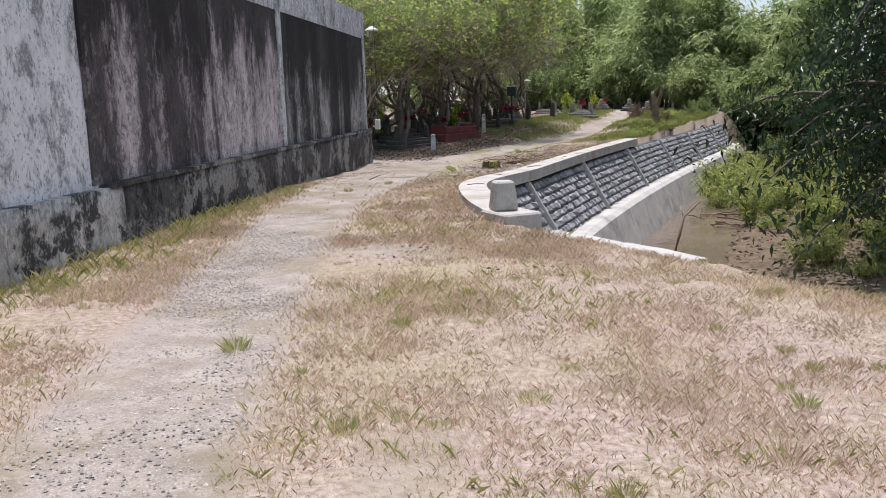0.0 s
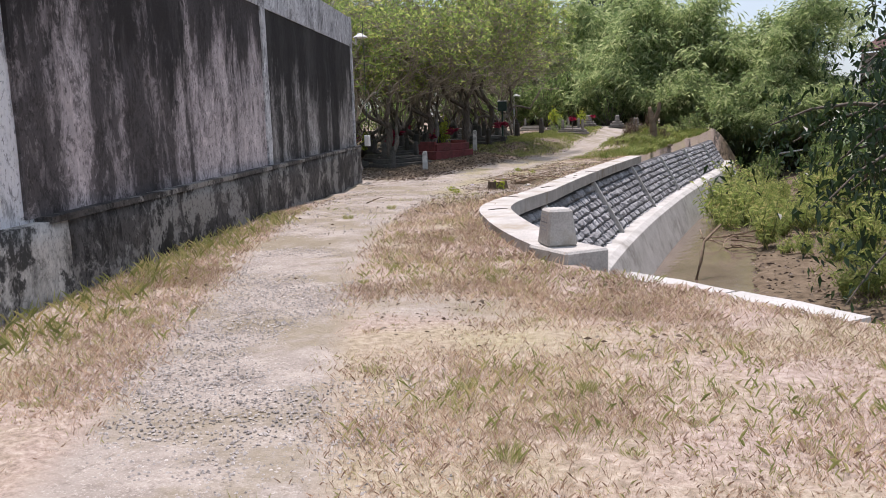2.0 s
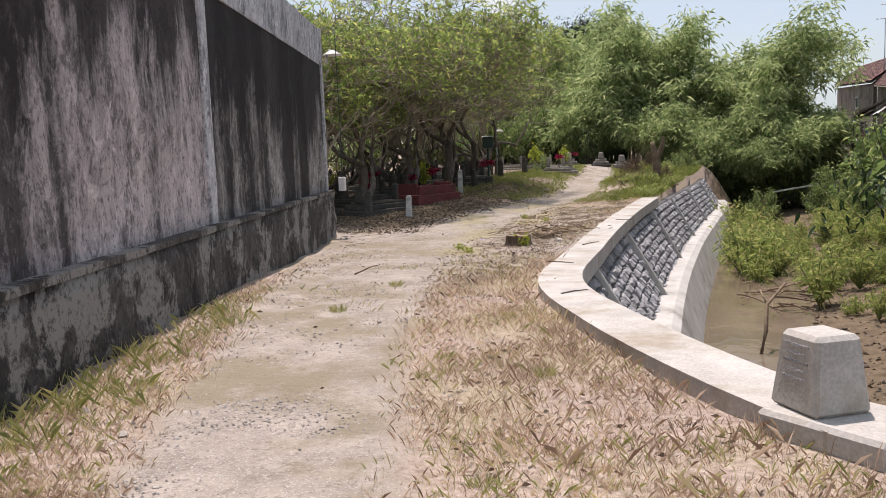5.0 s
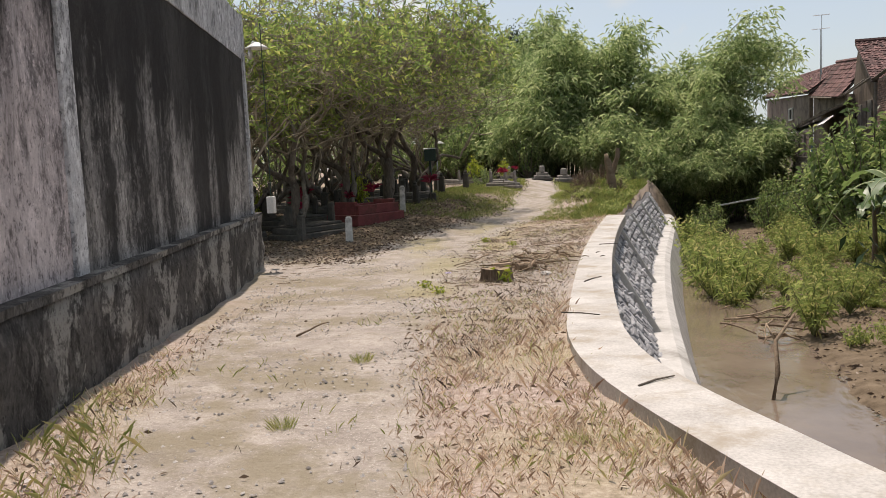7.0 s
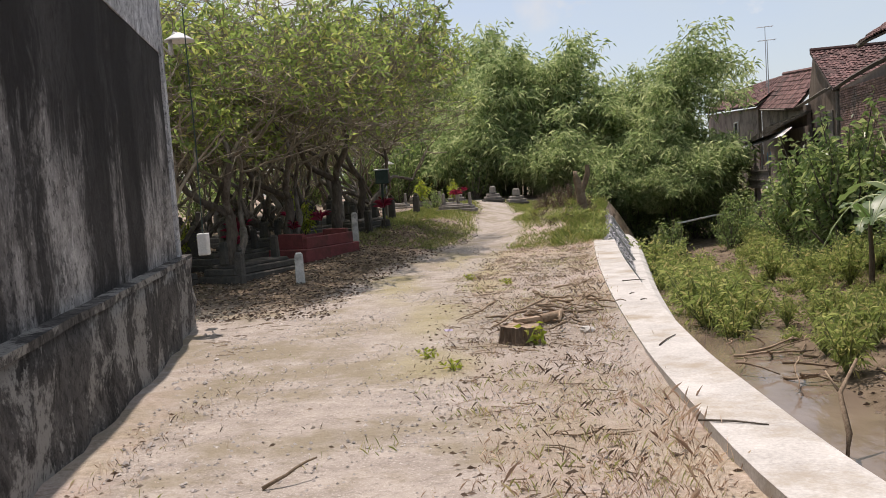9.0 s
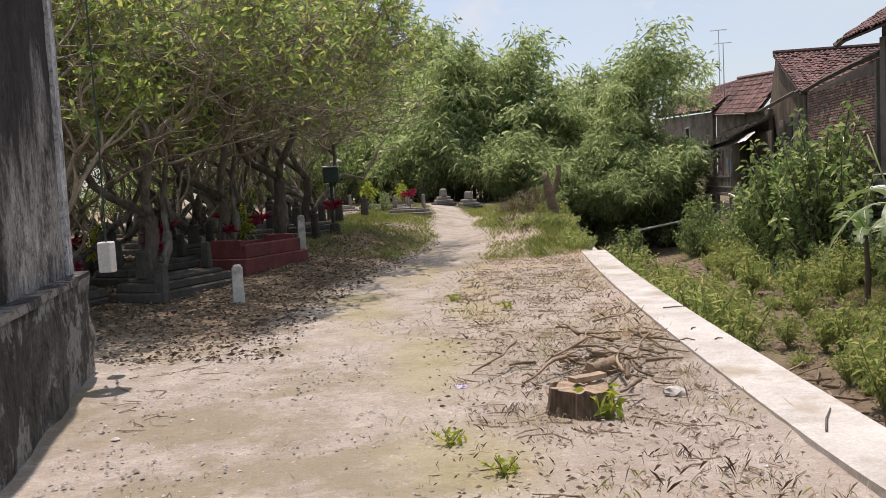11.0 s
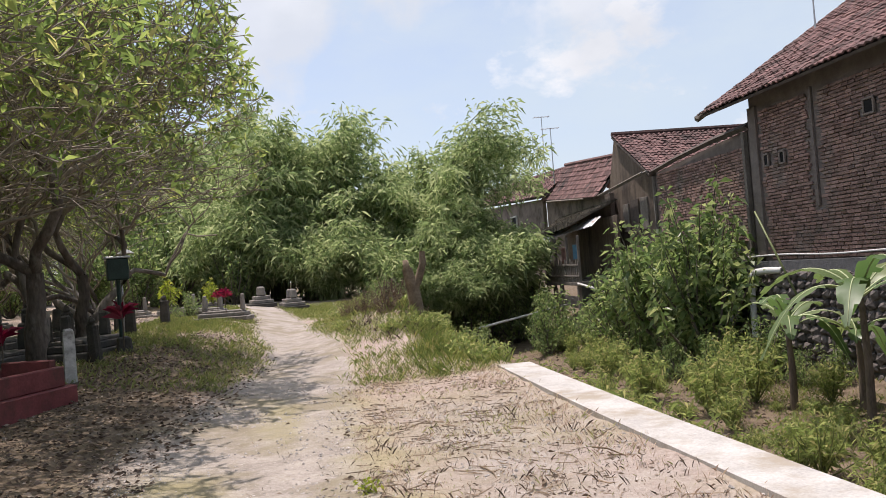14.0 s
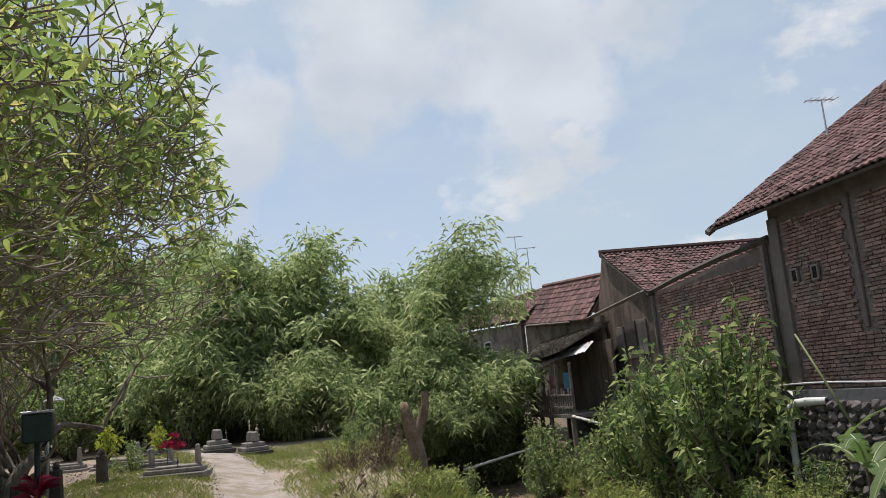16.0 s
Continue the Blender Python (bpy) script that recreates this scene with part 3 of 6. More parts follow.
for mx, my, mw, ml, turn in [(-8.45, 21.0, 0.30, 1.1, 0.1), (-9.55, 23.9, 0.28, 1.5, 0.25), (-8.45, 26.6, 0.25, 1.6, 0.0), (-8.2, 23.6, 0.25, 0.8, 0.2), (-9.2, 27.5, 0.2, 1.2, 0.1), (-8.0, 18.4, 0.3, 0.6, 0.3)]:
    du, dv = (GX - mx) * math.cos(turn) + (GY - my) * math.sin(turn), (GY - my) * math.cos(turn) - (GX - mx) * math.sin(turn)
    moss_patch = np.maximum(moss_patch, np.exp(-(du / mw) ** 2 - (dv / ml) ** 2))
moss_patch = np.clip(moss_patch * (0.7 + rough_n / 0.03), 0, 0.5)
for key, vals in (("moss", moss_patch), ("trodden", trod), ("mud_and_shade", np.maximum.reduce([np.clip((GS - 0.2) / 0.5, 0, 1), shaded_humus, 0.5 * chips]))):
    land.attributes.new(key, 'FLOAT', 'POINT').data.foreach_set("value", vals.astype(np.float32).ravel())
thing("ground", "dry trodden earth and parched turf", "ground", data=land, kind="structure")


def height(x, y):
    return float(land_z(np.array([[x]], float), np.array([[y]], float))[0][0, 0])


wx, wy = np.meshgrid(np.linspace(-9, 60, 30), np.linspace(-14, 120, 50))
wi, wj = np.meshgrid(np.arange(49), np.arange(29), indexing="ij")
thing("water", "shallow silty brown river water", "river", kind="structure", data=mesh_of(
    "water", np.stack([wx, wy, np.full_like(wx, WATER_Z)], -1).reshape(-1, 3),
    np.stack([wi * 30 + wj, wi * 30 + wj + 1, (wi + 1) * 30 + wj + 1, (wi + 1) * 30 + wj], -1).reshape(-1, 4), WATER))


# ---- boundary wall ----
def slab_along(s0, s1, o0, o1, z0, z1, cuts_len=0.25, rough=0.012, cuts_z=6, seed=0):
    """A wall slab between s0 and s1 along the wall, o0 (back) and o1 (front) across it, as a closed mesh with an uneven face."""
    nrm = np.array([WALL_DIR[1], -WALL_DIR[0]])
    n = max(2, int((s1 - s0) / cuts_len))
    S = np.linspace(s0, s1, n + 1)
    Z = np.linspace(z0, z1, cuts_z + 1)
    prof = [(o1, z) for z in Z] + [(o0, z1), (o0, z0)]
    rows = []
    for s in S:
        for k, (o, z) in enumerate(prof):
            w = rough * noise.noise(Vector((s * 1.7, z * 2.3, seed))) + rough * 0.5 * noise.noise(Vector((s * 7, z * 7, seed))) if k <= cuts_z else 0
            p = WALL_A + WALL_DIR * s + nrm * (o + w)
            rows.append((p[0], p[1], z))
    m = len(prof)
    bm = bmesh.new()
    vs = [bm.verts.new(r) for r in rows]
    for a in range(n):
        for k in range(m):
            q = [vs[a * m + k], vs[a * m + (k + 1) % m], vs[(a + 1) * m + (k + 1) % m], vs[(a + 1) * m + k]]
            bm.faces.new(q)
    bm.faces.new([vs[k] for k in range(m)])
    bm.faces.new([vs[n * m + k] for k in reversed(range(m))])
    bmesh.ops.recalc_face_normals(bm, faces=bm.faces[:])
    return bm


WALL_LEN = float(np.linalg.norm(WALL_B - WALL_A))
yard_wall = thing("wall_west", "tall streaked grey rendered boundary wall on a mossy black plinth", "wall", kind="structure")
part("plinth", slab_along(-16, -0.35, -0.25, 0.012, -0.5, 0.54, 0.2, 0.03, 6, 4), PLINTH_PALE, yard_wall, "pale flaking plinth of the white bay", smooth=True)
part("plinth", slab_along(-0.35, WALL_LEN, -0.25, 0.0, -0.5, 0.54, 0.2, 0.05, 6, 3), PLINTH, yard_wall, "black mossy plinth with peeling pale patches", smooth=True)
part("upper_wall", slab_along(5.85, WALL_LEN - 0.25, -0.27, -0.10, 0.54, 2.86, 0.25, 0.016, 10, 6), WALL_DARK, yard_wall, "darker far bay of the wall", smooth=False)
part("upper_wall", slab_along(-0.62, 5.85, -0.27, -0.10, 0.54, 2.86, 0.25, 0.016, 10, 5), WALL_GREY, yard_wall, "grey render with black run-off streaks", smooth=False)
part("upper_wall", slab_along(-16, -0.62, -0.27, -0.115, 0.54, 2.86, 0.25, 0.012, 10, 9), WALL_WHITE, yard_wall, "whitewashed bay of the wall")
part("wall_cap", slab_along(-16, WALL_LEN - 0.25, -0.27, -0.085, 2.86, 3.50, 0.3, 0.008, 3, 7), WALL_CAP, yard_wall, "smooth pale grey cap band")
part("ledge", slab_along(-0.62, WALL_LEN, -0.13, 0.025, 0.525, 0.575, 0.15, 0.03, 1, 8), PLINTH, yard_wall)
part("pilaster", slab_along(5.76, 5.98, -0.12, -0.075, 0.57, 2.86, 0.1, 0.006, 12, 11), WALL_CAP, yard_wall, "narrow pale pilaster")
part("pilaster", slab_along(-0.75, -0.55, -0.12, -0.085, 0.57, 2.86, 0.1, 0.006, 12, 12), WALL_GREY, yard_wall)
part("end_pier", slab_along(WALL_LEN - 0.42, WALL_LEN - 0.23, -0.29, -0.07, 0.57, 3.52, 0.1, 0.006, 8, 13), WALL_CAP, yard_wall)


# ---- river wall ----
def bank_profile(line, outs, zs, name_seed=0):
    """Sweeps a section given by offsets towards the river and heights along a line of ground points."""
    T = np.gradient(line, axis=0)
    T /= np.linalg.norm(T, axis=1, keepdims=True)
    N = np.stack([T[:, 1], -T[:, 0]], 1)
    top = wall_top(line[:, 1])
    V = np.stack([np.concatenate([line + N * o, (top + z)[:, None]], 1) for o, z in zip(outs, zs)], 1)
    n, m = V.shape[:2]
    i, j = np.meshgrid(np.arange(n - 1), np.arange(m), indexing="ij")
    k = (j + 1) % m
    F = np.stack([i * m + j, i * m + k, (i + 1) * m + k, (i + 1) * m + j], -1).reshape(-1, 4)
    return V.reshape(-1, 3), F


def stretch_of(y0, y1):
    sel = (BANK[:, 1] > y0) & (BANK[:, 1] < y1) & (BANK[:, 0] < -2.0)
    return BANK[sel]


river_wall = thing("river_wall", "battered rubble river wall with pale cement coping and concrete foot", "retaining wall", kind="structure")
run = stretch_of(9.9, 29.9)
part("coping", mesh_of("coping", *bank_profile(run, [-0.215, 0.215, 0.215, -0.215], [0.0, 0.0, -0.22, -0.22]), COPING), COPING, river_wall, "pale sun-bleached cement coping")
part("backing", mesh_of("backing", *bank_profile(stretch_of(9.9, 50), [-0.1, 0.12, 1.0, 0.6], [-0.28, -0.28, -1.75, -2.9]), MORTAR), MORTAR, river_wall, "dark grey mortar")
low = stretch_of(12.5, 51)
part("foot", mesh_of("foot", *bank_profile(low, [0.74, 1.10, 1.24, 1.75, 0.7], [-1.42, -1.42, -1.50, -2.95, -2.95]), CONCRETE), CONCRETE, river_wall, "smooth concrete foot")

# ---- plants ----
def turn_away(v, angle, spin):
    """v tilted by angle about a way across it chosen by spin."""
    a = np.cross(v, [0.0, 0.0, 1.0]) if abs(v[2]) < 0.95 else np.array([1.0, 0, 0])
    a /= np.linalg.norm(a)
    b = np.cross(v, a)
    out = v * math.cos(angle) + (a * math.cos(spin) + b * math.sin(spin)) * math.sin(angle)
    return out / np.linalg.norm(out)


def frangipani(seed, tall=6.2, levels=8, first=1.25, leaf=0.15, flat=0.5, whorl=(6, 10), splay=0.3, girth=0.12, bare_to=2.5, wide=3.0):
    """Trunk mesh and crown mesh of a twisting, spreading graveyard tree with leaf whorls at its twig ends."""
    rng = np.random.default_rng(seed)
    wood, twigs, tips = [], [], []

    def grow(p, d, r, length, level):
        n = 4 if level < 5 else 2
        pts, dd = [p], d.copy()
        for k in range(n):
            dd = dd + rng.normal(size=3) * 0.34 + np.array([0, 0, 0.13 if level < 6 else 0.05])
            dd /= np.linalg.norm(dd)
            pts.append(pts[-1] + dd * length / n)
        r1 = max(r * 0.80, 0.0055)
        (wood if r > 0.036 else twigs).append(tube(pts, np.linspace(r, r1, n + 1), 6 if level < 4 else 4 if level < 6 else 3, False))
        if level >= levels or math.hypot(pts[-1][0], pts[-1][1]) > wide * (0.85 + 0.15 * math.sin(3 * math.atan2(pts[-1][1], pts[-1][0]))):
            tips.append((pts[-1], dd))
            return
        if level >= levels - 1 and rng.random() < 0.5:
            tips.append((pts[-1], dd))
        kids = 2 if rng.random() < 0.55 else 3
        spin0 = rng.random() * 6.28
        for k in range(kids):
            nd = turn_away(dd, rng.uniform(0.3, 0.6) if level < 3 else rng.uniform(0.45, 0.95), spin0 + k * 6.28 / kids + rng.normal() * 0.4)
            rise = 1.0 if level < 4 else flat
            nd[2] *= rise
            if pts[-1][2] > tall * 0.75:
                nd[2] *= 0.3
            nd[2] = max(nd[2], 0.6 if level < 4 else 0.3 if pts[-1][2] < 2.4 else 0.14)
            nd /= np.linalg.norm(nd)
            grow(pts[-1], nd, max(r1 * rng.uniform(0.62, 0.78), 0.0075), max(length * rng.uniform(0.74, 0.9), 0.26), level + 1)

    s0 = rng.random() * 6.28
    for k in range(2):
        lean = np.array([math.cos(s0 + k * 2.6) * splay, math.sin(s0 + k * 2.6) * splay, 1.0])
        grow(np.array([0, 0, -0.15]), lean / np.linalg.norm(lean), girth - 0.03 * k, first, 1 + k)
    base, way, size = [], [], []
    for p, d in tips:
        if p[2] < bare_to and rng.random() < 0.85:
            continue
        k = rng.integers(*whorl)
        s0 = rng.random() * 6.28
        for j in range(k):
            w = turn_away(d, rng.uniform(0.6, 1.4), s0 + j * 2.4)
            base.append(p - d * rng.uniform(0, 0.06))
            way.append(w + np.array([0, 0, 0.15]))
            size.append(leaf * rng.uniform(0.6, 1.2))
    size = np.array(size)
    # thick wood gets the shade-darkened bark, thin twigs the sun-paled one
    trunk = mesh_of("trunk", *joined(wood + twigs), TRUNK_BARK_SHADED, True)
    trunk.materials.append(TWIG_BARK_LIT)
    thick = sum(len(f) for v, f in wood)
    trunk.polygons.foreach_set("material_index", (np.arange(len(trunk.polygons)) >= thick).astype(np.int32))
    crown = mesh_of("crown", *leaves(np.array(base), np.array(way), size, size * 0.28, 0.15, rng), FRANGI_LEAF)
    return trunk, crown


def tree(name, label, category, group, meshes, m):
    t = thing(name, label, category, group, m)
    part("trunk", meshes[0], None, t)
    part("crown", meshes[1], None, t)
    return t


def stand(x, y, turn=0.0, size=1.0, dz=0.0, z=None):
    return Matrix.Translation((x, y, (height(x, y) if z is None else z) + dz)) @ Matrix.Rotation(turn, 4, 'Z') @ Matrix.Scale(size, 4)


kinds = [frangipani(s, 5.8, 8, 1.15, 0.15, whorl=(4, 7), splay=0.32, girth=0.075, bare_to=1.7, wide=2.4) for s in (11, 23)]
kinds += [frangipani(37, 5.6, 7, 1.25, 0.19, whorl=(5, 8), girth=0.09, bare_to=2.8), frangipani(52, 4.9, 9, 1.25, 0.155, 0.5, (3, 6), 0.28, 0.11, 2.6, 2.95)]
spots = [(-12.9, 25.4, 3), (-12.75, 31.3, 3), (-13.2, 35.4, 3), (-13.1, 28.9, 3), (-13.4, 23.0, 0), (-14.2, 23.8, 1), (-14.6, 41.5, 0), (-15.8, 47.0, 1), (-14.8, 26.0, 0), (-15.0, 30.4, 0), (-15.0, 34.5, 1)]
rnd = random.Random(5)
for n in range(15):
    spots.append((rnd.uniform(-17.5, -13.9), 23.0 + n * 1.35 + rnd.uniform(-0.4, 0.4), rnd.randrange(2)))
for gx in (-19.4, -23.4):
    for gy in np.arange(23.0, 66, 5.2):
        spots.append((gx + rnd.uniform(-1.0, 1.0), gy + rnd.uniform(-1.3, 1.3), 2))
masters = {}
for n, (x, y, k) in enumerate(spots):
    m = stand(x, y, rnd.uniform(0, 6.28), rnd.uniform(1.0, 1.25))
    if k not in masters:
        masters[k] = tree("frangipani_tree", "gnarled frangipani tree with forking grey limbs among the graves", "tree", "trees of the graveyard", kinds[k], m)
    else:
        copy_thing(masters[k], m)


def bamboo(seed, tall=9.0, culms=26, spread=2.6, lean=None):
    """Culms and foliage of a bamboo clump, its culms arching over under their leaf plumes."""
    rng = np.random.default_rng(seed)
    wood, base, way, size = [], [], [], []
    for c in range(culms):
        a = rng.random() * 6.28
        r0 = rng.random() ** 0.5 * 0.7
        h = tall * rng.uniform(0.6, 1.0)
        out = rng.uniform(0.15, 1.0) * spread
        if lean is not None:
            a, out = lean + rng.normal() * 0.32, rng.uniform(0.6, 1.0) * spread
        u = np.linspace(0, 1, 12)
        rad = r0 + out * u ** 2.2
        zz = h * (u - 0.38 * u ** 3.2 * (0.35 + out / spread))
        pts = np.stack([np.cos(a) * rad, np.sin(a) * rad, zz], 1)
        wood.append(tube(pts, np.linspace(0.045, 0.01, 12), 4, False))
        for k in range(64):
            v = rng.uniform(0.10, 1.0) ** (0.6 if lean is None else 0.85)
            p = np.array([np.interp(v, u, pts[:, i]) for i in range(3)])
            b_a = rng.random() * 6.28
            twig = np.array([math.cos(b_a), math.sin(b_a), rng.uniform(-0.5, 0.8)]) * rng.uniform(0.15, 0.75)
            for j in range(9):
                q = p + twig * rng.uniform(0.5, 1.0) + rng.normal(size=3) * 0.13
                q[2] -= 0.45 * rng.random() ** 2
                base.append(q)
                way.append(np.array([math.cos(b_a), math.sin(b_a), 0.0]) * 0.6 + rng.normal(size=3) * 0.6 + np.array([0, 0, -0.2]))
                size.append(rng.uniform(0.17, 0.40))
    size = np.array(size)
    return (mesh_of("culms", *joined(wood), BAMBOO_CULM, True),
            mesh_of("foliage", *leaves(np.array(base), np.array(way), size, size * 0.15 + 0.012, 0.35, rng), BAMBOO_LEAF))


def clump(name, label, category, group, meshes, m, names=("culm", "foliage")):
    t = thing(name, label, category, group, m)
    tagged(part(names[0], meshes[0], None, t), kind="stuff")
    tagged(part(names[1], meshes[1], None, t), kind="stuff")
    return t


groves = [bamboo(3, 9.0, 30, 2.9), bamboo(8, 8.0, 28, 3.8), bamboo(15, 12.0, 18, 4.8, 0.0), bamboo(21, 4.4, 34, 2.2)]
bam_first = {}
for x, y, k, s, turn in [(-10.9, 58.5, 0, 1.26, 0.4), (-9.0, 58.2, 0, 1.06, 1.9), (-4.0, 57.5, 0, 0.96, 3.0), (-1.9, 58.0, 1, 0.88, 0.0), (-2.9, 56.0, 1, 0.8, 2.0), (-4.0, 57.0, 2, 1.2, 0.0), (-8.6, 56.0, 3, 1.1, 1.0), (-5.6, 55.4, 3, 1.05, 5.0), (-12.2, 56.5, 3, 1.1, 3.0), (-13.8, 60.0, 1, 1.1, 2.2),
                         (-17.5, 62.5, 0, 1.2, 5.1), (-14.5, 68.0, 0, 1.32, 1.0), (-9.0, 67.0, 1, 0.8, 3.9), (-4.5, 68.0, 0, 0.75, 2.7), (0.0, 68.0, 1, 0.7, 4.4),
                         (-20.0, 70.0, 1, 1.4, 0.3), (-26.0, 70.0, 0, 1.3, 3.3), (-32, 68, 1, 1.2, 1.3), (-3.6, 53.6, 3, 0.6, 2.8), (-8.4, 54.6, 3, 0.75, 0.8), (-5.4, 54.6, 3, 0.75, 2.2), (-2.4, 55.0, 3, 0.85, 4.2), (-1.2, 55.2, 3, 1.0, 1.2)]:
    m = stand(x, y, turn, s, z=min(max(height(x, y), -0.9), 0.5))
    if k not in bam_first:
        bam_first[k] = clump("bamboo_clump", "dense green bamboo clump with arching leafy culms", "bamboo", "bamboo along the river", groves[k], m)
    else:
        copy_thing(bam_first[k], m)


def shrub(seed, tall=2.6, wide=1.5, stems=34, per=70, leaf=0.13, shape=0.42, material=SHRUB_LEAF, bark=BARK, up=0.9):
    """Stems and leaves of a bush."""
    rng = np.random.default_rng(seed)
    wood, base, way, size = [], [], [], []
    for s in range(stems):
        a, out = rng.random() * 6.28, rng.random() ** 0.6 * wide
        h = tall * rng.uniform(0.45, 1.0) * (1 - 0.35 * (out / wide) ** 2)
        u = np.linspace(0, 1, 6)
        bend = rng.normal(size=2) * 0.12 * tall
        pts = np.stack([np.cos(a) * out * u ** 0.9 + bend[0] * u * (1 - u), np.sin(a) * out * u ** 0.9 + bend[1] * u * (1 - u), h * u ** up], 1)
        wood.append(tube(pts, np.linspace(0.012 * tall, 0.004, 6), 4, False))
        for k in range(per):
            v = rng.uniform(0.18, 1.0) ** 0.8
            p = np.array([np.interp(v, u, pts[:, i]) for i in range(3)])
            d = rng.normal(size=3) + np.array([0, 0, 0.2])
            base.append(p + d * 0.07 * wide * rng.random())
            way.append(d)
            size.append(leaf * rng.uniform(0.55, 1.3))
    size = np.array(size)
    return (mesh_of("stems", *joined(wood), bark, True),
            mesh_of("leaves", *leaves(np.array(base), np.array(way), size, size * shape, 0.3, rng), material))


bush_kinds = [shrub(1, 4.4, 1.5, 32, 80, 0.22), shrub(2, 3.0, 1.5, 28, 65, 0.18), shrub(4, 2.2, 1.2, 26, 50, 0.15, 0.36)]
first_bush = {}
for x, y, k, s, turn in [(1.75, 41.3, 0, 1.28, 0.3), (0.0, 50.4, 1, 0.9, 2.2), (-0.7, 49.6, 2, 0.9, 1.4), (0.7, 39.3, 2, 0.75, 0.2), (1.7, 38.6, 2, 0.95, 5.5), (2.5, 36.6, 2, 0.6, 3.5), (2.55, 39.0, 2, 0.8, 1.8), (1.6, 43.4, 0, 1.02, 2.0), (2.1, 42.6, 0, 1.12, 4.0), (1.0, 46.0, 1, 1.25, 1.0), (1.7, 45.6, 0, 0.9, 5.2), (0.8, 44.0, 2, 1.0, 0.6), (0.9, 48.8, 1, 0.85, 4.0), (1.3, 42.2, 2, 0.9, 3.0),
                         (0.6, 57.5, 1, 1.05, 2.5), (-0.4, 55.5, 2, 0.9, 5.0), (1.5, 60.5, 1, 1.2, 1.2), (0.2, 40.3, 2, 0.6, 1.1), (1.9, 37.0, 2, 0.55, 2.1), (-0.2, 51.5, 2, 0.6, 2.6),
                         (-7.2, 47.5, 2, 0.55, 0.4), (-6.6, 49.5, 2, 0.6, 3.1), (-12.6, 44.0, 2, 0.5, 0.9), (-3.2, 50.5, 1, 0.8, 0.2), (-2.0, 56.0, 1, 1.2, 0.9)]:
    m = stand(x, y, turn, s, -0.1)
    if k not in first_bush:
        first_bush[k] = clump("bush", "leafy green riverside bush in front of the houses", "bush", "bushes by the river", bush_kinds[k], m, ("stem", "leafage"))
    else:
        copy_thing(first_bush[k], m)

for n in range(46):
    x, y = (rnd.uniform(-36, -27), rnd.uniform(22, 60)) if n < 18 else (rnd.uniform(-26, -21), rnd.uniform(26, 62)) if n < 30 else (rnd.uniform(-24, -9.5), rnd.uniform(54, 64))
    copy_thing(first_bush[rnd.randrange(2)], stand(x, y, rnd.uniform(0, 6), rnd.uniform(0.6, 1.0), -0.1))["label"] = "dense green undergrowth behind the graves"

for x, y, k, size in [(-4.6, 55.6, 0, 0.8), (-3.6, 54.6, 1, 0.9), (-2.6, 55.2, 0, 0.8), (-1.6, 55.8, 1, 1.0), (-0.7, 54.8, 1, 0.9), (-4.2, 57.4, 0, 0.9), (-2.2, 57.2, 0, 0.95), (-0.4, 57.6, 0, 0.9), (-3.2, 53.0, 2, 0.8), (0.4, 56.4, 0, 0.8), (-5.2, 54.2, 2, 0.7)]:
    copy_thing(first_bush[k], stand(x, y, x * 5, size, -0.1))["label"] = "dense shaded undergrowth beneath the bamboo"

# tall weeds standing in the stream bed and on the far bank
weed_kinds = [shrub(21, 1.25, 0.66, 24, 30, 0.15, 0.2, WEED_LEAF, BAMBOO_CULM, 0.8), shrub(22, 0.7, 0.6, 16, 24, 0.14, 0.34, WEED_LEAF, BAMBOO_CULM, 0.8)]
first_weed = {}
weed_spots = [(-3.7, 31.2, 0), (-3.2, 32.2, 0), (-3.9, 32.6, 0), (-3.3, 33.6, 0), (-4.0, 34.2, 0), (-2.9, 34.4, 0), (-4.4, 39.4, 0), (-4.6, 43.5, 0), (-2.2, 36.0, 1), (-3.4, 35.0, 0), (-4.0, 36.4, 0), (-3.0, 36.8, 0), (-3.6, 38.4, 0), (-2.6, 38.8, 1), (-3.4, 40.6, 0), (-4.2, 42.0, 0), (-2.8, 42.6, 0), (-3.8, 44.5, 0), (-2.6, 45.0, 1)]
for n in range(95):
    y = rnd.uniform(19, 51)
    weed_spots.append((rnd.uniform(-1.2, 1.9) + (0.3 if y < 30 else 0), y, rnd.randrange(2)))
for n in range(36):
    y = rnd.uniform(24, 40)
    weed_spots.append((rnd.uniform(-2.4, -0.4) - 0.02 * (y - 24), y, rnd.randrange(2)))
for n in range(9):
    weed_spots.append((-6.55 + rnd.uniform(-0.15, 0.1), 31.5 + n * 1.6, 1))
for x, y, k in weed_spots:
    m = stand(x, y, rnd.uniform(0, 6.28), rnd.uniform(0.55, 1.2) * (0.5 if x < -6 else 1.25 if x < -2.8 else 0.9))
    if k not in first_weed:
        first_weed[k] = clump("weed_clump", "yellow-green weeds growing in the silty stream bed", "weeds", "weeds of the river bed", weed_kinds[k], m, ("stem", "leafage"))
    else:
        copy_thing(first_weed[k], m)


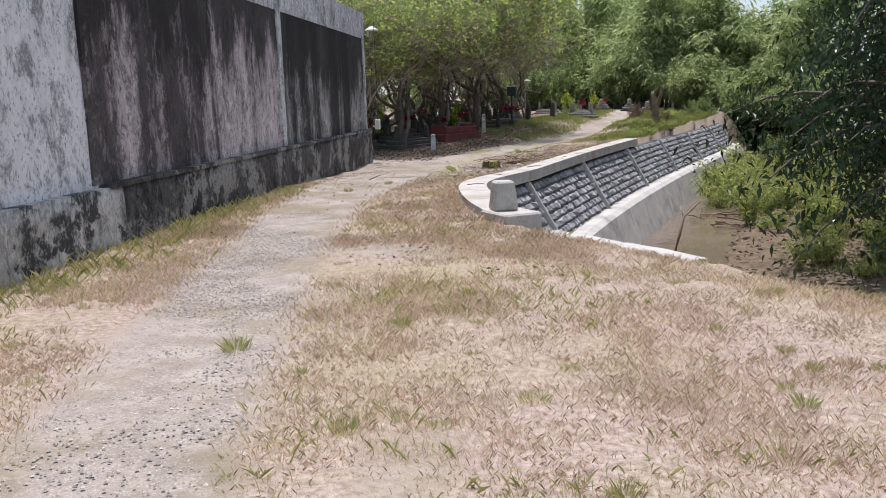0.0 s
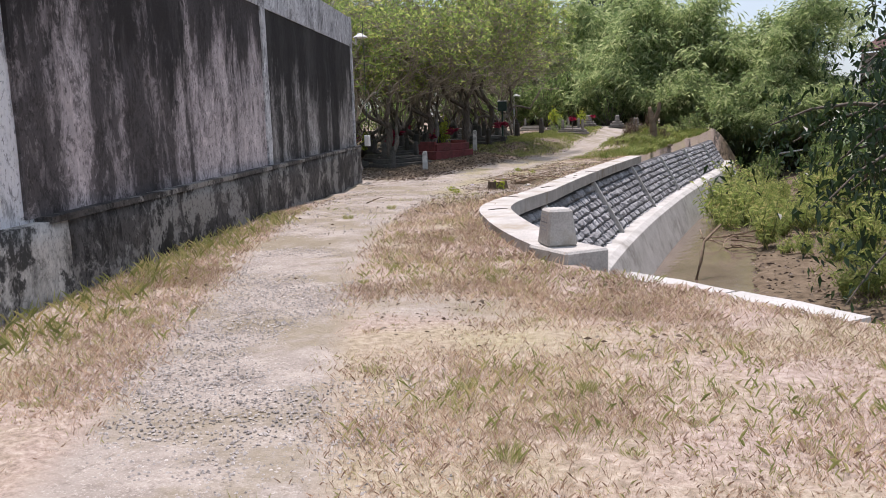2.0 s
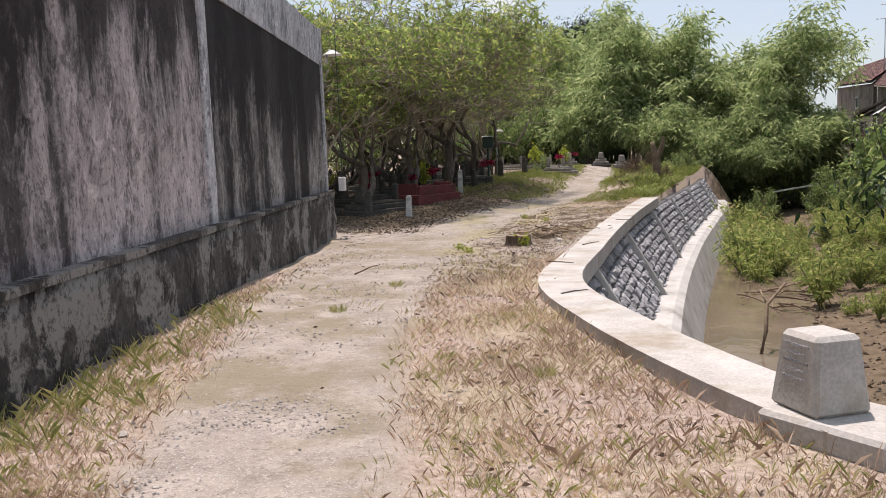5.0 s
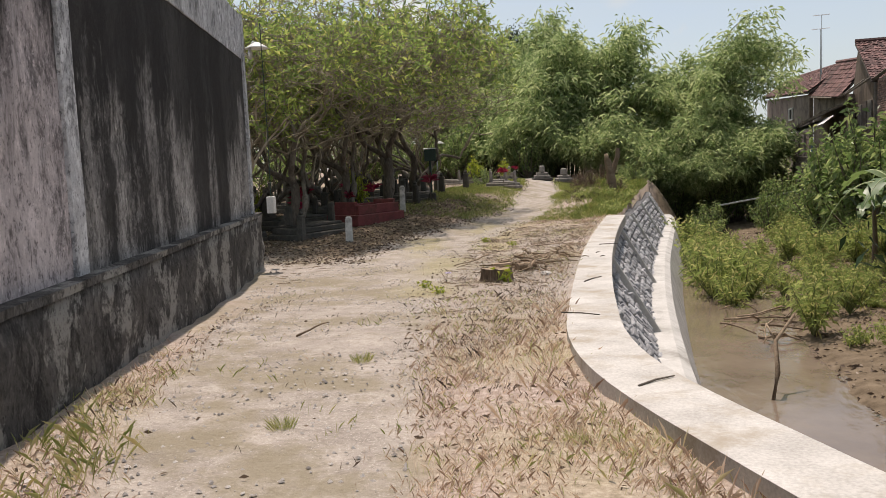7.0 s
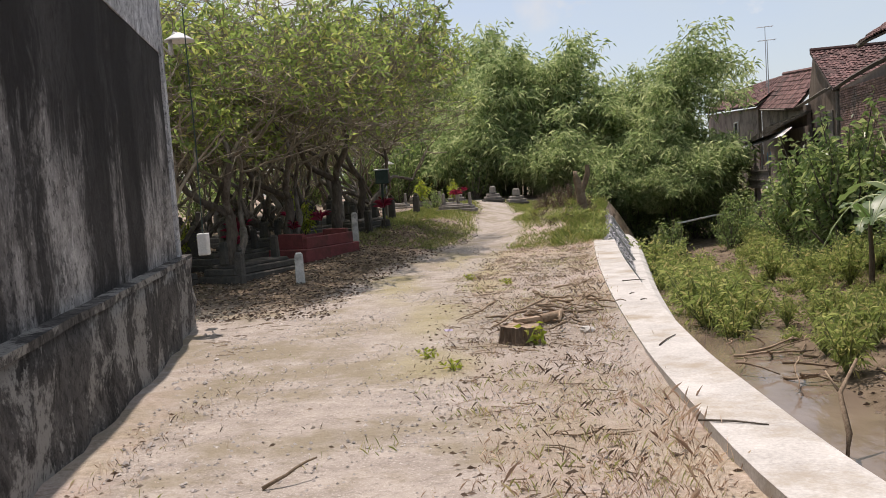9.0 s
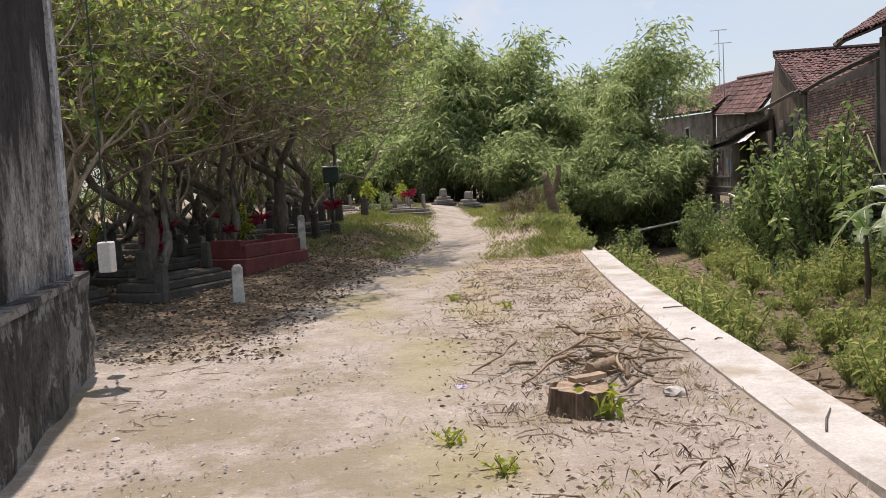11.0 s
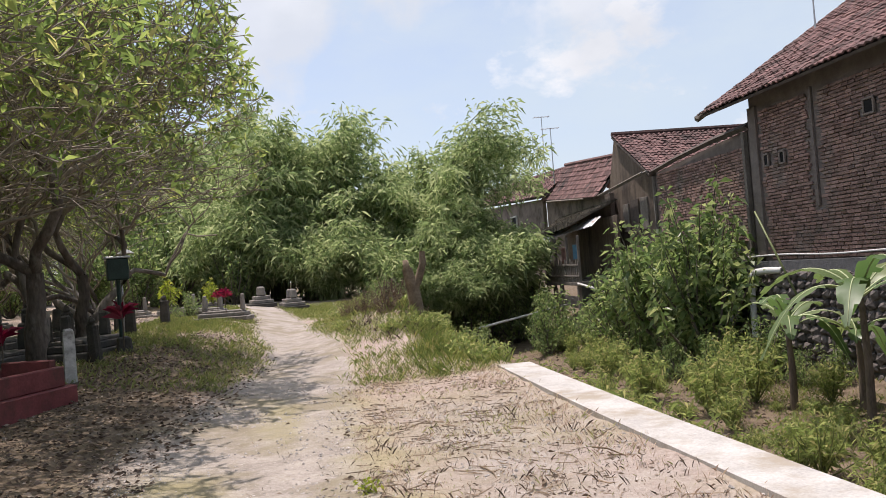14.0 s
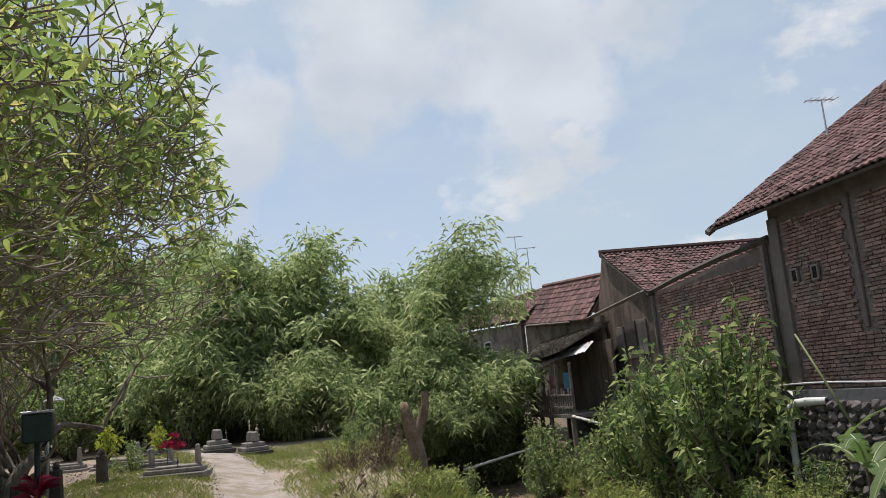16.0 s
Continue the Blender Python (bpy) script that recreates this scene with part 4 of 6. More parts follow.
def broad_tree(seed, tall=9.0, wide=3.6):
    """A shade tree: trunk with limbs, a deep crown of many leaf clumps."""
    rng = np.random.default_rng(seed)
    trunk_pts = np.array([[0, 0, -0.3], [0.05, 0.03, 1.2], [-0.05, 0.1, 2.6], [0.1, 0.05, 4.2], [0.15, 0.0, 6.0], [0.1, 0.1, tall * 0.85]])
    wood = [tube(trunk_pts, [0.30, 0.24, 0.21, 0.18, 0.12, 0.04], 8, False)]
    base, way, size = [], [], []
    for k in range(64):
        v = rng.uniform(0.26, 1.0)
        p0 = np.array([np.interp(v, np.linspace(0, 1, 6), trunk_pts[:, i]) for i in range(3)])
        a = rng.random() * 6.28
        reach = wide * (1 - 0.65 * max(0, v - 0.35)) * rng.uniform(0.5, 1.0)
        u = np.linspace(0, 1, 6)
        end = np.array([math.cos(a) * reach, math.sin(a) * reach, rng.uniform(-0.7, 1.3)])
        pts = p0 + end * u[:, None]
        pts[:, 2] -= 0.9 * u ** 3
        wood.append(tube(pts, np.linspace(0.06, 0.012, 6), 4, False))
        for j in range(16):
            q = pts[rng.integers(2, 6)] + rng.normal(size=3) * 0.28
            for i in range(15):
                base.append(q + rng.normal(size=3) * 0.20)
                way.append(rng.normal(size=3) + np.array([0, 0, -0.6]))
                size.append(rng.uniform(0.09, 0.2))
    size = np.array(size)
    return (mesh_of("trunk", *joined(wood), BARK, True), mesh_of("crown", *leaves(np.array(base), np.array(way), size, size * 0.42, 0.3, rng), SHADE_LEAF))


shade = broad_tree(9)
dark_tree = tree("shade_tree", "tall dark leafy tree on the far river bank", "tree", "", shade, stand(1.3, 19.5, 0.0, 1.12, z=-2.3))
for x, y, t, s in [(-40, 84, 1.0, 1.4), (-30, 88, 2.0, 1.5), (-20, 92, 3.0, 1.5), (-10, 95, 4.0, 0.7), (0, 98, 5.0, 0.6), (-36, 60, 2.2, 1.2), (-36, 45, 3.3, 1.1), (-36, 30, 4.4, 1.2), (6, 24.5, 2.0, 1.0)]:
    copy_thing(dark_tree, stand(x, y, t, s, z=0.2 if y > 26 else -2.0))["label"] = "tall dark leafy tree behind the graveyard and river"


def rosette(seed, n=22, length=0.5, width=0.085, stem=0.5, material=RED_LEAF):
    rng = np.random.default_rng(seed)
    base, way = [], []
    for k in range(n):
        a = k * 2.4
        base.append((0, 0, stem + 0.01 * k))
        el = rng.uniform(0.2, 1.3)
        way.append((math.cos(a) * math.cos(el), math.sin(a) * math.cos(el), math.sin(el) + 0.2))
    ln = length * rng.uniform(0.7, 1.15, n)
    return (mesh_of("stem", *tube([(0, 0, -0.1), (0.02, 0, stem * 0.6), (0, 0, stem + 0.15)], [0.02, 0.016, 0.012], 6), BARK, True),
            mesh_of("leaves", *leaves(np.array(base), np.array(way), ln, width, 0.35, rng), material))


red_kind, yellow_kind = rosette(1), shrub(31, 0.9, 0.4, 14, 22, 0.13, 0.35, YELLOW_LEAF)
red0 = yel0 = None
for x, y, s in [(-13.6, 27.6, 1.1), (-12.7, 30.2, 1.2), (-12.9, 28.9, 1.0), (-14.4, 25.8, 1.0), (-11.8, 32.6, 1.3), (-11.6, 42.6, 1.0), (-15.2, 27.9, 1.0), (-12.2, 49.5, 1.0), (-15.8, 33.0, 1.2), (-13.2, 26.4, 1.0), (-14.0, 31.6, 1.1), (-12.3, 34.6, 1.0), (-11.2, 41.0, 1.1), (-13.4, 24.4, 0.9)]:
    m = stand(x, y, x * 7, s * 0.7, 0.25)
    if red0 is None:
        red0 = clump("cordyline", "red-leaved cordyline planted on a grave", "plant", "planted cordylines", red_kind, m, ("stem", "leafage"))
    else:
        copy_thing(red0, m)
for x, y, s in [(-13.2, 30.5, 1.0), (-14.9, 28.0, 0.9), (-13.6, 46.5, 1.2), (-12.4, 48.0, 1.0), (-15.5, 36.0, 1.0)]:
    m = stand(x, y, x * 3, s, 0.2)
    if yel0 is None:
        yel0 = clump("croton", "yellow-green leafy croton planted on a grave", "plant", "planted crotons", yellow_kind, m, ("stem", "leafage"))
    else:
        copy_thing(yel0, m)


def banana_leaf(length, width, droop, seed):
    """A long arching blade with a midrib and torn, wavy edges."""
    rng = np.random.default_rng(seed)
    n = 15
    u = np.linspace(0, 1, n)
    spine = np.stack([length * (u - 0.18 * u ** 2), np.zeros(n), length * (0.55 * u - droop * u ** 2.2)], 1)
    w = width * np.sin(np.pi * np.clip(u * 0.93 + 0.05, 0, 1)) ** 0.6
    w[:2] = 0.02
    V, F = [], []
    for i in range(n):
        tear = rng.uniform(-0.02, 0.05)
        V += [spine[i] + [tear, w[i], -0.10 * w[i] + rng.normal() * 0.015], spine[i] + [0, w[i] * 0.5, 0.04 * w[i]], spine[i], spine[i] + [0, -w[i] * 0.5, 0.04 * w[i]], spine[i] + [tear, -w[i], -0.10 * w[i] + rng.normal() * 0.015]]
    for i in range(n - 1):
        for k in range(4):
            if k in (0, 3) and rng.random() < 0.34:
                continue
            F.append([i * 5 + k, i * 5 + k + 1, (i + 1) * 5 + k + 1, (i + 1) * 5 + k])
    rib = tube(spine + [0, 0, 0.004], np.linspace(0.022, 0.006, n), 4)
    return mesh_of("leaf", V, F, BANANA_LEAF, True), mesh_of("midrib", *rib, MIDRIB, True)


def banana_plant(x, y, tall, seed, blades=7):
    rng = np.random.default_rng(seed)
    t = thing("banana_plant", "young banana plant with broad torn green leaves on the bank", "banana plant", "banana plants", stand(x, y, 0, 1, -0.1))
    part("stem", mesh_of("stem", *tube([(0, 0, -0.1), (0.03, 0, tall * 0.5), (0, 0.02, tall)], [0.085, 0.07, 0.045], 8, False), WOOD_BROWN, True), None, t)
    for k in range(blades):
        lf, rb = banana_leaf(rng.uniform(1.2, 1.75) * tall / 1.9, 0.19 * tall / 1.9, rng.uniform(0.5, 1.15), seed * 10 + k)
        m = Matrix.Translation((0, 0, tall - 0.1 * rng.random())) @ Matrix.Rotation(k * 2.4 + rng.normal() * 0.2 + seed, 4, 'Z') @ Matrix.Rotation(-rng.uniform(0.0, 0.55), 4, 'Y')
        ob = part("leaf", lf, None, t, at=m)
        part("midrib", rb, None, ob)
    return t


banana_plant(0.5, 32.6, 2.5, 2, 9)
banana_plant(0.45, 35.0, 1.9, 5, 7)
banana_plant(1.3, 34.0, 1.6, 7, 5)


# ---- grass and litter ----
def blades(n, area, density, length, material, name, label, keep, seed, clump_r=0.035, per=7, thin=1.0):
    """Tufts of bent blades over a stretch of ground; keep(x, y) gives how likely a tuft is."""
    rng = np.random.default_rng(seed)
    x = rng.uniform(area[0], area[1], n)
    y = rng.uniform(area[2], area[3], n)
    k = rng.random(n) < keep(x, y)
    x, y = x[k], y[k]
    x, y = np.repeat(x, per) + rng.normal(size=len(x) * per) * clump_r, np.repeat(y, per) + rng.normal(size=len(y) * per) * clump_r
    z = land_z(x[None], y[None])[0][0]
    base = np.stack([x, y, z - 0.012], 1)
    a = rng.random(len(x)) * 6.28
    ln = length * rng.uniform(0.35, 1.25, len(x))
    out = rng.uniform(0.05, 0.9, len(x))
    way = np.stack([np.cos(a) * out, np.sin(a) * out, np.ones(len(x))], 1)
    V, F = leaves(base, way, ln, (np.full(len(x), 0.002) + ln * 0.014) * thin, 0.25, rng)
    thing(name, label, "grass", data=mesh_of(name, V, F, material), kind="stuff")


def bare(x, y):
    return trodden(x[None], y[None])[0]


def bank_side(x, y):
    d, s, _ = nearest(BANK, x[None], y[None])
    return (d * s)[0]


def patchy(x, y, scale, seed):
    return vnoise(x, y, scale, seed)


def field_keep(x, y):
    wall_x = -6.9 - 0.341 * (y - 8.0)
    return np.clip(1.0 - bare(x, y) * 1.25, 0.0, 1) * (bank_side(x, y) < np.where(y > 9.6, -0.3, -0.05)) * (x > wall_x + 0.1)


def turf_keep(x, y):
    """The field's turf, thin in patches where the soil shows."""
    return field_keep(x, y) * np.clip(0.85 + 1.5 * patchy(x, y, 1.3, 17.0) + 0.5 * patchy(x, y, 4.0, 2.0), 0.12, 1)


def sparse_keep(x, y):
    return field_keep(x, y) * np.clip(0.55 + 1.2 * patchy(x, y, 0.8, 4.0), 0, 1)


def green_keep(x, y):
    near_wall = np.clip(1.5 - (x + 6.9 + 0.341 * (y - 8.0)) / 1.0, 0, 1) * (y < 12.5)
    return field_keep(x, y) * np.clip(np.maximum(3.0 * (patchy(x, y, 0.7, 9.0) + np.interp(y, [5, 8, 14], [-0.06, 0.10, 0.10])), near_wall * 0.8), 0, 1)


blades(70000, (-7, 3, 2.7, 9), 1, 0.062, STRAW, "dry_grass", "short parched straw-coloured grass on the field", turf_keep, 1, 0.05, 6, 0.6)
blades(34000, (-9, 0, 8, 16), 1, 0.085, STRAW, "dry_grass", "short parched straw-coloured grass beside the path", turf_keep, 2, 0.05, 6, 0.5)
blades(9000, (-9.2, -6, 13, 31), 1, 0.085, STRAW, "dry_grass", "sparse dry stubble on bare earth", sparse_keep, 3, 0.05, 5, 0.55)
blades(7500, (-9, 2, 1.8, 16), 1, 0.11, GREEN_GRASS, "green_grass", "tufts of half-green grass", green_keep, 4, 0.045, 8)
blades(2600, (-8.7, -6.4, 12.5, 27), 1, 0.13, DEAD_LEAF, "yard_weeds", "small brown withered weeds on the yard", lambda x, y: field_keep(x, y) * np.clip(0.2 + 1.3 * patchy(x, y, 1.1, 12.0), 0, 1), 21, 0.04, 5, 0.5)
blades(1800, (-8.7, -6.4, 12.5, 29), 1, 0.10, GREEN_GRASS, "yard_weeds", "small green weeds on the yard", lambda x, y: np.clip(0.9 - bare(x, y) * 0.6, 0, 1) * (bank_side(x, y) < -0.3) * np.clip(2.5 * (patchy(x, y, 0.9, 15.0) - 0.05), 0, 1), 22, 0.05, 6, 0.8)
blades(26000, (-13.5, -5.9, 29.5, 52), 1, 0.15, WEED_LEAF, "green_grass", "rank yellow-green grass on the mound and graves", lambda x, y: field_keep(x, y) * np.clip(0.65 + patchy(x, y, 0.5, 3.0), 0, 1), 5, 0.07, 7, 0.8)
blades(1500, (-9.2, -3, 9, 20), 1, 0.18, STRAW, "dead_weed_stalks", "thin brown upright weed stalks in the dry grass", lambda x, y: field_keep(x, y) * np.clip(0.3 + patchy(x, y, 0.6, 2.0), 0, 1), 16, 0.03, 3, 0.25)
blades(5200, (-8.6, -3.2, 2.5, 12.5), 1, 0.19, GREEN_GRASS, "tall_grass", "taller half-green grass along the foot of the wall", lambda x, y: field_keep(x, y) * np.clip(1 - (x + 6.9 + 0.341 * (y - 8.0)) / 0.85, 0, 1), 17, 0.05, 8, 0.4)
blades(9000, (-7.5, -3.4, 9.9, 31), 1, 0.10, STRAW, "edge_grass", "dry grass overhanging the inner edge of the coping", lambda x, y: ((bank_side(x, y) < -0.27) & (bank_side(x, y) > -0.65)) * np.clip(0.45 + patchy(x, y, 0.9, 6.0), 0, 1), 18, 0.05, 6, 0.55)
blades(200, (-8.4, -6.5, 33, 41), 1, 0.22, DEAD_LEAF, "tall_dry_weeds", "tall reddish dry weeds round the dead stump", lambda x, y: field_keep(x, y) * np.exp(-((x + 7.0) / 1.3) ** 2), 6, 0.1, 8)
def yard_keep(x, y):
    off = nearest(PATH, x[None], y[None])[0][0]
    return np.clip((off - 0.55) / 0.7, 0.03, 1) * (bank_side(x, y) < -0.32) * (x > -6.65 - 0.341 * (y - 8.0)) * np.clip(0.5 + 1.1 * patchy(x, y, 1.0, 31.0), 0.1, 1)


blades(9000, (-9.5, -5.6, 11, 31), 1, 0.06, STRAW, "yard_stubble", "short straw stubble on the bare yard", yard_keep, 41, 0.05, 5, 0.6)
blades(4200, (-9.5, -5.6, 11, 31), 1, 0.08, DEAD_LEAF, "yard_stubble", "thin brown stalks on the bare yard", yard_keep, 42, 0.04, 4, 0.4)
blades(3800, (-9.8, -5.6, 11, 31), 1, 0.05, WEED_LEAF, "yard_moss", "low green growth on the bare yard", lambda x, y: yard_keep(x, y) * np.clip(3.0 * (patchy(x, y, 0.5, 44.0) - 0.02), 0, 1), 43, 0.07, 9)
blades(5200, (-7.6, -5.6, 29.7, 50), 1, 0.28, WEED_LEAF, "edge_weeds", "rank weeds along the top of the river wall", lambda x, y: np.clip((bank_side(x, y) + 1.3) / 0.9, 0, 1) * (bank_side(x, y) < 0.03) * np.clip(0.5 + patchy(x, y, 0.8, 5.0), 0.1, 1), 45, 0.06, 8, 0.6)
blades(2200, (-6.3, -3.0, 9.7, 17), 1, 0.17, STRAW, "edge_grass", "longer dry grass along the inner edge of the coping", lambda x, y: ((bank_side(x, y) < -0.27) & (bank_side(x, y) > -0.55)) * np.clip(0.5 + patchy(x, y, 0.9, 8.0), 0, 1), 46, 0.05, 6, 0.8)
blades(7500, (-2.8, 3, 19, 52), 1, 0.22, WEED_LEAF, "bank_grass", "rank grass on the far river bank", lambda x, y: np.clip((bank_side(x, y) - 4.9) / 0.9, 0, 1) * (bank_side(x, y) < 9.2) * np.clip(0.5 + 1.3 * patchy(x, y, 0.6, 51.0), 0.05, 1), 7, 0.10, 8)


def tuft_mesh(seed, n, tall, wide, material):
    rng = np.random.default_rng(seed)
    a, r = rng.random(n) * 6.28, rng.random(n) ** 0.7 * wide
    b = np.stack([np.cos(a) * r, np.sin(a) * r, np.full(n, -0.015)], 1)
    w = np.stack([np.cos(a) * rng.uniform(0.05, 0.6, n), np.sin(a) * rng.uniform(0.05, 0.6, n), np.ones(n)], 1) + rng.normal(size=(n, 3)) * 0.12
    ln = tall * rng.uniform(0.4, 1.15, n)
    return mesh_of("grass_tuft", *leaves(b, w, ln, 0.002 + ln * 0.012, 0.18, rng), material)


tuft_kinds = [tuft_mesh(1, 130, 0.17, 0.10, GREEN_GRASS), tuft_mesh(2, 170, 0.13, 0.15, GREEN_GRASS), tuft_mesh(3, 90, 0.20, 0.09, STRAW), tuft_mesh(4, 34, 0.17, 0.12, DEAD_LEAF)]
tuft_first = {}
tuft_r = random.Random(77)
tuft_spots = [(-3.22, 4.9, 0), (-1.36, 4.71, 1), (-2.18, 3.51, 1), (-0.26, 4.41, 2), (-0.76, 4.39, 2), (-6.33, 7.78, 1), (-7.11, 12.65, 0), (-5.65, 12.66, 1), (-7.28, 14.27, 0), (-0.2, 5.6, 0)]
while len(tuft_spots) < 150:
    x, y = tuft_r.uniform(-8.6, 1.0), tuft_r.uniform(3.2, 17.5)
    k = tuft_r.choice([0, 1, 1, 2, 2]) if y < 10 else tuft_r.choice([0, 1, 2, 3, 3, 3])
    if field_keep(np.array([x]), np.array([y]))[0] > 0.6 and bank_side(np.array([x]), np.array([y]))[0] < -0.4:
        tuft_spots.append((x, y, k))
for x, y, k in tuft_spots:
    m = stand(x, y, tuft_r.uniform(0, 6.28), tuft_r.uniform(0.4, 0.85))
    if k not in tuft_first:
        tuft_first[k] = thing("grass_tuft", ("upright half-green grass tuft in dry turf", "broad low green grass tuft in dry turf", "bleached straw tuft in dry turf", "dark brown withered weed tuft")[k], "grass", "grass tufts", m, tuft_kinds[k])
    else:
        copy_thing(tuft_first[k], m)


def litter(name, label, n, area, keep, size, material, seed):
    rng = np.random.default_rng(seed)
    x, y = rng.uniform(area[0], area[1], n), rng.uniform(area[2], area[3], n)
    k = rng.random(n) < keep(x, y)
    x, y = x[k], y[k]
    z = land_z(x[None], y[None])[0][0]
    a = rng.random(len(x)) * 6.28
    base = np.stack([x, y, z + rng.uniform(0.004, 0.03, len(x))], 1)
    way = np.stack([np.cos(a), np.sin(a), rng.uniform(-0.05, 0.3, len(x))], 1)
    ln = size * rng.uniform(0.4, 1.3, len(x))
    thing(name, label, "litter", data=mesh_of(name, *leaves(base, way, ln, ln * 0.4, 0.1, rng), material), kind="stuff")


litter("fallen_leaves", "brown fallen leaves under the graveyard trees", 70000, (-16, -9.0, 21, 50), lambda x, y: np.clip((-9.3 - x) / 1.2, 0, 1) * np.interp(y, [20, 32, 37], [1, 1, 0.15]) * (nearest(PATH, x[None], y[None])[0][0] > 0.5), 0.06, DEAD_LEAF, 1)
litter("dead_stalks", "brown leaf scraps and dry stalks on the trodden earth", 34000, (-9.5, -2, 7, 31), lambda x, y: (bank_side(x, y) < -0.3) * np.where(nearest(PATH, x[None], y[None])[0][0] < 0.7, 0.03, 0.9) * np.clip(0.6 + 1.2 * patchy(x, y, 1.2, 21.0), 0.08, 1) * (x > -6.7 - 0.341 * (y - 8)), 0.042, SCRAP_LEAF, 2)
litter("bank_debris", "washed-up dead leaves along the stream", 9000, (-4.5, 1, 16, 50), lambda x, y: np.clip((bank_side(x, y) - 3.2) / 0.6, 0, 1) * 0.8, 0.12, DEAD_LEAF, 3)

# ---- river wall: stones, ribs, marker, slabs ----
def stone_shape(seed, flat=0.6):
    """A rough quarried stone about 1 x 1 x flat, its back at z = 0."""
    bm = bmesh.new()
    bmesh.ops.create_cube(bm, size=1)
    r = random.Random(seed)
    for v in bm.verts:
        v.co.z = (v.co.z + 0.5) * flat
        if v.co.z > 0:
            v.co.x *= r.uniform(0.55, 0.95)
            v.co.y *= r.uniform(0.50, 0.92)
            v.co.z *= r.uniform(0.5, 1.4)
        v.co.x += r.uniform(-0.04, 0.04)
        v.co.y += r.uniform(-0.05, 0.05)
    bmesh.ops.bevel(bm, geom=[e for e in bm.edges if e.calc_length() > 0.1 and any(v.co.z > 0.1 for v in e.verts)], offset=0.07, segments=1, affect='EDGES')
    bmesh.ops.triangulate(bm, faces=bm.faces[:])
    me = bpy.data.meshes.new("stone")
    bm.to_mesh(me)
    bm.free()
    for p in me.polygons:
        p.use_smooth = False
    return me


def arrays(me):
    v = np.empty(len(me.vertices) * 3)
    me.vertices.foreach_get("co", v)
    f = np.array([p.vertices[:] for p in me.polygons])
    return v.reshape(-1, 3), f


def face_pose(i, u, out=0.0, line=BANK):
    """A pose on the battered face: i is a place along the bank line, u goes from the coping (0) to the foot (1)."""
    k = int(i)
    p = line[k] + (line[k + 1] - line[k]) * (i - k)
    t = line[k + 1] - line[k]
    t = t / np.linalg.norm(t)
    n = np.array([t[1], -t[0]])
    top = float(wall_top(p[1]))
    a, b = Vector((*(p + n * 0.13), top - 0.29)), Vector((*(p + n * 0.97), top - 1.70))
    down = (b - a).normalized()
    along = Vector((t[0], t[1], 0))
    normal = along.cross(down)
    if normal.z < 0:
        normal = -normal
    m = Matrix.Identity(4)
    m.col[0][:3], m.col[1][:3], m.col[2][:3] = along, -down, normal
    m.col[3][:3] = a + (b - a) * u + normal * out
    if m.to_3x3().determinant() < 0:
        m.col[0][:3] = -along
    return m


i_first = int(np.argmax((BANK[:, 1] > 10.2) & (BANK[:, 0] < -3.0)))
i_last = int(np.argmax(BANK[:, 1] > 49.0))
seg = np.linalg.norm(np.diff(BANK, axis=0), axis=1)
arc = np.concatenate([[0], np.cumsum(seg)])
ROWS_OF_STONE = 9
stones_kinds = [stone_shape(s, 0.55) for s in range(8)]
stone_r = random.Random(3)
places = []
for row in range(ROWS_OF_STONE):
    s = arc[i_first] + stone_r.uniform(0, 0.3)
    while s < arc[i_last]:
        w = stone_r.uniform(0.20, 0.42)
        i = float(np.interp(s + w / 2, arc, np.arange(len(arc))))
        m = face_pose(min(i, len(BANK) - 2.01), (row + 0.5) / ROWS_OF_STONE, -0.015)
        m = m @ Matrix.Rotation(stone_r.uniform(-0.14, 0.14), 4, 'Z') @ Matrix.Diagonal((w * 0.93, 1.66 / ROWS_OF_STONE * stone_r.uniform(0.74, 0.92), stone_r.uniform(0.08, 0.14), 1))
        places.append((s, m, stone_r.randrange(8)))
        s += w
places.sort(key=lambda q: q[0])
for me in stones_kinds:
    me.materials.append(FACESTONE)

# ribs of mortar that divide the face into bays
rib_y = [13.4, 17.4, 22.6, 28.1, 33.5, 39.0, 44.5]
for y in rib_y:
    i = float(np.interp(y, BANK[i_first:i_last, 1], np.arange(i_first, i_last)))
    bm = box(0.07, 1.68, 0.13, (0, 0, -0.02), 0.012)
    part("rib", bm, CONCRETE, river_wall, at=face_pose(i, 0.5))

# boundary stone with a worn inscription, on the end slab
slab = thing("end_slab", "pale cast concrete slab ending the river wall", "slab", at=Matrix.Translation((-3.50, 10.21, -0.215)) @ Matrix.Rotation(math.atan2(0.75, -0.75) + 0.1, 4, 'Z'))
part("slab_body", box(0.60, 0.47, 0.25, (0, 0, 0), 0.02), COPING, slab)
marker = thing("marker_stone", "tapered white concrete boundary stone with worn inscription", "marker stone", at=Matrix.Translation((-3.62, 10.29, 0.033)) @ Matrix.Rotation(0.60, 4, 'Z'))
part("stone_body", box(0.29, 0.31, 0.335, (0, 0, 0), 0.02, 0.76), COPING, marker)
for k, (w, zz) in enumerate([(0.15, 0.28), (0.11, 0.245), (0.16, 0.21), (0.13, 0.175), (0.15, 0.14)]):
    bm = box(w, 0.004, 0.011, (0, 0, 0), 0)
    part("inscription_line", bm, FACESTONE, marker, at=Matrix.Translation((-0.145 + 0.145 * 0.24 * zz / 0.335 - 0.001, 0.0, zz)) @ Matrix.Rotation(-math.pi / 2, 4, 'Z') @ Matrix.Rotation(-0.12, 4, 'X'))
ledge_first = None
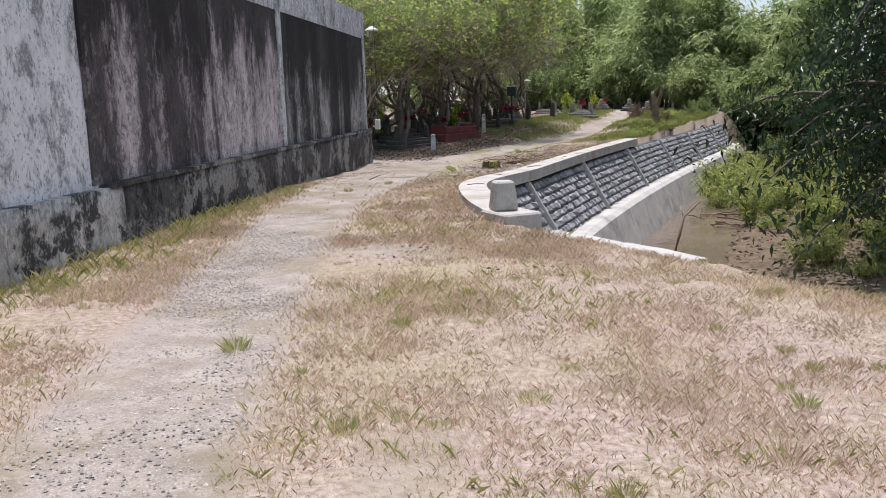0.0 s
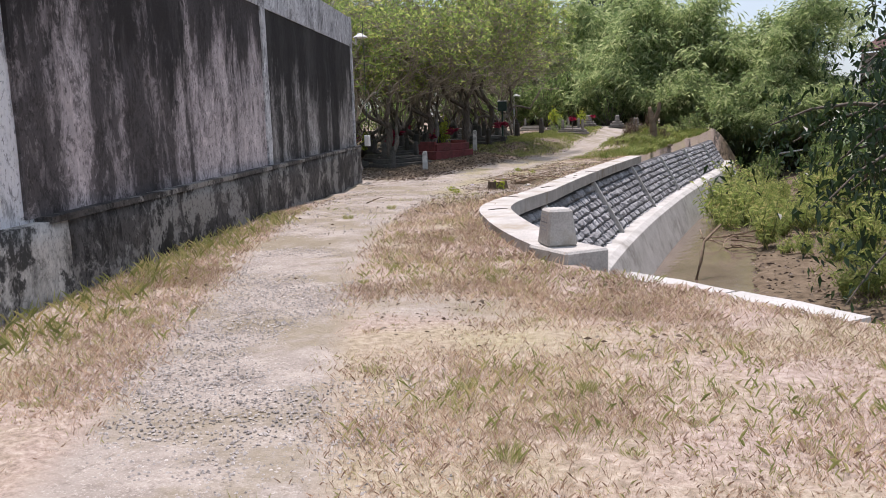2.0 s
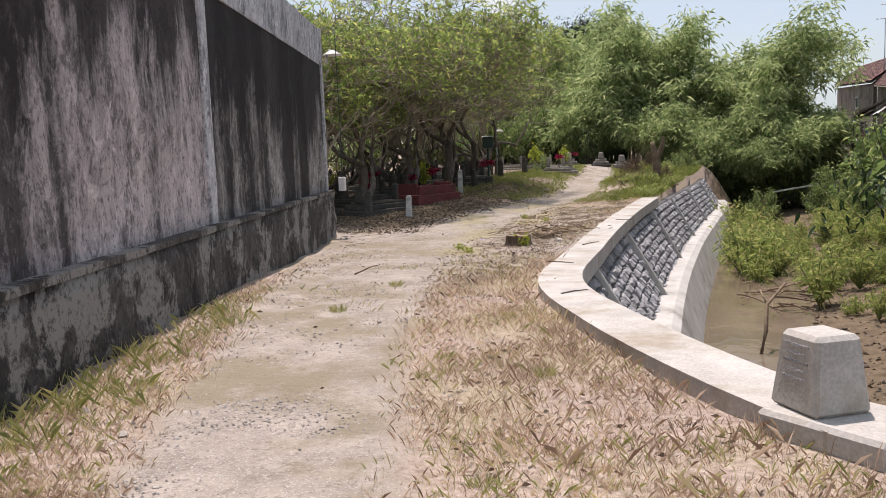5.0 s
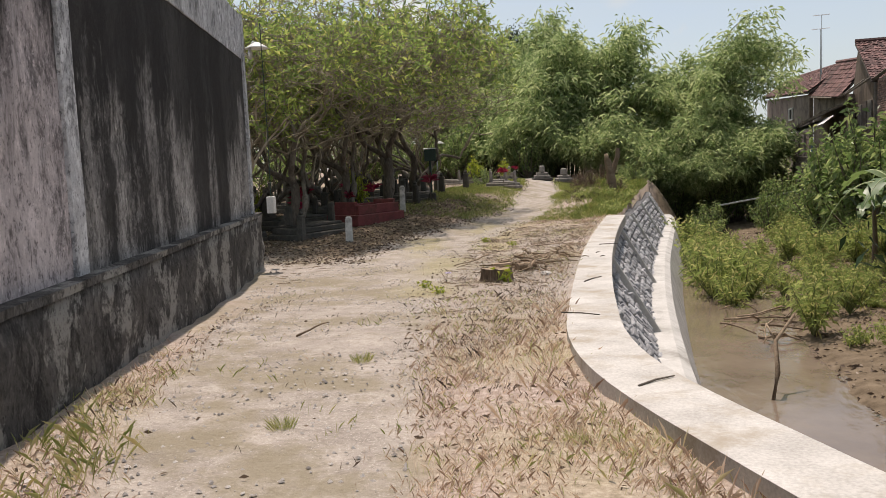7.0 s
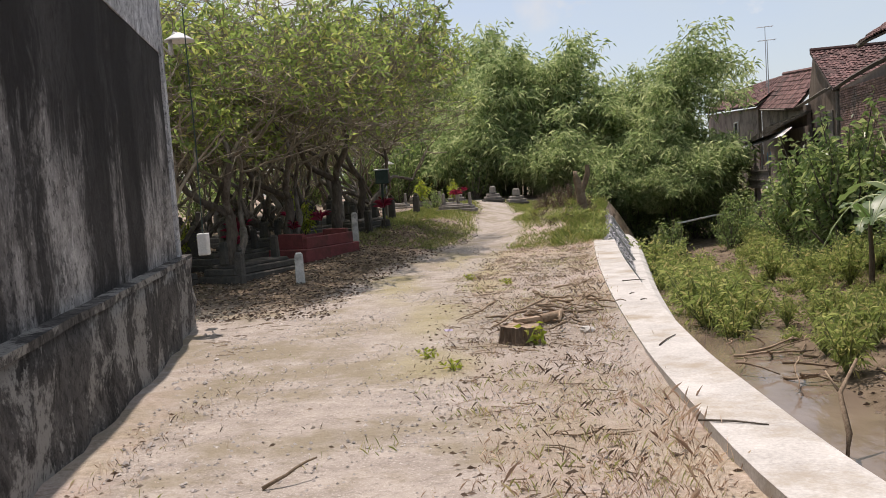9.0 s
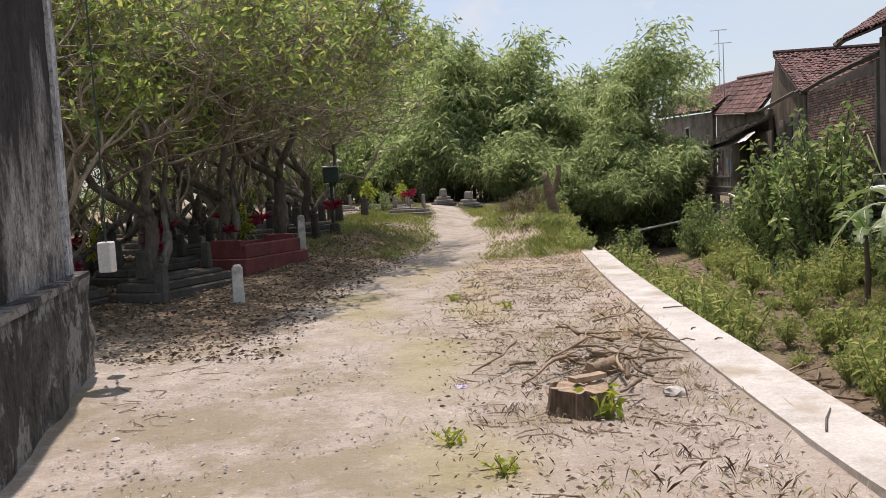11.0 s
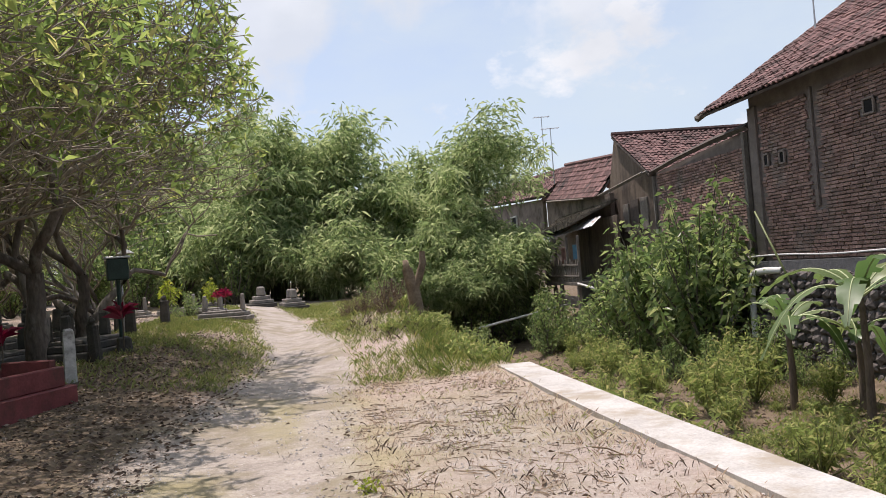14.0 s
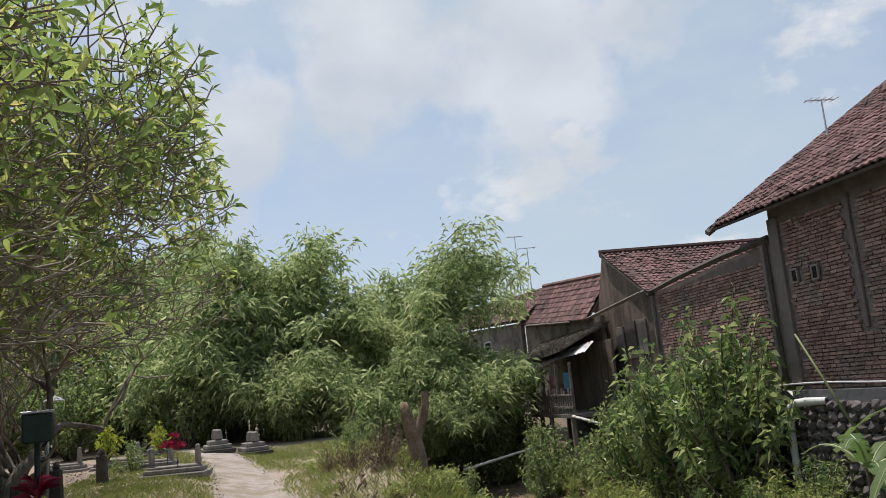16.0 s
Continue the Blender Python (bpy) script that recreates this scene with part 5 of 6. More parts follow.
for x, y, turn, ln in [(-2.5, 9.50, -0.55, 1.0), (-1.62, 8.92, -0.60, 1.1)]:
    m = Matrix.Translation((x, y, -0.33)) @ Matrix.Rotation(turn, 4, 'Z')
    if ledge_first is None:
        ledge_first = thing("bank_slab", "broken concrete edge slab sunk in the turf", "slab", "edge slabs", m)
        part("slab_body", box(1.0, 0.26, 0.22, (0, 0, 0), 0.02, 1.0, 0.012, 3, 4), CONCRETE, ledge_first)
    else:
        copy_thing(ledge_first, m)


# ---- houses ----
def tile_shape():
    """A curved clay tile: 1 wide, 1 long, its lower edge raised over the next row."""
    n = 5
    V, F = [], []
    for j, (yy, lift) in enumerate([(0.0, 0.16), (1.12, 0.012)]):
        for i in range(n):
            u = i / (n - 1)
            V.append((u * 1.04, yy, lift + 0.10 * math.sin(u * math.pi * 2) + 0.04))
    for i in range(n):
        u = i / (n - 1)
        V.append((u * 1.04, 0.0, 0.10 * math.sin(u * math.pi * 2) + 0.03))
    for i in range(n - 1):
        F.append([i, i + 1, n + i + 1, n + i])
        F.append([2 * n + i, 2 * n + i + 1, i + 1, i])
    return np.array(V), np.array(F)


TILE_V, TILE_F = tile_shape()
tile_mesh = mesh_of("tile", TILE_V, TILE_F, TILE)


def on_quad(q, u, v):
    a, b, c, d = [np.array(p, float) for p in q]
    return a * (1 - u) * (1 - v) + b * u * (1 - v) + c * u * v + d * (1 - u) * v


def tiled_roof(parent, quad, pitch_u=0.24, pitch_v=0.27, singles=0, seed=0, label="weathered red clay tiles"):
    """A roof slope over the corners (eave start, eave end, ridge end, ridge start): boards under rows of tiles."""
    rng = np.random.default_rng(seed)
    a, b, c, d = [np.array(p, float) for p in quad]
    nu, nv = max(2, int(np.linalg.norm(b - a) / pitch_u)), max(2, int(np.linalg.norm(d - a) / pitch_v))
    nrm = np.cross(b - a, d - a)
    nrm /= np.linalg.norm(nrm)
    if nrm[2] < 0:
        nrm = -nrm
    sag = lambda u, v: -0.05 * math.sin(math.pi * u) * math.sin(math.pi * min(1, v + 0.1))
    rest, made = [], 0
    for j in range(nv):
        for i in range(nu):
            u0, v0 = i / nu, j / nv
            p = on_quad(quad, u0, v0)
            ex, ey = on_quad(quad, (i + 1) / nu, v0) - p, on_quad(quad, u0, (j + 1) / nv) - p
            p = p + nrm * (0.02 + rng.normal() * 0.008) + np.array([0, 0, sag(u0, v0)])
            ey = ey + nrm * rng.normal() * 0.01
            ex = ex + nrm * rng.normal() * 0.006
            w = np.linalg.norm(ex)
            if made < singles:
                m = Matrix.Identity(4)
                m.col[0][:3], m.col[1][:3], m.col[2][:3], m.col[3][:3] = ex, ey, nrm * w, p
                part("tile", tile_mesh, None, parent, at=m)
                made += 1
            else:
                rest.append((p + TILE_V[:, :1] * ex + TILE_V[:, 1:2] * ey + TILE_V[:, 2:] * nrm * w, TILE_F))
    if rest:
        tagged(part("tiles", mesh_of("tiles", *joined(rest), TILE_REST), None, parent, label), kind="stuff")
    pts = [a, b, c, d]
    V = [p - nrm * 0.03 for p in pts] + [p - nrm * 0.10 for p in pts]
    F = [[0, 1, 2, 3], [7, 6, 5, 4], [0, 4, 5, 1], [1, 5, 6, 2], [2, 6, 7, 3], [3, 7, 4, 0]]
    part("roof_deck", mesh_of("roof_deck", V, F, DECK), None, parent)
    ridge = [on_quad(quad, u, 1.0) + nrm * 0.07 + np.array([0, 0, sag(u, 1.0)]) for u in np.linspace(0, 1, 12)]
    part("ridge_cap", mesh_of("ridge_cap", *tube(ridge, [0.10] * 12, 6), TILE_REST), None, parent)


def wall_block(parent, name, p0, p1, z0, z1, thick, material, z1b=None, label=""):
    """An upright wall from p0 to p1, its visible face on that line, thick to the right; z1b is the height at p1."""
    a, b = np.array(p0, float), np.array(p1, float)
    t = (b - a) / np.linalg.norm(b - a)
    n = np.array([t[1], -t[0]]) * thick
    z1b = z1 if z1b is None else z1b
    V = [(*a, z0), (*b, z0), (*b, z1b), (*a, z1), (*(a + n), z0), (*(b + n), z0), (*(b + n), z1b), (*(a + n), z1)]
    F = [[0, 1, 2, 3], [7, 6, 5, 4], [0, 4, 5, 1], [1, 5, 6, 2], [2, 6, 7, 3], [3, 7, 4, 0]]
    return part(name, mesh_of(name, V, F, material), None, parent, label)


brick_kinds = []
for s in range(6):
    bm = box(1, 1, 1, (0, 0, -0.5), 0.05, 1.0)
    r = random.Random(s)
    for v in bm.verts:
        v.co += Vector((r.uniform(-0.03, 0.03), r.uniform(-0.04, 0.04), r.uniform(-0.06, 0.06)))
    me = bpy.data.meshes.new("brick")
    bm.to_mesh(me)
    bm.free()
    me.materials.append(BRICK)
    brick_kinds.append(me)
brick_arrays = [(np.array([v.co[:] for v in me.vertices]), [p.vertices[:] for p in me.polygons]) for me in brick_kinds]


def bricks(parent, x, y0, y1, z0, z1, holes, single_y, seed=0):
    """Courses of uneven bricks on a face that looks towards -x; those between the y of single_y are objects."""
    r = random.Random(seed)
    V, F, o, singles = [], [], 0, 0
    z, row = z0, 0
    while z < z1 - 0.05:
        y = y0 + (0.0 if row % 2 else -0.12)
        while y < y1:
            w = 0.23 + r.uniform(-0.03, 0.03)
            cy, cz = y + w / 2, z + 0.045
            y += w + 0.016
            if cy - w / 2 < y0 or cy + w / 2 > y1 or any(h[0] - w / 2 < cy < h[1] + w / 2 and h[2] - 0.04 < cz < h[3] + 0.04 for h in holes):
                continue
            k = r.randrange(6)
            m = Matrix.Translation((x - r.uniform(0.0, 0.018), cy, cz)) @ Matrix.Rotation(r.uniform(-0.02, 0.02), 4, 'X') @ Matrix.Diagonal((0.07, w, 0.068 * r.uniform(0.8, 1.12), 1))
            if single_y[0] < cy < single_y[1] and singles < 300:
                part("brick", brick_kinds[k], None, parent, at=m)
                singles += 1
            else:
                a = np.array(m)
                V.append(brick_arrays[k][0] @ a[:3, :3].T + a[:3, 3])
                F.extend([tuple(i + o for i in f) for f in brick_arrays[k][1]])
                o += len(V[-1])
        z += 0.09
        row += 1
    me = bpy.data.meshes.new("bricks")
    me.from_pydata(np.vstack(V).tolist(), [], F)
    me.materials.append(BRICK)
    tagged(part("bricks", me, None, parent), kind="stuff")


def vent(parent, x, y, z, w, h):
    v = part("vent_frame", box(0.06, w + 0.10, 0.05, (0, 0, -0.05), 0.006), PLASTER, parent, "pale cement vent surround", at=(x - 0.03, y, z - h / 2))
    part("surround_head", box(0.06, w + 0.10, 0.05, (0, 0, 0), 0.006), PLASTER, v, at=(0, 0, h))
    part("surround_side", box(0.06, 0.05, h, (0, -w / 2 - 0.025, 0), 0.006), PLASTER, v)
    part("surround_side", box(0.06, 0.05, h, (0, w / 2 + 0.025, 0), 0.006), PLASTER, v)
    # solid dark panel painted as the shaded hole
    part("vent_shade", box(0.03, w, h, (0.012, 0, 0), 0), DARK, v)


house = thing("brick_house", "large unplastered brick house with steep clay-tile roof", "house")
wall_block(house, "wall", (3.28, 24.0), (3.28, 41.0), 0.6, 5.2, 0.22, BRICK_MORTAR, label="brown brick and mortar side wall")
wall_block(house, "end_wall", (3.28, 41.0), (13.0, 41.0), 0.6, 4.9, 0.22, BRICK_MORTAR)
wall_block(house, "end_wall", (3.28, 24.2), (13.0, 24.2), 0.6, 4.9, 0.22, BRICK_MORTAR)
gable = mesh_of("gable", [(3.3, 41.0, 4.9), (22.0, 41.0, 4.9), (12.4, 41.0, 10.6), (3.3, 40.78, 4.9), (22.0, 40.78, 4.9), (12.4, 40.78, 10.6)], [[0, 1, 2], [5, 4, 3]], BRICK_MORTAR)
part("gable", gable, None, house)
vents = [(35.62, 35.98, 3.74, 4.06), (40.08, 40.32, 3.17, 3.47), (39.29, 39.53, 3.14, 3.44)]
for a, b, c, d in vents:
    vent(house, 3.25, (a + b) / 2, (c + d) / 2, b - a - 0.06, d - c - 0.04)
part("pilaster", box(0.07, 0.13, 2.9, (0, 0, 0), 0.01), BRICK_MORTAR, house, "thin cement pilaster", at=(3.245, 38.0, 1.9))
part("corner_pier", box(0.10, 0.40, 4.1, (0, 0, 0), 0.01), BRICK_MORTAR, house, at=(3.245, 40.78, 0.75))
part("ring_beam", mesh_of("ring_beam", *tube([(3.16, y, 0.76 + 0.02 * math.sin(y * 1.3)) for y in np.arange(24, 41.6, 0.5)], [0.024] * 36, 6), PLASTIC, True), None, house, "pale pipe along the foot of the brickwork")
tiled_roof(house, [(2.55, 24.0, 4.95), (2.55, 42.6, 5.0), (12.2, 42.6, 11.15), (12.2, 24.0, 11.1)], 0.24, 0.28, 0, 1)
part("verge_board", mesh_of("verge_board", *tube([(2.5, 42.66, 4.90), (12.2, 42.66, 11.08)], [0.10, 0.10], 4), WOOD_OLD), None, house)
part("far_slope", mesh_of("far_slope", [(12.2, 24, 10.9), (12.2, 42.6, 10.95), (22, 42.6, 4.7), (22, 24, 4.7)], [[0, 1, 2, 3]], TILE_REST), None, house)
base = thing("stone_footing", "dark rubble stone footing wall under the brick house", "wall", kind="structure")
wall_block(base, "core", (3.0, 22.0), (3.0, 41.6), -2.9, 0.62, 0.5, MORTAR)
wall_block(base, "core_end", (3.0, 41.6), (3.2, 58.0), -2.9, 0.6, 0.5, MORTAR)
rs = random.Random(8)
rubble_kinds = []
for s in range(6):
    bm = bmesh.new()
    bmesh.ops.create_icosphere(bm, subdivisions=1, radius=0.62)
    rr = random.Random(50 + s)
    for v in bm.verts:
        v.co *= rr.uniform(0.78, 1.12)
    rock = bpy.data.meshes.new("stone")
    bm.to_mesh(rock)
    bm.free()
    rubble_kinds.append(rock)
for me in rubble_kinds:
    me.materials.append(ROUGHSTONE)
rubble_places = []
for row in range(13):
    y = 29.5
    while y < 41.4:
        w = rs.uniform(0.18, 0.42)
        m = Matrix.Translation((2.99, y + w / 2, -2.45 + row * 0.225 + rs.uniform(-0.03, 0.03)))
        m = m @ Matrix(((0, 0, -1, 0), (1, 0, 0, 0), (0, 1, 0, 0), (0, 0, 0, 1))) @ Matrix.Rotation(rs.uniform(-0.25, 0.25), 4, 'Z') @ Matrix.Diagonal((w * 0.95, rs.uniform(0.19, 0.27), rs.uniform(0.14, 0.26), 1))
        rubble_places.append((m, rs.randrange(6)))
        y += w

house_two = thing("low_house", "low brick house with patched clay-tile roof", "house")
wall_block(house_two, "wall", (3.45, 41.3), (3.45, 48.4), 0.4, 4.36, 0.2, BRICK_MORTAR, 3.95, "grey-brown brick side wall")
wall_block(house_two, "end_wall", (3.45, 48.4), (3.55, 54.0), 0.4, 3.95, 0.2, WOOD_BROWN, 3.6)
# flat dark box for the shade inside the doorway
part("doorway", box(0.05, 0.8, 1.3, (0, 0, 0), 0), DECK, house_two, "dark panel standing in for the shaded doorway", at=(3.44, 50.6, 1.9))
part("post", box(0.14, 0.14, 3.9, (0, 0, 0), 0.01), WOOD_OLD, house_two, at=(3.36, 41.55, 0.4))
part("post", box(0.10, 0.10, 3.3, (0, 0, 0), 0.01), WOOD_OLD, house_two, at=(3.38, 48.4, 0.6))
part("shutter", box(0.06, 0.7, 1.2, (0, 0, 0), 0.01), WOOD_OLD, house_two, "faded grey-green shutter", at=(3.43, 49.6, 2.0))
part("shutter", box(0.06, 0.6, 1.1, (0, 0, 0), 0.01), WOOD_OLD, house_two, at=(3.45, 51.6, 2.0))
tiled_roof(house_two, [(3.2, 48.3, 3.95), (12.0, 48.3, 3.95), (12.0, 52.3, 6.05), (3.4, 52.5, 6.0)], 0.22, 0.26, 0, 2)
part("eave", mesh_of("eave", *tube([(3.32, 41.2, 4.42), (3.32, 43.4, 4.36), (3.32, 46.2, 4.19), (3.32, 48.7, 3.96)], [0.10, 0.10, 0.09, 0.09], 4), DECK), None, house_two, "dark sagging timber eave")
part("gable", mesh_of("gable", [(3.45, 48.6, 3.95), (3.6, 54.0, 3.6), (3.6, 52.8, 5.9), (3.7, 48.6, 3.95), (3.85, 54.0, 3.6), (3.85, 52.8, 5.9)], [[0, 1, 2], [5, 4, 3]], WOOD_BROWN), None, house_two, "brown weathered gable")
part("awning", mesh_of("awning", *joined([tube([(3.0, 48.5, 4.02), (3.0, 54.2, 3.62)], [0.04, 0.04], 4), tube([(3.2, 48.5, 4.06), (3.2, 54.2, 3.66)], [0.06, 0.06], 4)]), WOOD_OLD), None, house_two, "bent tin flashing")

house_three = thing("far_house", "far brown house with a sagging red tile roof", "house", "far houses by the river")
wall_block(house_three, "wall", (3.3, 53.0), (3.2, 62.6), 0.2, 3.7, 0.2, PLASTER, 4.3)
tiled_roof(house_three, [(2.95, 62.6, 4.25), (2.95, 53.6, 3.6), (4.6, 54.4, 5.45), (4.6, 63.1, 6.1)], 0.26, 0.3, 0, 3)
part("back_slope", mesh_of("back_slope", [(4.6, 54.4, 5.43), (4.6, 63.1, 6.08), (9, 63, 3.4), (9, 54, 3.4)], [[0, 1, 2, 3]], TILE_REST), None, house_three)
part("fascia", mesh_of("fascia", *tube([(2.9, 61.5, 4.12), (2.9, 55.4, 3.7)], [0.05, 0.04], 4), WOOD_OLD), None, house_three, "weathered fascia strip")
house_four = thing("far_house", "far brown rendered house with one small window", "house", "far houses by the river")
wall_block(house_four, "wall", (3.0, 62.7), (2.6, 80.0), 0.0, 4.35, 0.2, PLASTER, 5.1)
tiled_roof(house_four, [(2.3, 79.0, 5.25), (2.75, 61.6, 4.42), (5.0, 62.4, 6.0), (4.6, 84.0, 6.8)], 0.3, 0.34, 0, 4)
win = part("window_frame", box(0.1, 1.5, 0.08, (0, 0, 0), 0.01), PLASTIC, house_four, "pale window frame", at=(2.82, 68.9, 3.1))
part("head", box(0.1, 1.5, 0.08, (0, 0, 0), 0.01), PLASTIC, win, at=(0, 0, 0.72))
part("jamb", box(0.1, 0.08, 0.64, (0, -0.7, 0.08), 0.01), PLASTIC, win)
part("jamb", box(0.1, 0.08, 0.64, (0, 0.7, 0.08), 0.01), PLASTIC, win)
part("pane", box(0.03, 1.32, 0.64, (0.03, 0, 0.08), 0), DARK, win)

shed = thing("stilt_shed", "ramshackle slatted shed on stilts above the river", "shed")
for x, y in [(1.35, 51.9), (1.35, 54.4), (1.6, 56.4), (2.7, 52.0), (2.7, 56.3)]:
    part("stilt", box(0.17, 0.17, 2.6, (0, 0, 0), 0.015, 0.9), PLASTER, shed, "grey concrete stilt" if x < 1.4 else "", at=(x, y, -2.5))
part("floor", box(1.9, 5.4, 0.14, (0, 0, 0), 0.01), WOOD_OLD, shed, at=(2.2, 54.1, 0.0))
for k in range(20):
    part("slat", box(0.03, 0.16, 0.85 + 0.12 * math.sin(k * 2.1), (0, 0, 0), 0.004), WOOD_OLD, shed, at=(1.28, 51.6 + k * 0.26, 0.12))
for z in (0.35, 0.8):
    part("rail", box(0.05, 5.3, 0.07, (0, 0, 0), 0.006), WOOD_OLD, shed, at=(1.25, 54.1, z))
for y in (51.6, 53.2, 54.9, 56.6):
    part("post", box(0.09, 0.09, 1.9, (0, 0, 0), 0.008), WOOD_OLD, shed, at=(1.33, y, 0.1))
part("back_wall", box(0.08, 5.4, 2.6, (0, 0, 0), 0.006), WOOD_BROWN, shed, "brown boarded back wall", at=(3.0, 54.1, 0.1))
part("blue_cloth", box(0.03, 0.75, 0.6, (0, 0, 0), 0.01), mat("blue_cloth", (0.05, 0.14, 0.22), (0.10, 0.24, 0.34), 5, 0.9, 0.2), shed, "faded blue cloth", at=(1.5, 52.5, 1.05))
part("pink_cloth", box(0.03, 0.8, 0.7, (0, 0, 0), 0.01), mat("pink_cloth", (0.30, 0.14, 0.14), (0.45, 0.26, 0.24), 5, 0.9, 0.2), shed, "faded pink cloth", at=(1.5, 54.2, 0.9))
THATCH = mat("mossy_shingles", (0.05, 0.042, 0.034), (0.15, 0.13, 0.10), 4, 0.95, 0.8, 25, 0.03)
tr = random.Random(2)
thatch_quad = [(1.45, 59.2, 2.15), (1.15, 52.0, 2.45), (3.3, 52.3, 3.35), (3.3, 60.5, 3.2)]
pieces = []
for j in range(9):
    for i in range(26):
        p = on_quad(thatch_quad, i / 26, j / 9)
        q = on_quad(thatch_quad, (i + 1.1) / 26, j / 9)
        r2 = on_quad(thatch_quad, i / 26, (j + 1.3) / 9)
        s2 = q + (r2 - p)
        up = np.array([0, 0, 1])
        l = 0.06 + tr.random() * 0.05
        d = np.array([0, 0, -0.03])
        V = np.array([p + up * l, q + up * l, s2 + up * 0.02, r2 + up * 0.02, p + d, q + d, s2 + d, r2 + d]) + np.array([tr.uniform(-0.03, 0.03), 0, 0])
        pieces.append((V, np.array([[0, 1, 2, 3], [7, 6, 5, 4], [0, 4, 5, 1], [1, 5, 6, 2], [2, 6, 7, 3], [3, 7, 4, 0]])))
tagged(part("shingles", mesh_of("shingles", *joined(pieces), THATCH), None, shed, "mossy brown shingles"), kind="stuff")
tin_quad = [(1.0, 57.6, 1.88), (1.75, 51.0, 2.28), (2.3, 51.4, 2.66), (1.6, 58.0, 2.25)]
nu = 40
V = [on_quad(tin_quad, i / nu, v) + np.array([0, 0, 0.02 * (1 if i % 2 else -1) + 0.03]) for v in (0, 0.5, 1) for i in range(nu + 1)]
F = [[j * (nu + 1) + i, j * (nu + 1) + i + 1, (j + 1) * (nu + 1) + i + 1, (j + 1) * (nu + 1) + i] for j in range(2) for i in range(nu)]
part("tin_sheet", mesh_of("tin_sheet", V, F, TIN), None, shed, "bent pale corrugated tin sheet")


def antenna(x, y, z0, z1, group="roof antennas"):
    a = thing("antenna", "thin aluminium television antenna on a roof mast", "antenna", group, (x, y, z0))
    part("mast", mesh_of("mast", *tube([(0, 0, 0), (0, 0, z1 - z0)], [0.03, 0.02], 6), METAL_GREY), None, a)
    boom = part("boom", mesh_of("boom", *tube([(-0.5, 0, 0), (0.5, 0.1, 0.06)], [0.018, 0.018], 4), METAL_GREY), None, a, at=(0, 0, z1 - z0 - 0.02))
    for k in range(5):
        part("rod", mesh_of("rod", *tube([(-0.4 + k * 0.2, -0.22, 0.02), (-0.4 + k * 0.2, 0.22, 0.02)], [0.012, 0.012], 4), METAL_GREY), None, boom)


antenna(6.0, 41.8, 6.7, 8.25)
antenna(3.4, 61.5, 5.0, 7.9)
antenna(4.2, 66.0, 5.6, 9.3)

pipe = thing("drain_pipe", "bent grey-white plastic drain pipe against the footing", "pipe")
part("upright", mesh_of("upright", *tube([(2.62, 40.5, -2.6), (2.62, 40.45, -1.0), (2.62, 40.4, 0.25)], [0.085] * 3, 8), PLASTIC, True), None, pipe)
part("elbow", mesh_of("elbow", *tube([(2.62, 40.4, 0.20), (2.64, 40.2, 0.34), (2.75, 39.9, 0.38), (2.95, 39.4, 0.38)], [0.10, 0.10, 0.095, 0.085], 8), PLASTIC, True), None, pipe)
post = thing("pipe_post", "grey pipe post standing on the bank", "post", at=(2.3, 41.1, -2.6))
part("shaft", mesh_of("shaft", *tube([(0, 0, 0), (0.02, 0, 2.5)], [0.06, 0.055], 8), METAL_GREY, True), None, post)
for p0, p1, r, lab in [((-2.8, 52.0, -1.35), (1.2, 53.0, -0.75), 0.05, "long pale bamboo pole reaching over the stream"), ((1.1, 51.2, 0.1), (0.9, 47.8, -0.1), 0.05, "bamboo pole leaning out of the shed"), ((2.2, 37.2, -0.6), (1.9, 38.6, 1.9), 0.03, "thin bamboo stick leaning by the wall")]:
    pole = thing("bamboo_pole", lab, "pole", "bamboo poles")
    part("cane", mesh_of("cane", *tube([p0, tuple((np.array(p0) + p1) / 2), p1], [r, r * 0.9, r * 0.75], 6), BAMBOO_CULM if r < 0.04 else WHITE_PAINT, True), None, pole)

# ---- graveyard ----
def grave(name, label, x, y, turn, ln, wd, ht, material, group="graves", stones=True, headmat=None):
    g = thing(name, label, "grave", group, stand(x, y, turn, 1, -0.04))
    part("base_course", box(wd + 0.14, ln + 0.14, ht * 0.45, (0, 0, 0), 0.02, 0.99), material, g)
    part("upper_course", box(wd, ln, ht * 0.4, (0, 0, ht * 0.45), 0.02, 0.97), material, g)
    part("rim", box(wd * 0.8, ln * 0.86, ht * 0.2, (0, 0, ht * 0.85), 0.015, 0.95), material, g)
    if stones:
        for k in (-1, 1):
            part("headstone", box(0.20, 0.10, 0.42, (0, k * ln * 0.40, ht), 0.03, 0.78), headmat or material, g)
    return g


red = thing("red_grave", "low oxide-red painted grave kerb in two steps", "grave", "graves", stand(-12.25, 28.3, -0.32, 1, -0.03))
part("plinth", box(0.95, 1.85, 0.26, (0, 0, 0), 0.015), TOMB_RED, red)
for k in (-1, 1):
    part("side_panel", box(0.10, 1.6, 0.22, (k * 0.36, 0, 0.26), 0.012), TOMB_RED, red)
    part("end_panel", box(0.62, 0.10, 0.30, (0, k * 0.75, 0.26), 0.012), TOMB_RED, red)
part("soil", box(0.60, 1.4, 0.08, (0, 0, 0.26), 0.02), GROUND, red, "dry soil filling")

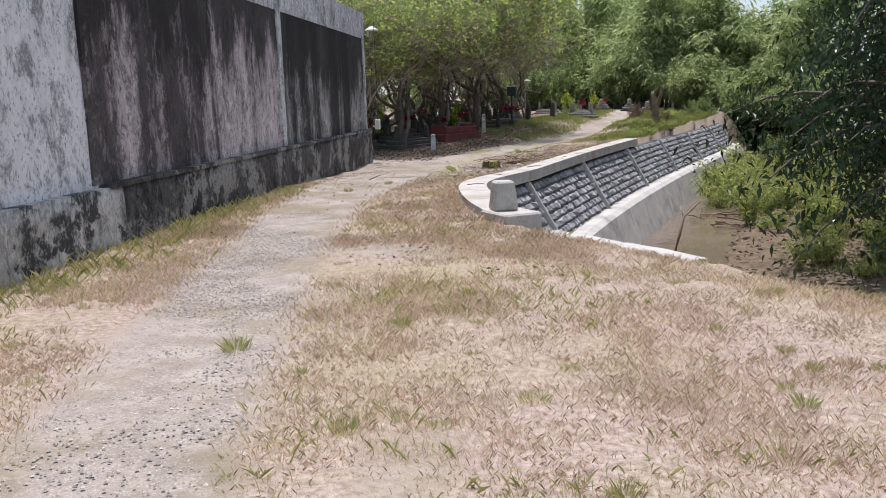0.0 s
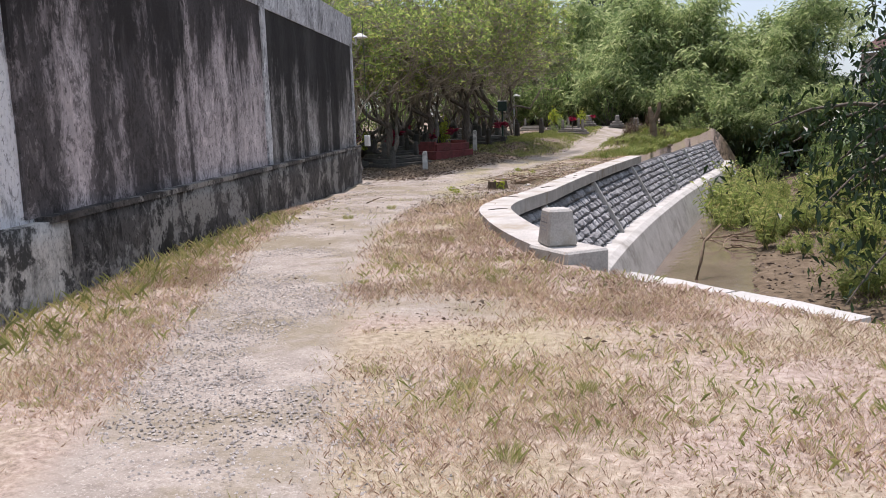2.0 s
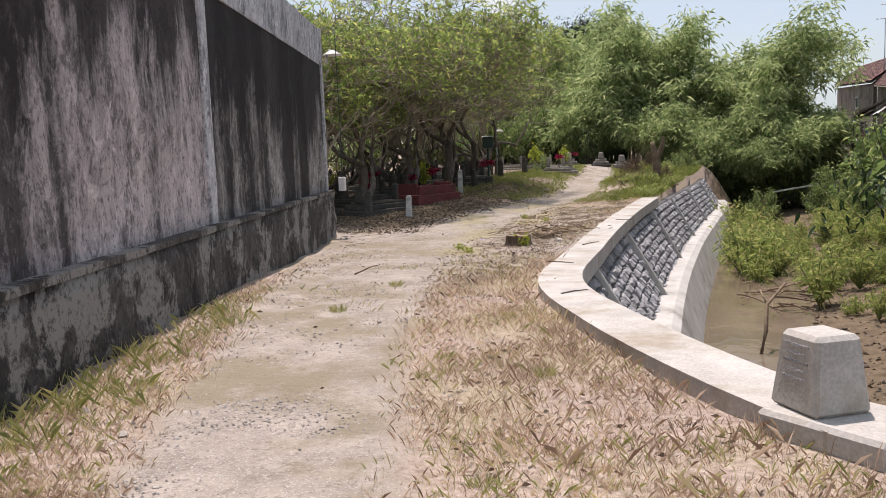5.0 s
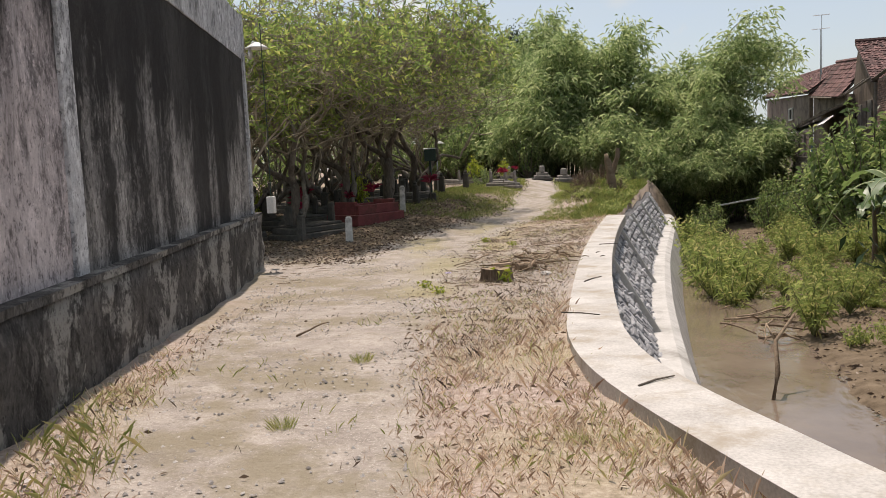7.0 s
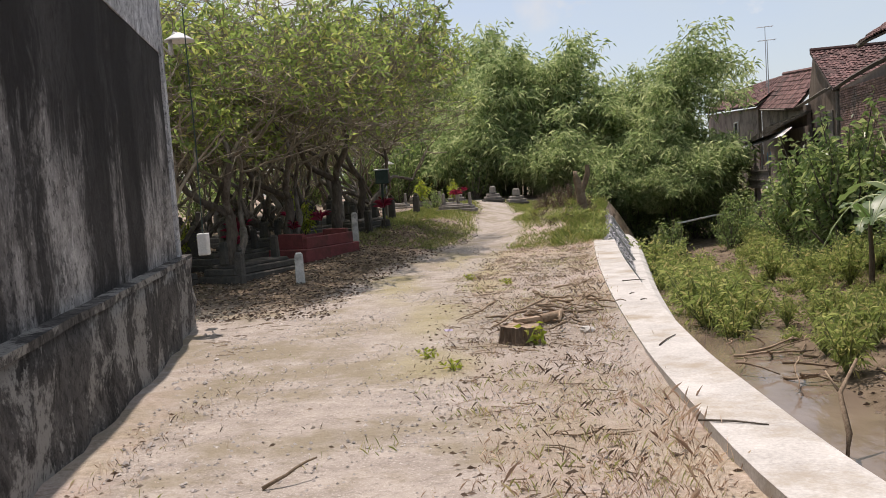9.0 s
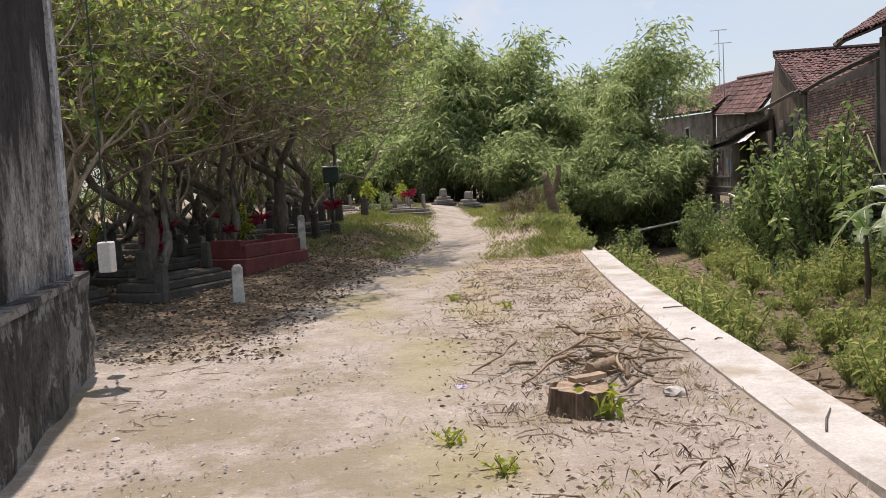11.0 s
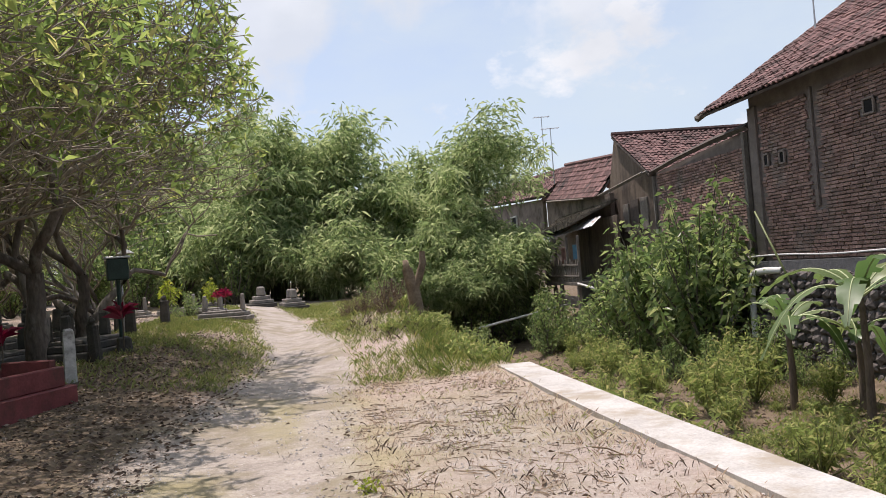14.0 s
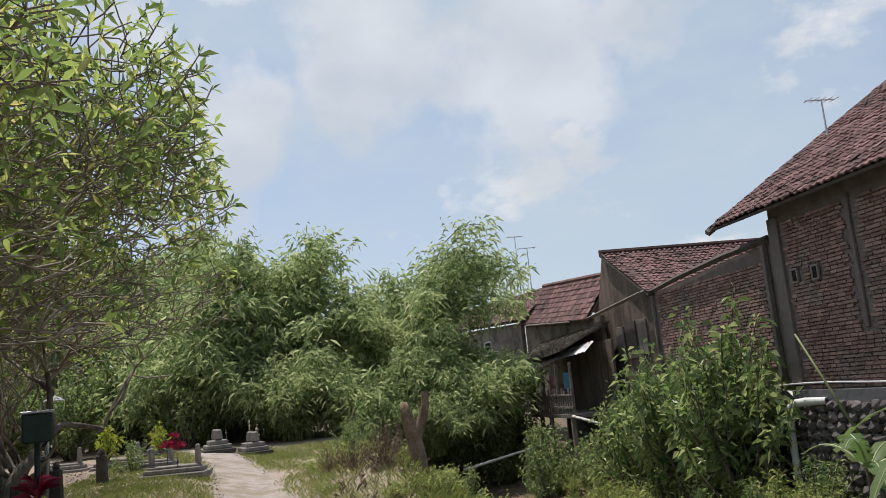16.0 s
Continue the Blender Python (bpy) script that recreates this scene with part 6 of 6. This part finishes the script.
first_grave = None
gr = random.Random(12)
rowspots = [(-12.7, 26.0, -0.3, 0.30), (-14.0, 24.6, -0.3, 0.34), (-13.8, 27.6, -0.4, 0.35), (-14.2, 29.9, -0.4, 0.4), (-13.6, 32.4, -0.2, 0.4),
            (-15.6, 25.6, -0.3, 0.4), (-15.8, 28.8, -0.3, 0.4), (-15.4, 31.8, -0.3, 0.35), (-12.6, 33.6, -0.2, 0.3), (-14.4, 35.2, -0.2, 0.4), (-16.2, 34.8, -0.2, 0.4), (-17.6, 27.4, -0.3, 0.4), (-17.8, 31.0, -0.3, 0.4),
            (-14.2, 38.4, -0.1, 0.35), (-16.6, 38.2, -0.1, 0.4), (-15.5, 42.6, 0, 0.35), (-18, 44, 0, 0.4), (-18.4, 36.4, 0, 0.4), (-18.2, 40.2, 0, 0.35)]
for x, y, turn, ht in rowspots:
    m = stand(x, y, turn + gr.uniform(-0.08, 0.08), 1, -0.04)
    if first_grave is None:
        first_grave = grave("grave", "grey cement grave with small headstones, darkened for the tree shade", x, y, turn, 1.75, 0.72, ht, TOMB_SHADED)
    else:
        copy_thing(first_grave, m)
for x, y, turn in [(-11.3, 41.4, 1.35), (-13.3, 46.6, 1.4), (-14.9, 47.2, 1.4), (-12.2, 44.4, 1.3)]:
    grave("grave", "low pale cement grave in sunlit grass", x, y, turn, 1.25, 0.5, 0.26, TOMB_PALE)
for x, y, turn in [(-11.0, 50.2, 0.2), (-9.9, 49.8, 0.25), (-12.9, 51.5, 0.1)]:
    s = thing("stepped_grave", "stepped grey stone grave with carved end stones", "grave", "stepped graves", stand(x, y, turn, 1, -0.04))
    for k, (w, l, h, z) in enumerate([(0.95, 1.3, 0.14, 0.0), (0.75, 1.05, 0.13, 0.14), (0.55, 0.85, 0.13, 0.27)]):
        part("step", box(w, l, h, (0, 0, z), 0.02), TOMB_PALE if k else TOMB_SHADED, s)
    for k in (-1, 1):
        part("end_stone", box(0.28, 0.14, 0.34, (0, k * 0.30, 0.40), 0.05, 0.75), TOMB_PALE, s)
stone0 = None
for n in range(34):
    x, y = gr.uniform(-19, -12.2), gr.uniform(23, 42)
    m = stand(x, y, gr.uniform(-0.6, 0.3), gr.uniform(0.8, 1.3), -0.05) @ Matrix.Rotation(gr.uniform(-0.12, 0.12), 4, 'X')
    if stone0 is None:
        stone0 = thing("headstone", "small weathered headstone, its grey darkened for the tree shade", "headstone", "lone headstones", m)
        bm = box(0.20, 0.11, 0.55, (0, 0, 0), 0.03, 0.85)
        part("stone_body", bm, TOMB_SHADED, stone0)
        part("stone_cap", box(0.13, 0.09, 0.10, (0, 0, 0.55), 0.03, 0.5), TOMB_SHADED, stone0)
    else:
        copy_thing(stone0, m)
for x, y, h in [(-11.35, 24.75, 0.52), (-12.0, 30.5, 0.72)]:
    wp = thing("white_post", "short white-painted concrete post with flaking paint", "post", "white posts", stand(x, y, 0.4, 1, -0.05))
    part("shaft", box(0.145, 0.145, h, (0, 0, 0), 0.02, 0.9, 0.012, 2, 3), WHITE_PAINT, wp)
    part("post_cap", box(0.13, 0.13, 0.04, (0, 0, h), 0.02, 0.7), WHITE_PAINT, wp)

kiosk = thing("alms_box", "dark green metal box on a slim post", "box", at=stand(-12.1, 33.8, 0.3, 1, -0.05))
part("pole", mesh_of("pole", *tube([(0, 0, 0), (0, 0, 1.25)], [0.04, 0.035], 8), METAL_DARK, True), None, kiosk)
part("box_body", box(0.34, 0.30, 0.36, (0, 0, 1.22), 0.015), METAL_DARK, kiosk)
part("box_lid", box(0.40, 0.36, 0.035, (0, 0, 1.58), 0.01), METAL_GREY, kiosk, "pale tin lid")
bed = thing("concrete_foot", "grey concrete stub at the foot of the post", "block", at=stand(-12.0, 33.5, 0.3, 1, -0.05))
part("stub", box(0.26, 0.26, 0.30, (0, 0, 0), 0.03, 0.8), TOMB_SHADED, bed)


def lamp(x, y, z, base_z, label):
    l = thing("yard_lamp", label, "lamp", "lamps", (x, y, 0))
    part("pole", mesh_of("pole", *tube([(0, 0, base_z), (0, 0, z)], [0.03, 0.025], 6), METAL_GREY, True), None, l)
    n = 12
    V, F = [], []
    for r, zz in [(0.03, 0.10), (0.06, 0.085), (0.17, 0.02), (0.185, 0.0), (0.17, 0.005), (0.05, 0.06)]:
        V += [(r * math.cos(a * 6.2832 / n), r * math.sin(a * 6.2832 / n), zz) for a in range(n)]
    for j in range(5):
        F += [[j * n + a, j * n + (a + 1) % n, (j + 1) * n + (a + 1) % n, (j + 1) * n + a] for a in range(n)]
    part("shade", mesh_of("shade", V, F, PLASTIC, True), None, l, "pale enamel shade", at=(0.12, 0, z - 0.02))
    part("arm", mesh_of("arm", *tube([(0, 0, z), (0.06, 0, z + 0.09), (0.12, 0, z + 0.07)], [0.015] * 3, 6), METAL_GREY), None, l)
    return l


def wall_lamp():
    l = lamp(-11.45, 21.15, 3.12, 2.95, "pale shaded lamp on an arm at the wall's end")
    part("bracket", mesh_of("bracket", *tube([(0.0, 0, 2.95), (0.02, -0.2, 3.0), (0.12, -0.5, 3.0)], [0.014] * 3, 6), METAL_GREY), None, l)


wall_lamp()
lamp(-13.0, 38.0, 1.95, -0.1, "pale shaded yard lamp among the graves")

conduit = thing("junction_box", "small white electrical box on the wall's end", "box", at=(-11.15, 20.95, 0.55))
part("box_body", box(0.12, 0.10, 0.26, (0, 0, 0), 0.01), PLASTIC, conduit)
part("cable_pipe", mesh_of("cable_pipe", *tube([(0, 0, 0.24), (0.0, 0.02, 1.2), (-0.02, 0.02, 2.9)], [0.007] * 3, 6), METAL_DARK), None, conduit)


# ---- cut wood on the yard ----
def gnarled(points, radii, sides=6):
    return tube(points, radii, sides)


def dead_stick(rng, ln, r):
    n = 6
    p = np.zeros((n, 3))
    d = np.array([1.0, 0, 0])
    for i in range(1, n):
        d = d + rng.normal(size=3) * np.array([0.05, 0.22, 0.10])
        d /= np.linalg.norm(d)
        p[i] = p[i - 1] + d * ln / (n - 1)
    p[:, 2] -= p[:, 2].min()
    pieces = [tube(p, np.linspace(r, r * 0.45, n), 6)]
    if ln > 0.5:
        k = rng.integers(2, 5)
        e = p[k] + np.array([0.18, rng.choice([-1, 1]) * 0.16, 0.03]) * ln * 0.7
        pieces.append(tube([p[k], (p[k] + e) / 2 + [0, 0, 0.02], e], [r * 0.55, r * 0.45, r * 0.25], 6))
    return joined(pieces)


srng = np.random.default_rng(40)
for n in range(70):
    near = n < 52
    x, y = (srng.normal(-7.02, 0.32), srng.normal(20.5, 0.55)) if near else (srng.uniform(-8.3, -6.5), srng.uniform(15.0, 29.0))
    if x > -6.62:
        x = -6.62 - abs(srng.normal()) * 0.3
    ln = 0.16 + 0.85 * srng.random() ** 1.7 if near else srng.uniform(0.2, 0.6)
    r = srng.uniform(0.006, 0.019) * (1.0 if near else 0.6)
    layer = srng.uniform(0.0, 0.10) if near else 0.0
    st = thing("branch", "dry cut branch lying on the bare earth" if not near else "grey-brown dry branch in a heap of cuttings", "branch", "cut branches",
               Matrix.Translation((x, y, height(x, y) + r * 0.7 + layer)) @ Matrix.Rotation(srng.uniform(-1.6, 1.6) + (0 if srng.random() < 0.6 else 3.1), 4, 'Z') @ Matrix.Rotation(srng.normal() * 0.06, 4, 'Y'))
    part("wood", mesh_of("wood", *dead_stick(srng, ln, r), BRANCH, True), None, st)
log = thing("short_log", "short sawn log with pale cut ends", "log", at=Matrix.Translation((-7.08, 20.2, height(-7.08, 20.2) + 0.06)) @ Matrix.Rotation(0.9, 4, 'Z'))
part("bark", mesh_of("bark", *tube([(-0.16, 0, 0), (0, 0.01, 0), (0.16, 0, 0)], [0.05, 0.047, 0.051], 10, False), BRANCH, True), None, log)
for k in (-1, 1):
    me = bmesh.new()
    bmesh.ops.create_circle(me, cap_ends=True, radius=0.049, segments=12)
    part("cut_end", me, WOOD_CUT, log, "pale sawn end", at=Matrix.Translation((k * 0.161, 0, 0)) @ Matrix.Rotation(math.pi / 2, 4, 'Y'))


STUMP_BARK = mat("stump_bark", (0.075, 0.052, 0.038), (0.24, 0.18, 0.13), 5, 0.92, 0.8, 30, 0.02, stretch=(1, 1, 0.3))


def sawn_stump(x, y, r, h):
    s = thing("tree_stump", "low sawn tree stump with ridged bark and green shoots", "stump", at=stand(x, y, 0.3, 1, -0.05))
    n = 48
    V, F = [], []
    sr = random.Random(4)
    ridges = [1 + 0.09 * sr.uniform(-1, 1) + 0.07 * math.sin(k * 0.39) for k in range(n)]
    for zz, f in [(0, 1.22), (0.1, 1.06), (0.2, 1.0), (h, 0.97)]:
        V += [(r * f * ridges[k] * math.cos(k * 6.2832 / n), r * f * ridges[k] * math.sin(k * 6.2832 / n), zz + (0.018 * math.sin(k * 0.6) + 0.008 * sr.uniform(-1, 1) if zz == h else 0)) for k in range(n)]
    for j in range(3):
        F += [[j * n + k, j * n + (k + 1) % n, (j + 1) * n + (k + 1) % n, (j + 1) * n + k] for k in range(n)]
    part("bark", mesh_of("bark", V, F, STUMP_BARK, False), None, s)
    top = V[3 * n:] + [(0, 0, h + 0.01)]
    part("cut_top", mesh_of("cut_top", top, [[k, (k + 1) % n, n] for k in range(n)], WOOD_CUT), None, s, "pale uneven sawn top")
    part("loose_slab", box(0.24, 0.07, 0.03, (0, 0, 0), 0.01, 1, 0.016, 2, 3), WOOD_CUT, s, at=Matrix.Translation((0.06, 0.05, h + 0.035)) @ Matrix.Rotation(0.3, 4, 'Z'))
    shoots = shrub(61, 0.22, 0.10, 7, 7, 0.10, 0.4, YELLOW_LEAF)
    part("sprout", shoots[1], None, s, "yellow-green shoots", at=(0.05, -r * 1.05, 0.05))


sawn_stump(-7.29, 19.26, 0.185, 0.19)
for x, y in [(-8.05, 18.6), (-7.75, 18.1), (-7.85, 23.6), (-8.5, 24.4)]:
    w = clump("seedling", "small yellow-green seedling in bare earth", "plant", "seedlings", shrub(70, 0.2, 0.16, 8, 8, 0.07, 0.4, YELLOW_LEAF), stand(x, y, x, 0.65), ("stem", "leafage"))

dead = thing("dead_stump", "forked dead tree stump standing on the mound", "stump", at=stand(-6.9, 36.4, 0.0, 1.2, -0.1))
part("bole", mesh_of("bole", *tube([(0, 0, 0), (0.03, 0, 0.3), (0.0, 0.02, 0.55), (-0.08, 0.02, 0.9)], [0.17, 0.12, 0.11, 0.085], 8, False), BRANCH, True), None, dead)
part("limb", mesh_of("limb", *tube([(0.0, 0.0, 0.5), (0.12, 0, 0.75), (0.2, 0.02, 0.98), (0.2, 0.0, 1.18)], [0.08, 0.07, 0.06, 0.05], 8, False), BRANCH, True), None, dead)
part("limb", mesh_of("limb", *tube([(-0.08, 0.02, 0.85), (-0.10, 0.02, 1.05)], [0.08, 0.05], 6), BRANCH, True), None, dead)
brush = shrub(81, 0.85, 0.42, 26, 16, 0.07, 0.3, DEAD_LEAF, BRANCH)
brush_green = shrub(82, 0.6, 0.5, 22, 26, 0.10, 0.35, WEED_LEAF, BAMBOO_CULM)
for n, (x, y, s, shape) in enumerate([(-7.5, 36.0, 1.0, 0), (-7.2, 37.4, 0.9, 0), (-7.9, 36.9, 0.8, 0), (-6.7, 37.9, 0.8, 0), (-8.2, 38.4, 0.7, 0), (-6.6, 35.4, 0.7, 1), (-7.0, 34.6, 0.7, 1), (-7.6, 34.2, 0.6, 1),
                         (-6.5, 33.2, 0.7, 1), (-6.7, 31.6, 0.75, 1), (-6.6, 30.4, 0.7, 1), (-6.9, 39.5, 1.0, 1), (-7.6, 40.2, 0.9, 1), (-8.3, 40.8, 0.8, 1), (-6.5, 36.8, 0.8, 1), (-8.4, 36.2, 0.5, 1)]):
    clump("mound_weed", "dry reddish-brown weed stalks on the mound" if shape == 0 else "yellow-green leafy weed on the mound", "weeds", "weeds of the mound", (brush, brush_green)[shape], stand(x, y, n * 1.7, s, -0.04), ("stem", "leafage"))
crng = random.Random(9)
for n in range(26):
    a, d = crng.uniform(0, 6.28), abs(crng.gauss(0, 0.6)) + 0.2
    x, y = -6.9 + math.cos(a) * d, 36.2 + math.sin(a) * d * 0.7
    ch = thing("wood_chunk", "pale split wood chunk on the mound", "wood", "split wood", Matrix.Translation((x, y, height(x, y) + 0.03)) @ Matrix.Rotation(crng.uniform(0, 3.1), 4, 'Z'))
    part("chunk", box(crng.uniform(0.15, 0.4), crng.uniform(0.06, 0.12), crng.uniform(0.05, 0.1), (0, 0, -0.03), 0.01, 0.85, 0.02, 2, n), WOOD_CUT if n % 3 else BRANCH, ch)

# driftwood and snags in the stream
for n in range(26):
    x, y = (srng.uniform(-4.2, -2.6), srng.uniform(26.6, 29.4)) if n < 16 else (srng.uniform(-2.4, 0.6), srng.uniform(23, 47))
    st = thing("driftwood", "wet brown driftwood branch lodged in the stream", "branch", "driftwood",
               Matrix.Translation((x, y, max(height(x, y), WATER_Z) + 0.03)) @ Matrix.Rotation(srng.normal() * 0.8, 4, 'Z') @ Matrix.Rotation(srng.normal() * 0.12, 4, 'Y'))
    part("wood", mesh_of("wood", *dead_stick(srng, srng.uniform(0.5, 1.6), srng.uniform(0.012, 0.035)), BRANCH, True), None, st)
snag = thing("snag", "bare crooked branch sticking out of the water", "branch", "driftwood", (-3.7, 22.4, WATER_Z - 0.1))
part("wood", mesh_of("wood", *tube([(0, 0, 0), (0.1, 0.15, 0.5), (0.12, 0.6, 0.9), (0.45, 1.0, 1.25)], [0.04, 0.038, 0.032, 0.02], 6), BRANCH, True), None, snag)
part("twig", mesh_of("twig", *tube([(0.12, 0.6, 0.9), (0.0, 0.8, 1.15)], [0.02, 0.012], 6), BRANCH, True), None, snag)

# small things on the coping
for x, y, ln, turn in [(-6.12, 22.6, 0.30, 0.2), (-6.2, 21.4, 0.10, 1.0), (-6.1, 20.9, 0.07, 0.4), (-6.05, 18.6, 0.45, 1.2), (-5.95, 16.0, 0.35, -0.3), (-5.3, 13.5, 0.3, 0.9)]:
    tw = thing("twig", "dark twig lying on the pale coping", "twig", "twigs on the coping", Matrix.Translation((x, y, float(wall_top(y)) + 0.006)) @ Matrix.Rotation(turn, 4, 'Z'))
    part("wood", mesh_of("wood", *tube([(-ln / 2, 0, 0), (0, 0.01, 0.004), (ln / 2, 0, 0)], [0.007, 0.006, 0.004], 6), BARK, True), None, tw)


def pebbles(name, label, n, area, keep, size, material, seed):
    rng = np.random.default_rng(seed)
    x, y = rng.uniform(area[0], area[1], n), rng.uniform(area[2], area[3], n)
    k = rng.random(n) < keep(x, y)
    x, y = x[k], y[k]
    z = land_z(x[None], y[None])[0][0]
    r = size * rng.uniform(0.35, 1.2, len(x))
    O = np.array([[1, 0, 0], [-1, 0, 0], [0, 1, 0], [0, -1, 0], [0, 0, 0.7], [0, 0, -0.4]])
    V = np.stack([x, y, z + r * 0.1], 1)[:, None] + O[None] * r[:, None, None] * rng.uniform(0.6, 1.3, (len(x), 6, 1))
    T = np.array([[0, 2, 4], [2, 1, 4], [1, 3, 4], [3, 0, 4], [2, 0, 5], [1, 2, 5], [3, 1, 5], [0, 3, 5]])
    F = (np.arange(len(x))[:, None, None] * 6 + T[None]).reshape(-1, 3)
    thing(name, label, "gravel", data=mesh_of(name, V.reshape(-1, 3), F, material), kind="stuff")


GRAVEL = mat("gravel", (0.30, 0.27, 0.25), (0.52, 0.475, 0.44), 9, 0.9, 0.3, 40, 0.01, vary=0.35)
pebbles("gravel", "loose grey gravel on the path", 85000, (-6.5, -1.0, 2.0, 11), lambda x, y: np.exp(-((nearest(PATH, x[None], y[None])[0][0] - 0.25) / 0.55) ** 2) * np.interp(y, [2, 4.5, 6, 8.5, 11], [0.25, 0.4, 1, 0.9, 0.25]), 0.0095, GRAVEL, 1)
pebbles("clods", "small clods and stones on the yard", 17000, (-10.5, -6.3, 9, 31), lambda x, y: (bank_side(x, y) < -0.25) * 0.7 * (x > -6.7 - 0.341 * (y - 8)), 0.014, GRAVEL, 2)

pebbles("wall_rubble", "pale stones and broken render along the foot of the wall", 2600, (-11.2, -5.6, 6, 21), lambda x, y: np.clip(1.2 - (x + 6.75 + 0.341 * (y - 8)) / 0.9, 0, 1) * (x > -6.75 - 0.341 * (y - 8)) * np.clip(0.5 + patchy(x, y, 1.4, 61.0), 0.05, 1), 0.028, GRAVEL, 3)


def crumpled(name, label, category, x, y, size, material, seed):
    r = random.Random(seed)
    bm = bmesh.new()
    bmesh.ops.create_icosphere(bm, subdivisions=2, radius=size)
    for v in bm.verts:
        v.co *= r.uniform(0.62, 1.1)
        v.co.z = v.co.z * 0.45 + size * 0.3
    ob = thing(name, label, category, at=stand(x, y, seed, 1, 0.0))
    part("scrap" if name != "loose_stone" else "stone_body", bm, material, ob)


VIOLET = mat("violet_plastic", (0.33, 0.27, 0.45), (0.55, 0.48, 0.66), 20, 0.4, 0.3)
crumpled("plastic_scrap", "crumpled pale violet plastic scrap on bare earth", "litter", -8.09, 19.88, 0.045, VIOLET, 3)
crumpled("loose_stone", "pale flat stone among cut branches", "stone", -6.7, 19.43, 0.075, COPING, 5)

# fine twigs strewn over the yard
def twig_litter(n, area, seed):
    rng = np.random.default_rng(seed)
    out = []
    for k in range(n):
        x, y = rng.uniform(area[0], area[1]), rng.uniform(area[2], area[3])
        a, ln, r = rng.random() * 6.28, rng.uniform(0.06, 0.28), rng.uniform(0.0018, 0.0045)
        d = np.array([math.cos(a), math.sin(a), 0]) * ln / 2
        s = np.array([-d[1], d[0], 0]) * rng.normal() * 0.25
        out.append((tube([-d, s, d], [r, r, r * 0.6], 4, False)[0] + [x, y, 0], tube([-d, s, d], [r, r, r * 0.6], 4, False)[1], x, y))
    X, Y = np.array([o[2] for o in out]), np.array([o[3] for o in out])
    Z, S = land_z(X[None], Y[None])
    keep = (S[0] < -0.42) & (nearest(PATH, X, Y)[0] > 0.95) & (X > -6.6 - 0.341 * (Y - 8))
    pieces = [(v + [0, 0, Z[0][i] + 0.008], f) for i, (v, f, _, _) in enumerate(out) if keep[i]]
    thing("twig_litter", "thin dry twigs strewn over the bare yard", "litter", data=mesh_of("twig_litter", *joined(pieces), BRANCH), kind="stuff")


twig_litter(1500, (-8.6, -6.4, 12, 31), 5)
twig_litter(700, (-12.5, -8.0, 19, 33), 6)

# ---- single stones and bricks, last ----
rest, made = [], 0
stone_arr = [arrays(me) for me in stones_kinds]
for s, m, k in places:
    if made < 300:
        part("stone", stones_kinds[k], None, river_wall, at=m)
        made += 1
    else:
        a = np.array(m)
        rest.append((stone_arr[k][0] @ a[:3, :3].T + a[:3, 3], stone_arr[k][1]))
tagged(part("stones", mesh_of("stones", *joined(rest), FACESTONE), None, river_wall), kind="stuff")
rest, made = [], 0
rub_arr = [arrays(me) for me in rubble_kinds]
for m, k in rubble_places:
    if made < 300 and m.translation.y < 37:
        part("stone", rubble_kinds[k], None, base, at=m)
        made += 1
    else:
        a = np.array(m)
        rest.append((rub_arr[k][0] @ a[:3, :3].T + a[:3, 3], rub_arr[k][1]))
tagged(part("stones", mesh_of("stones", *joined(rest), ROUGHSTONE), None, base), kind="stuff")
bricks(house, 3.275, 31.5, 40.55, 0.64, 4.7, vents + [(37.87, 38.13, 1.85, 5)], (35.2, 36.4))
bricks(house_two, 3.44, 41.7, 48.2, 1.2, 3.9, [], (0, 0), 3)
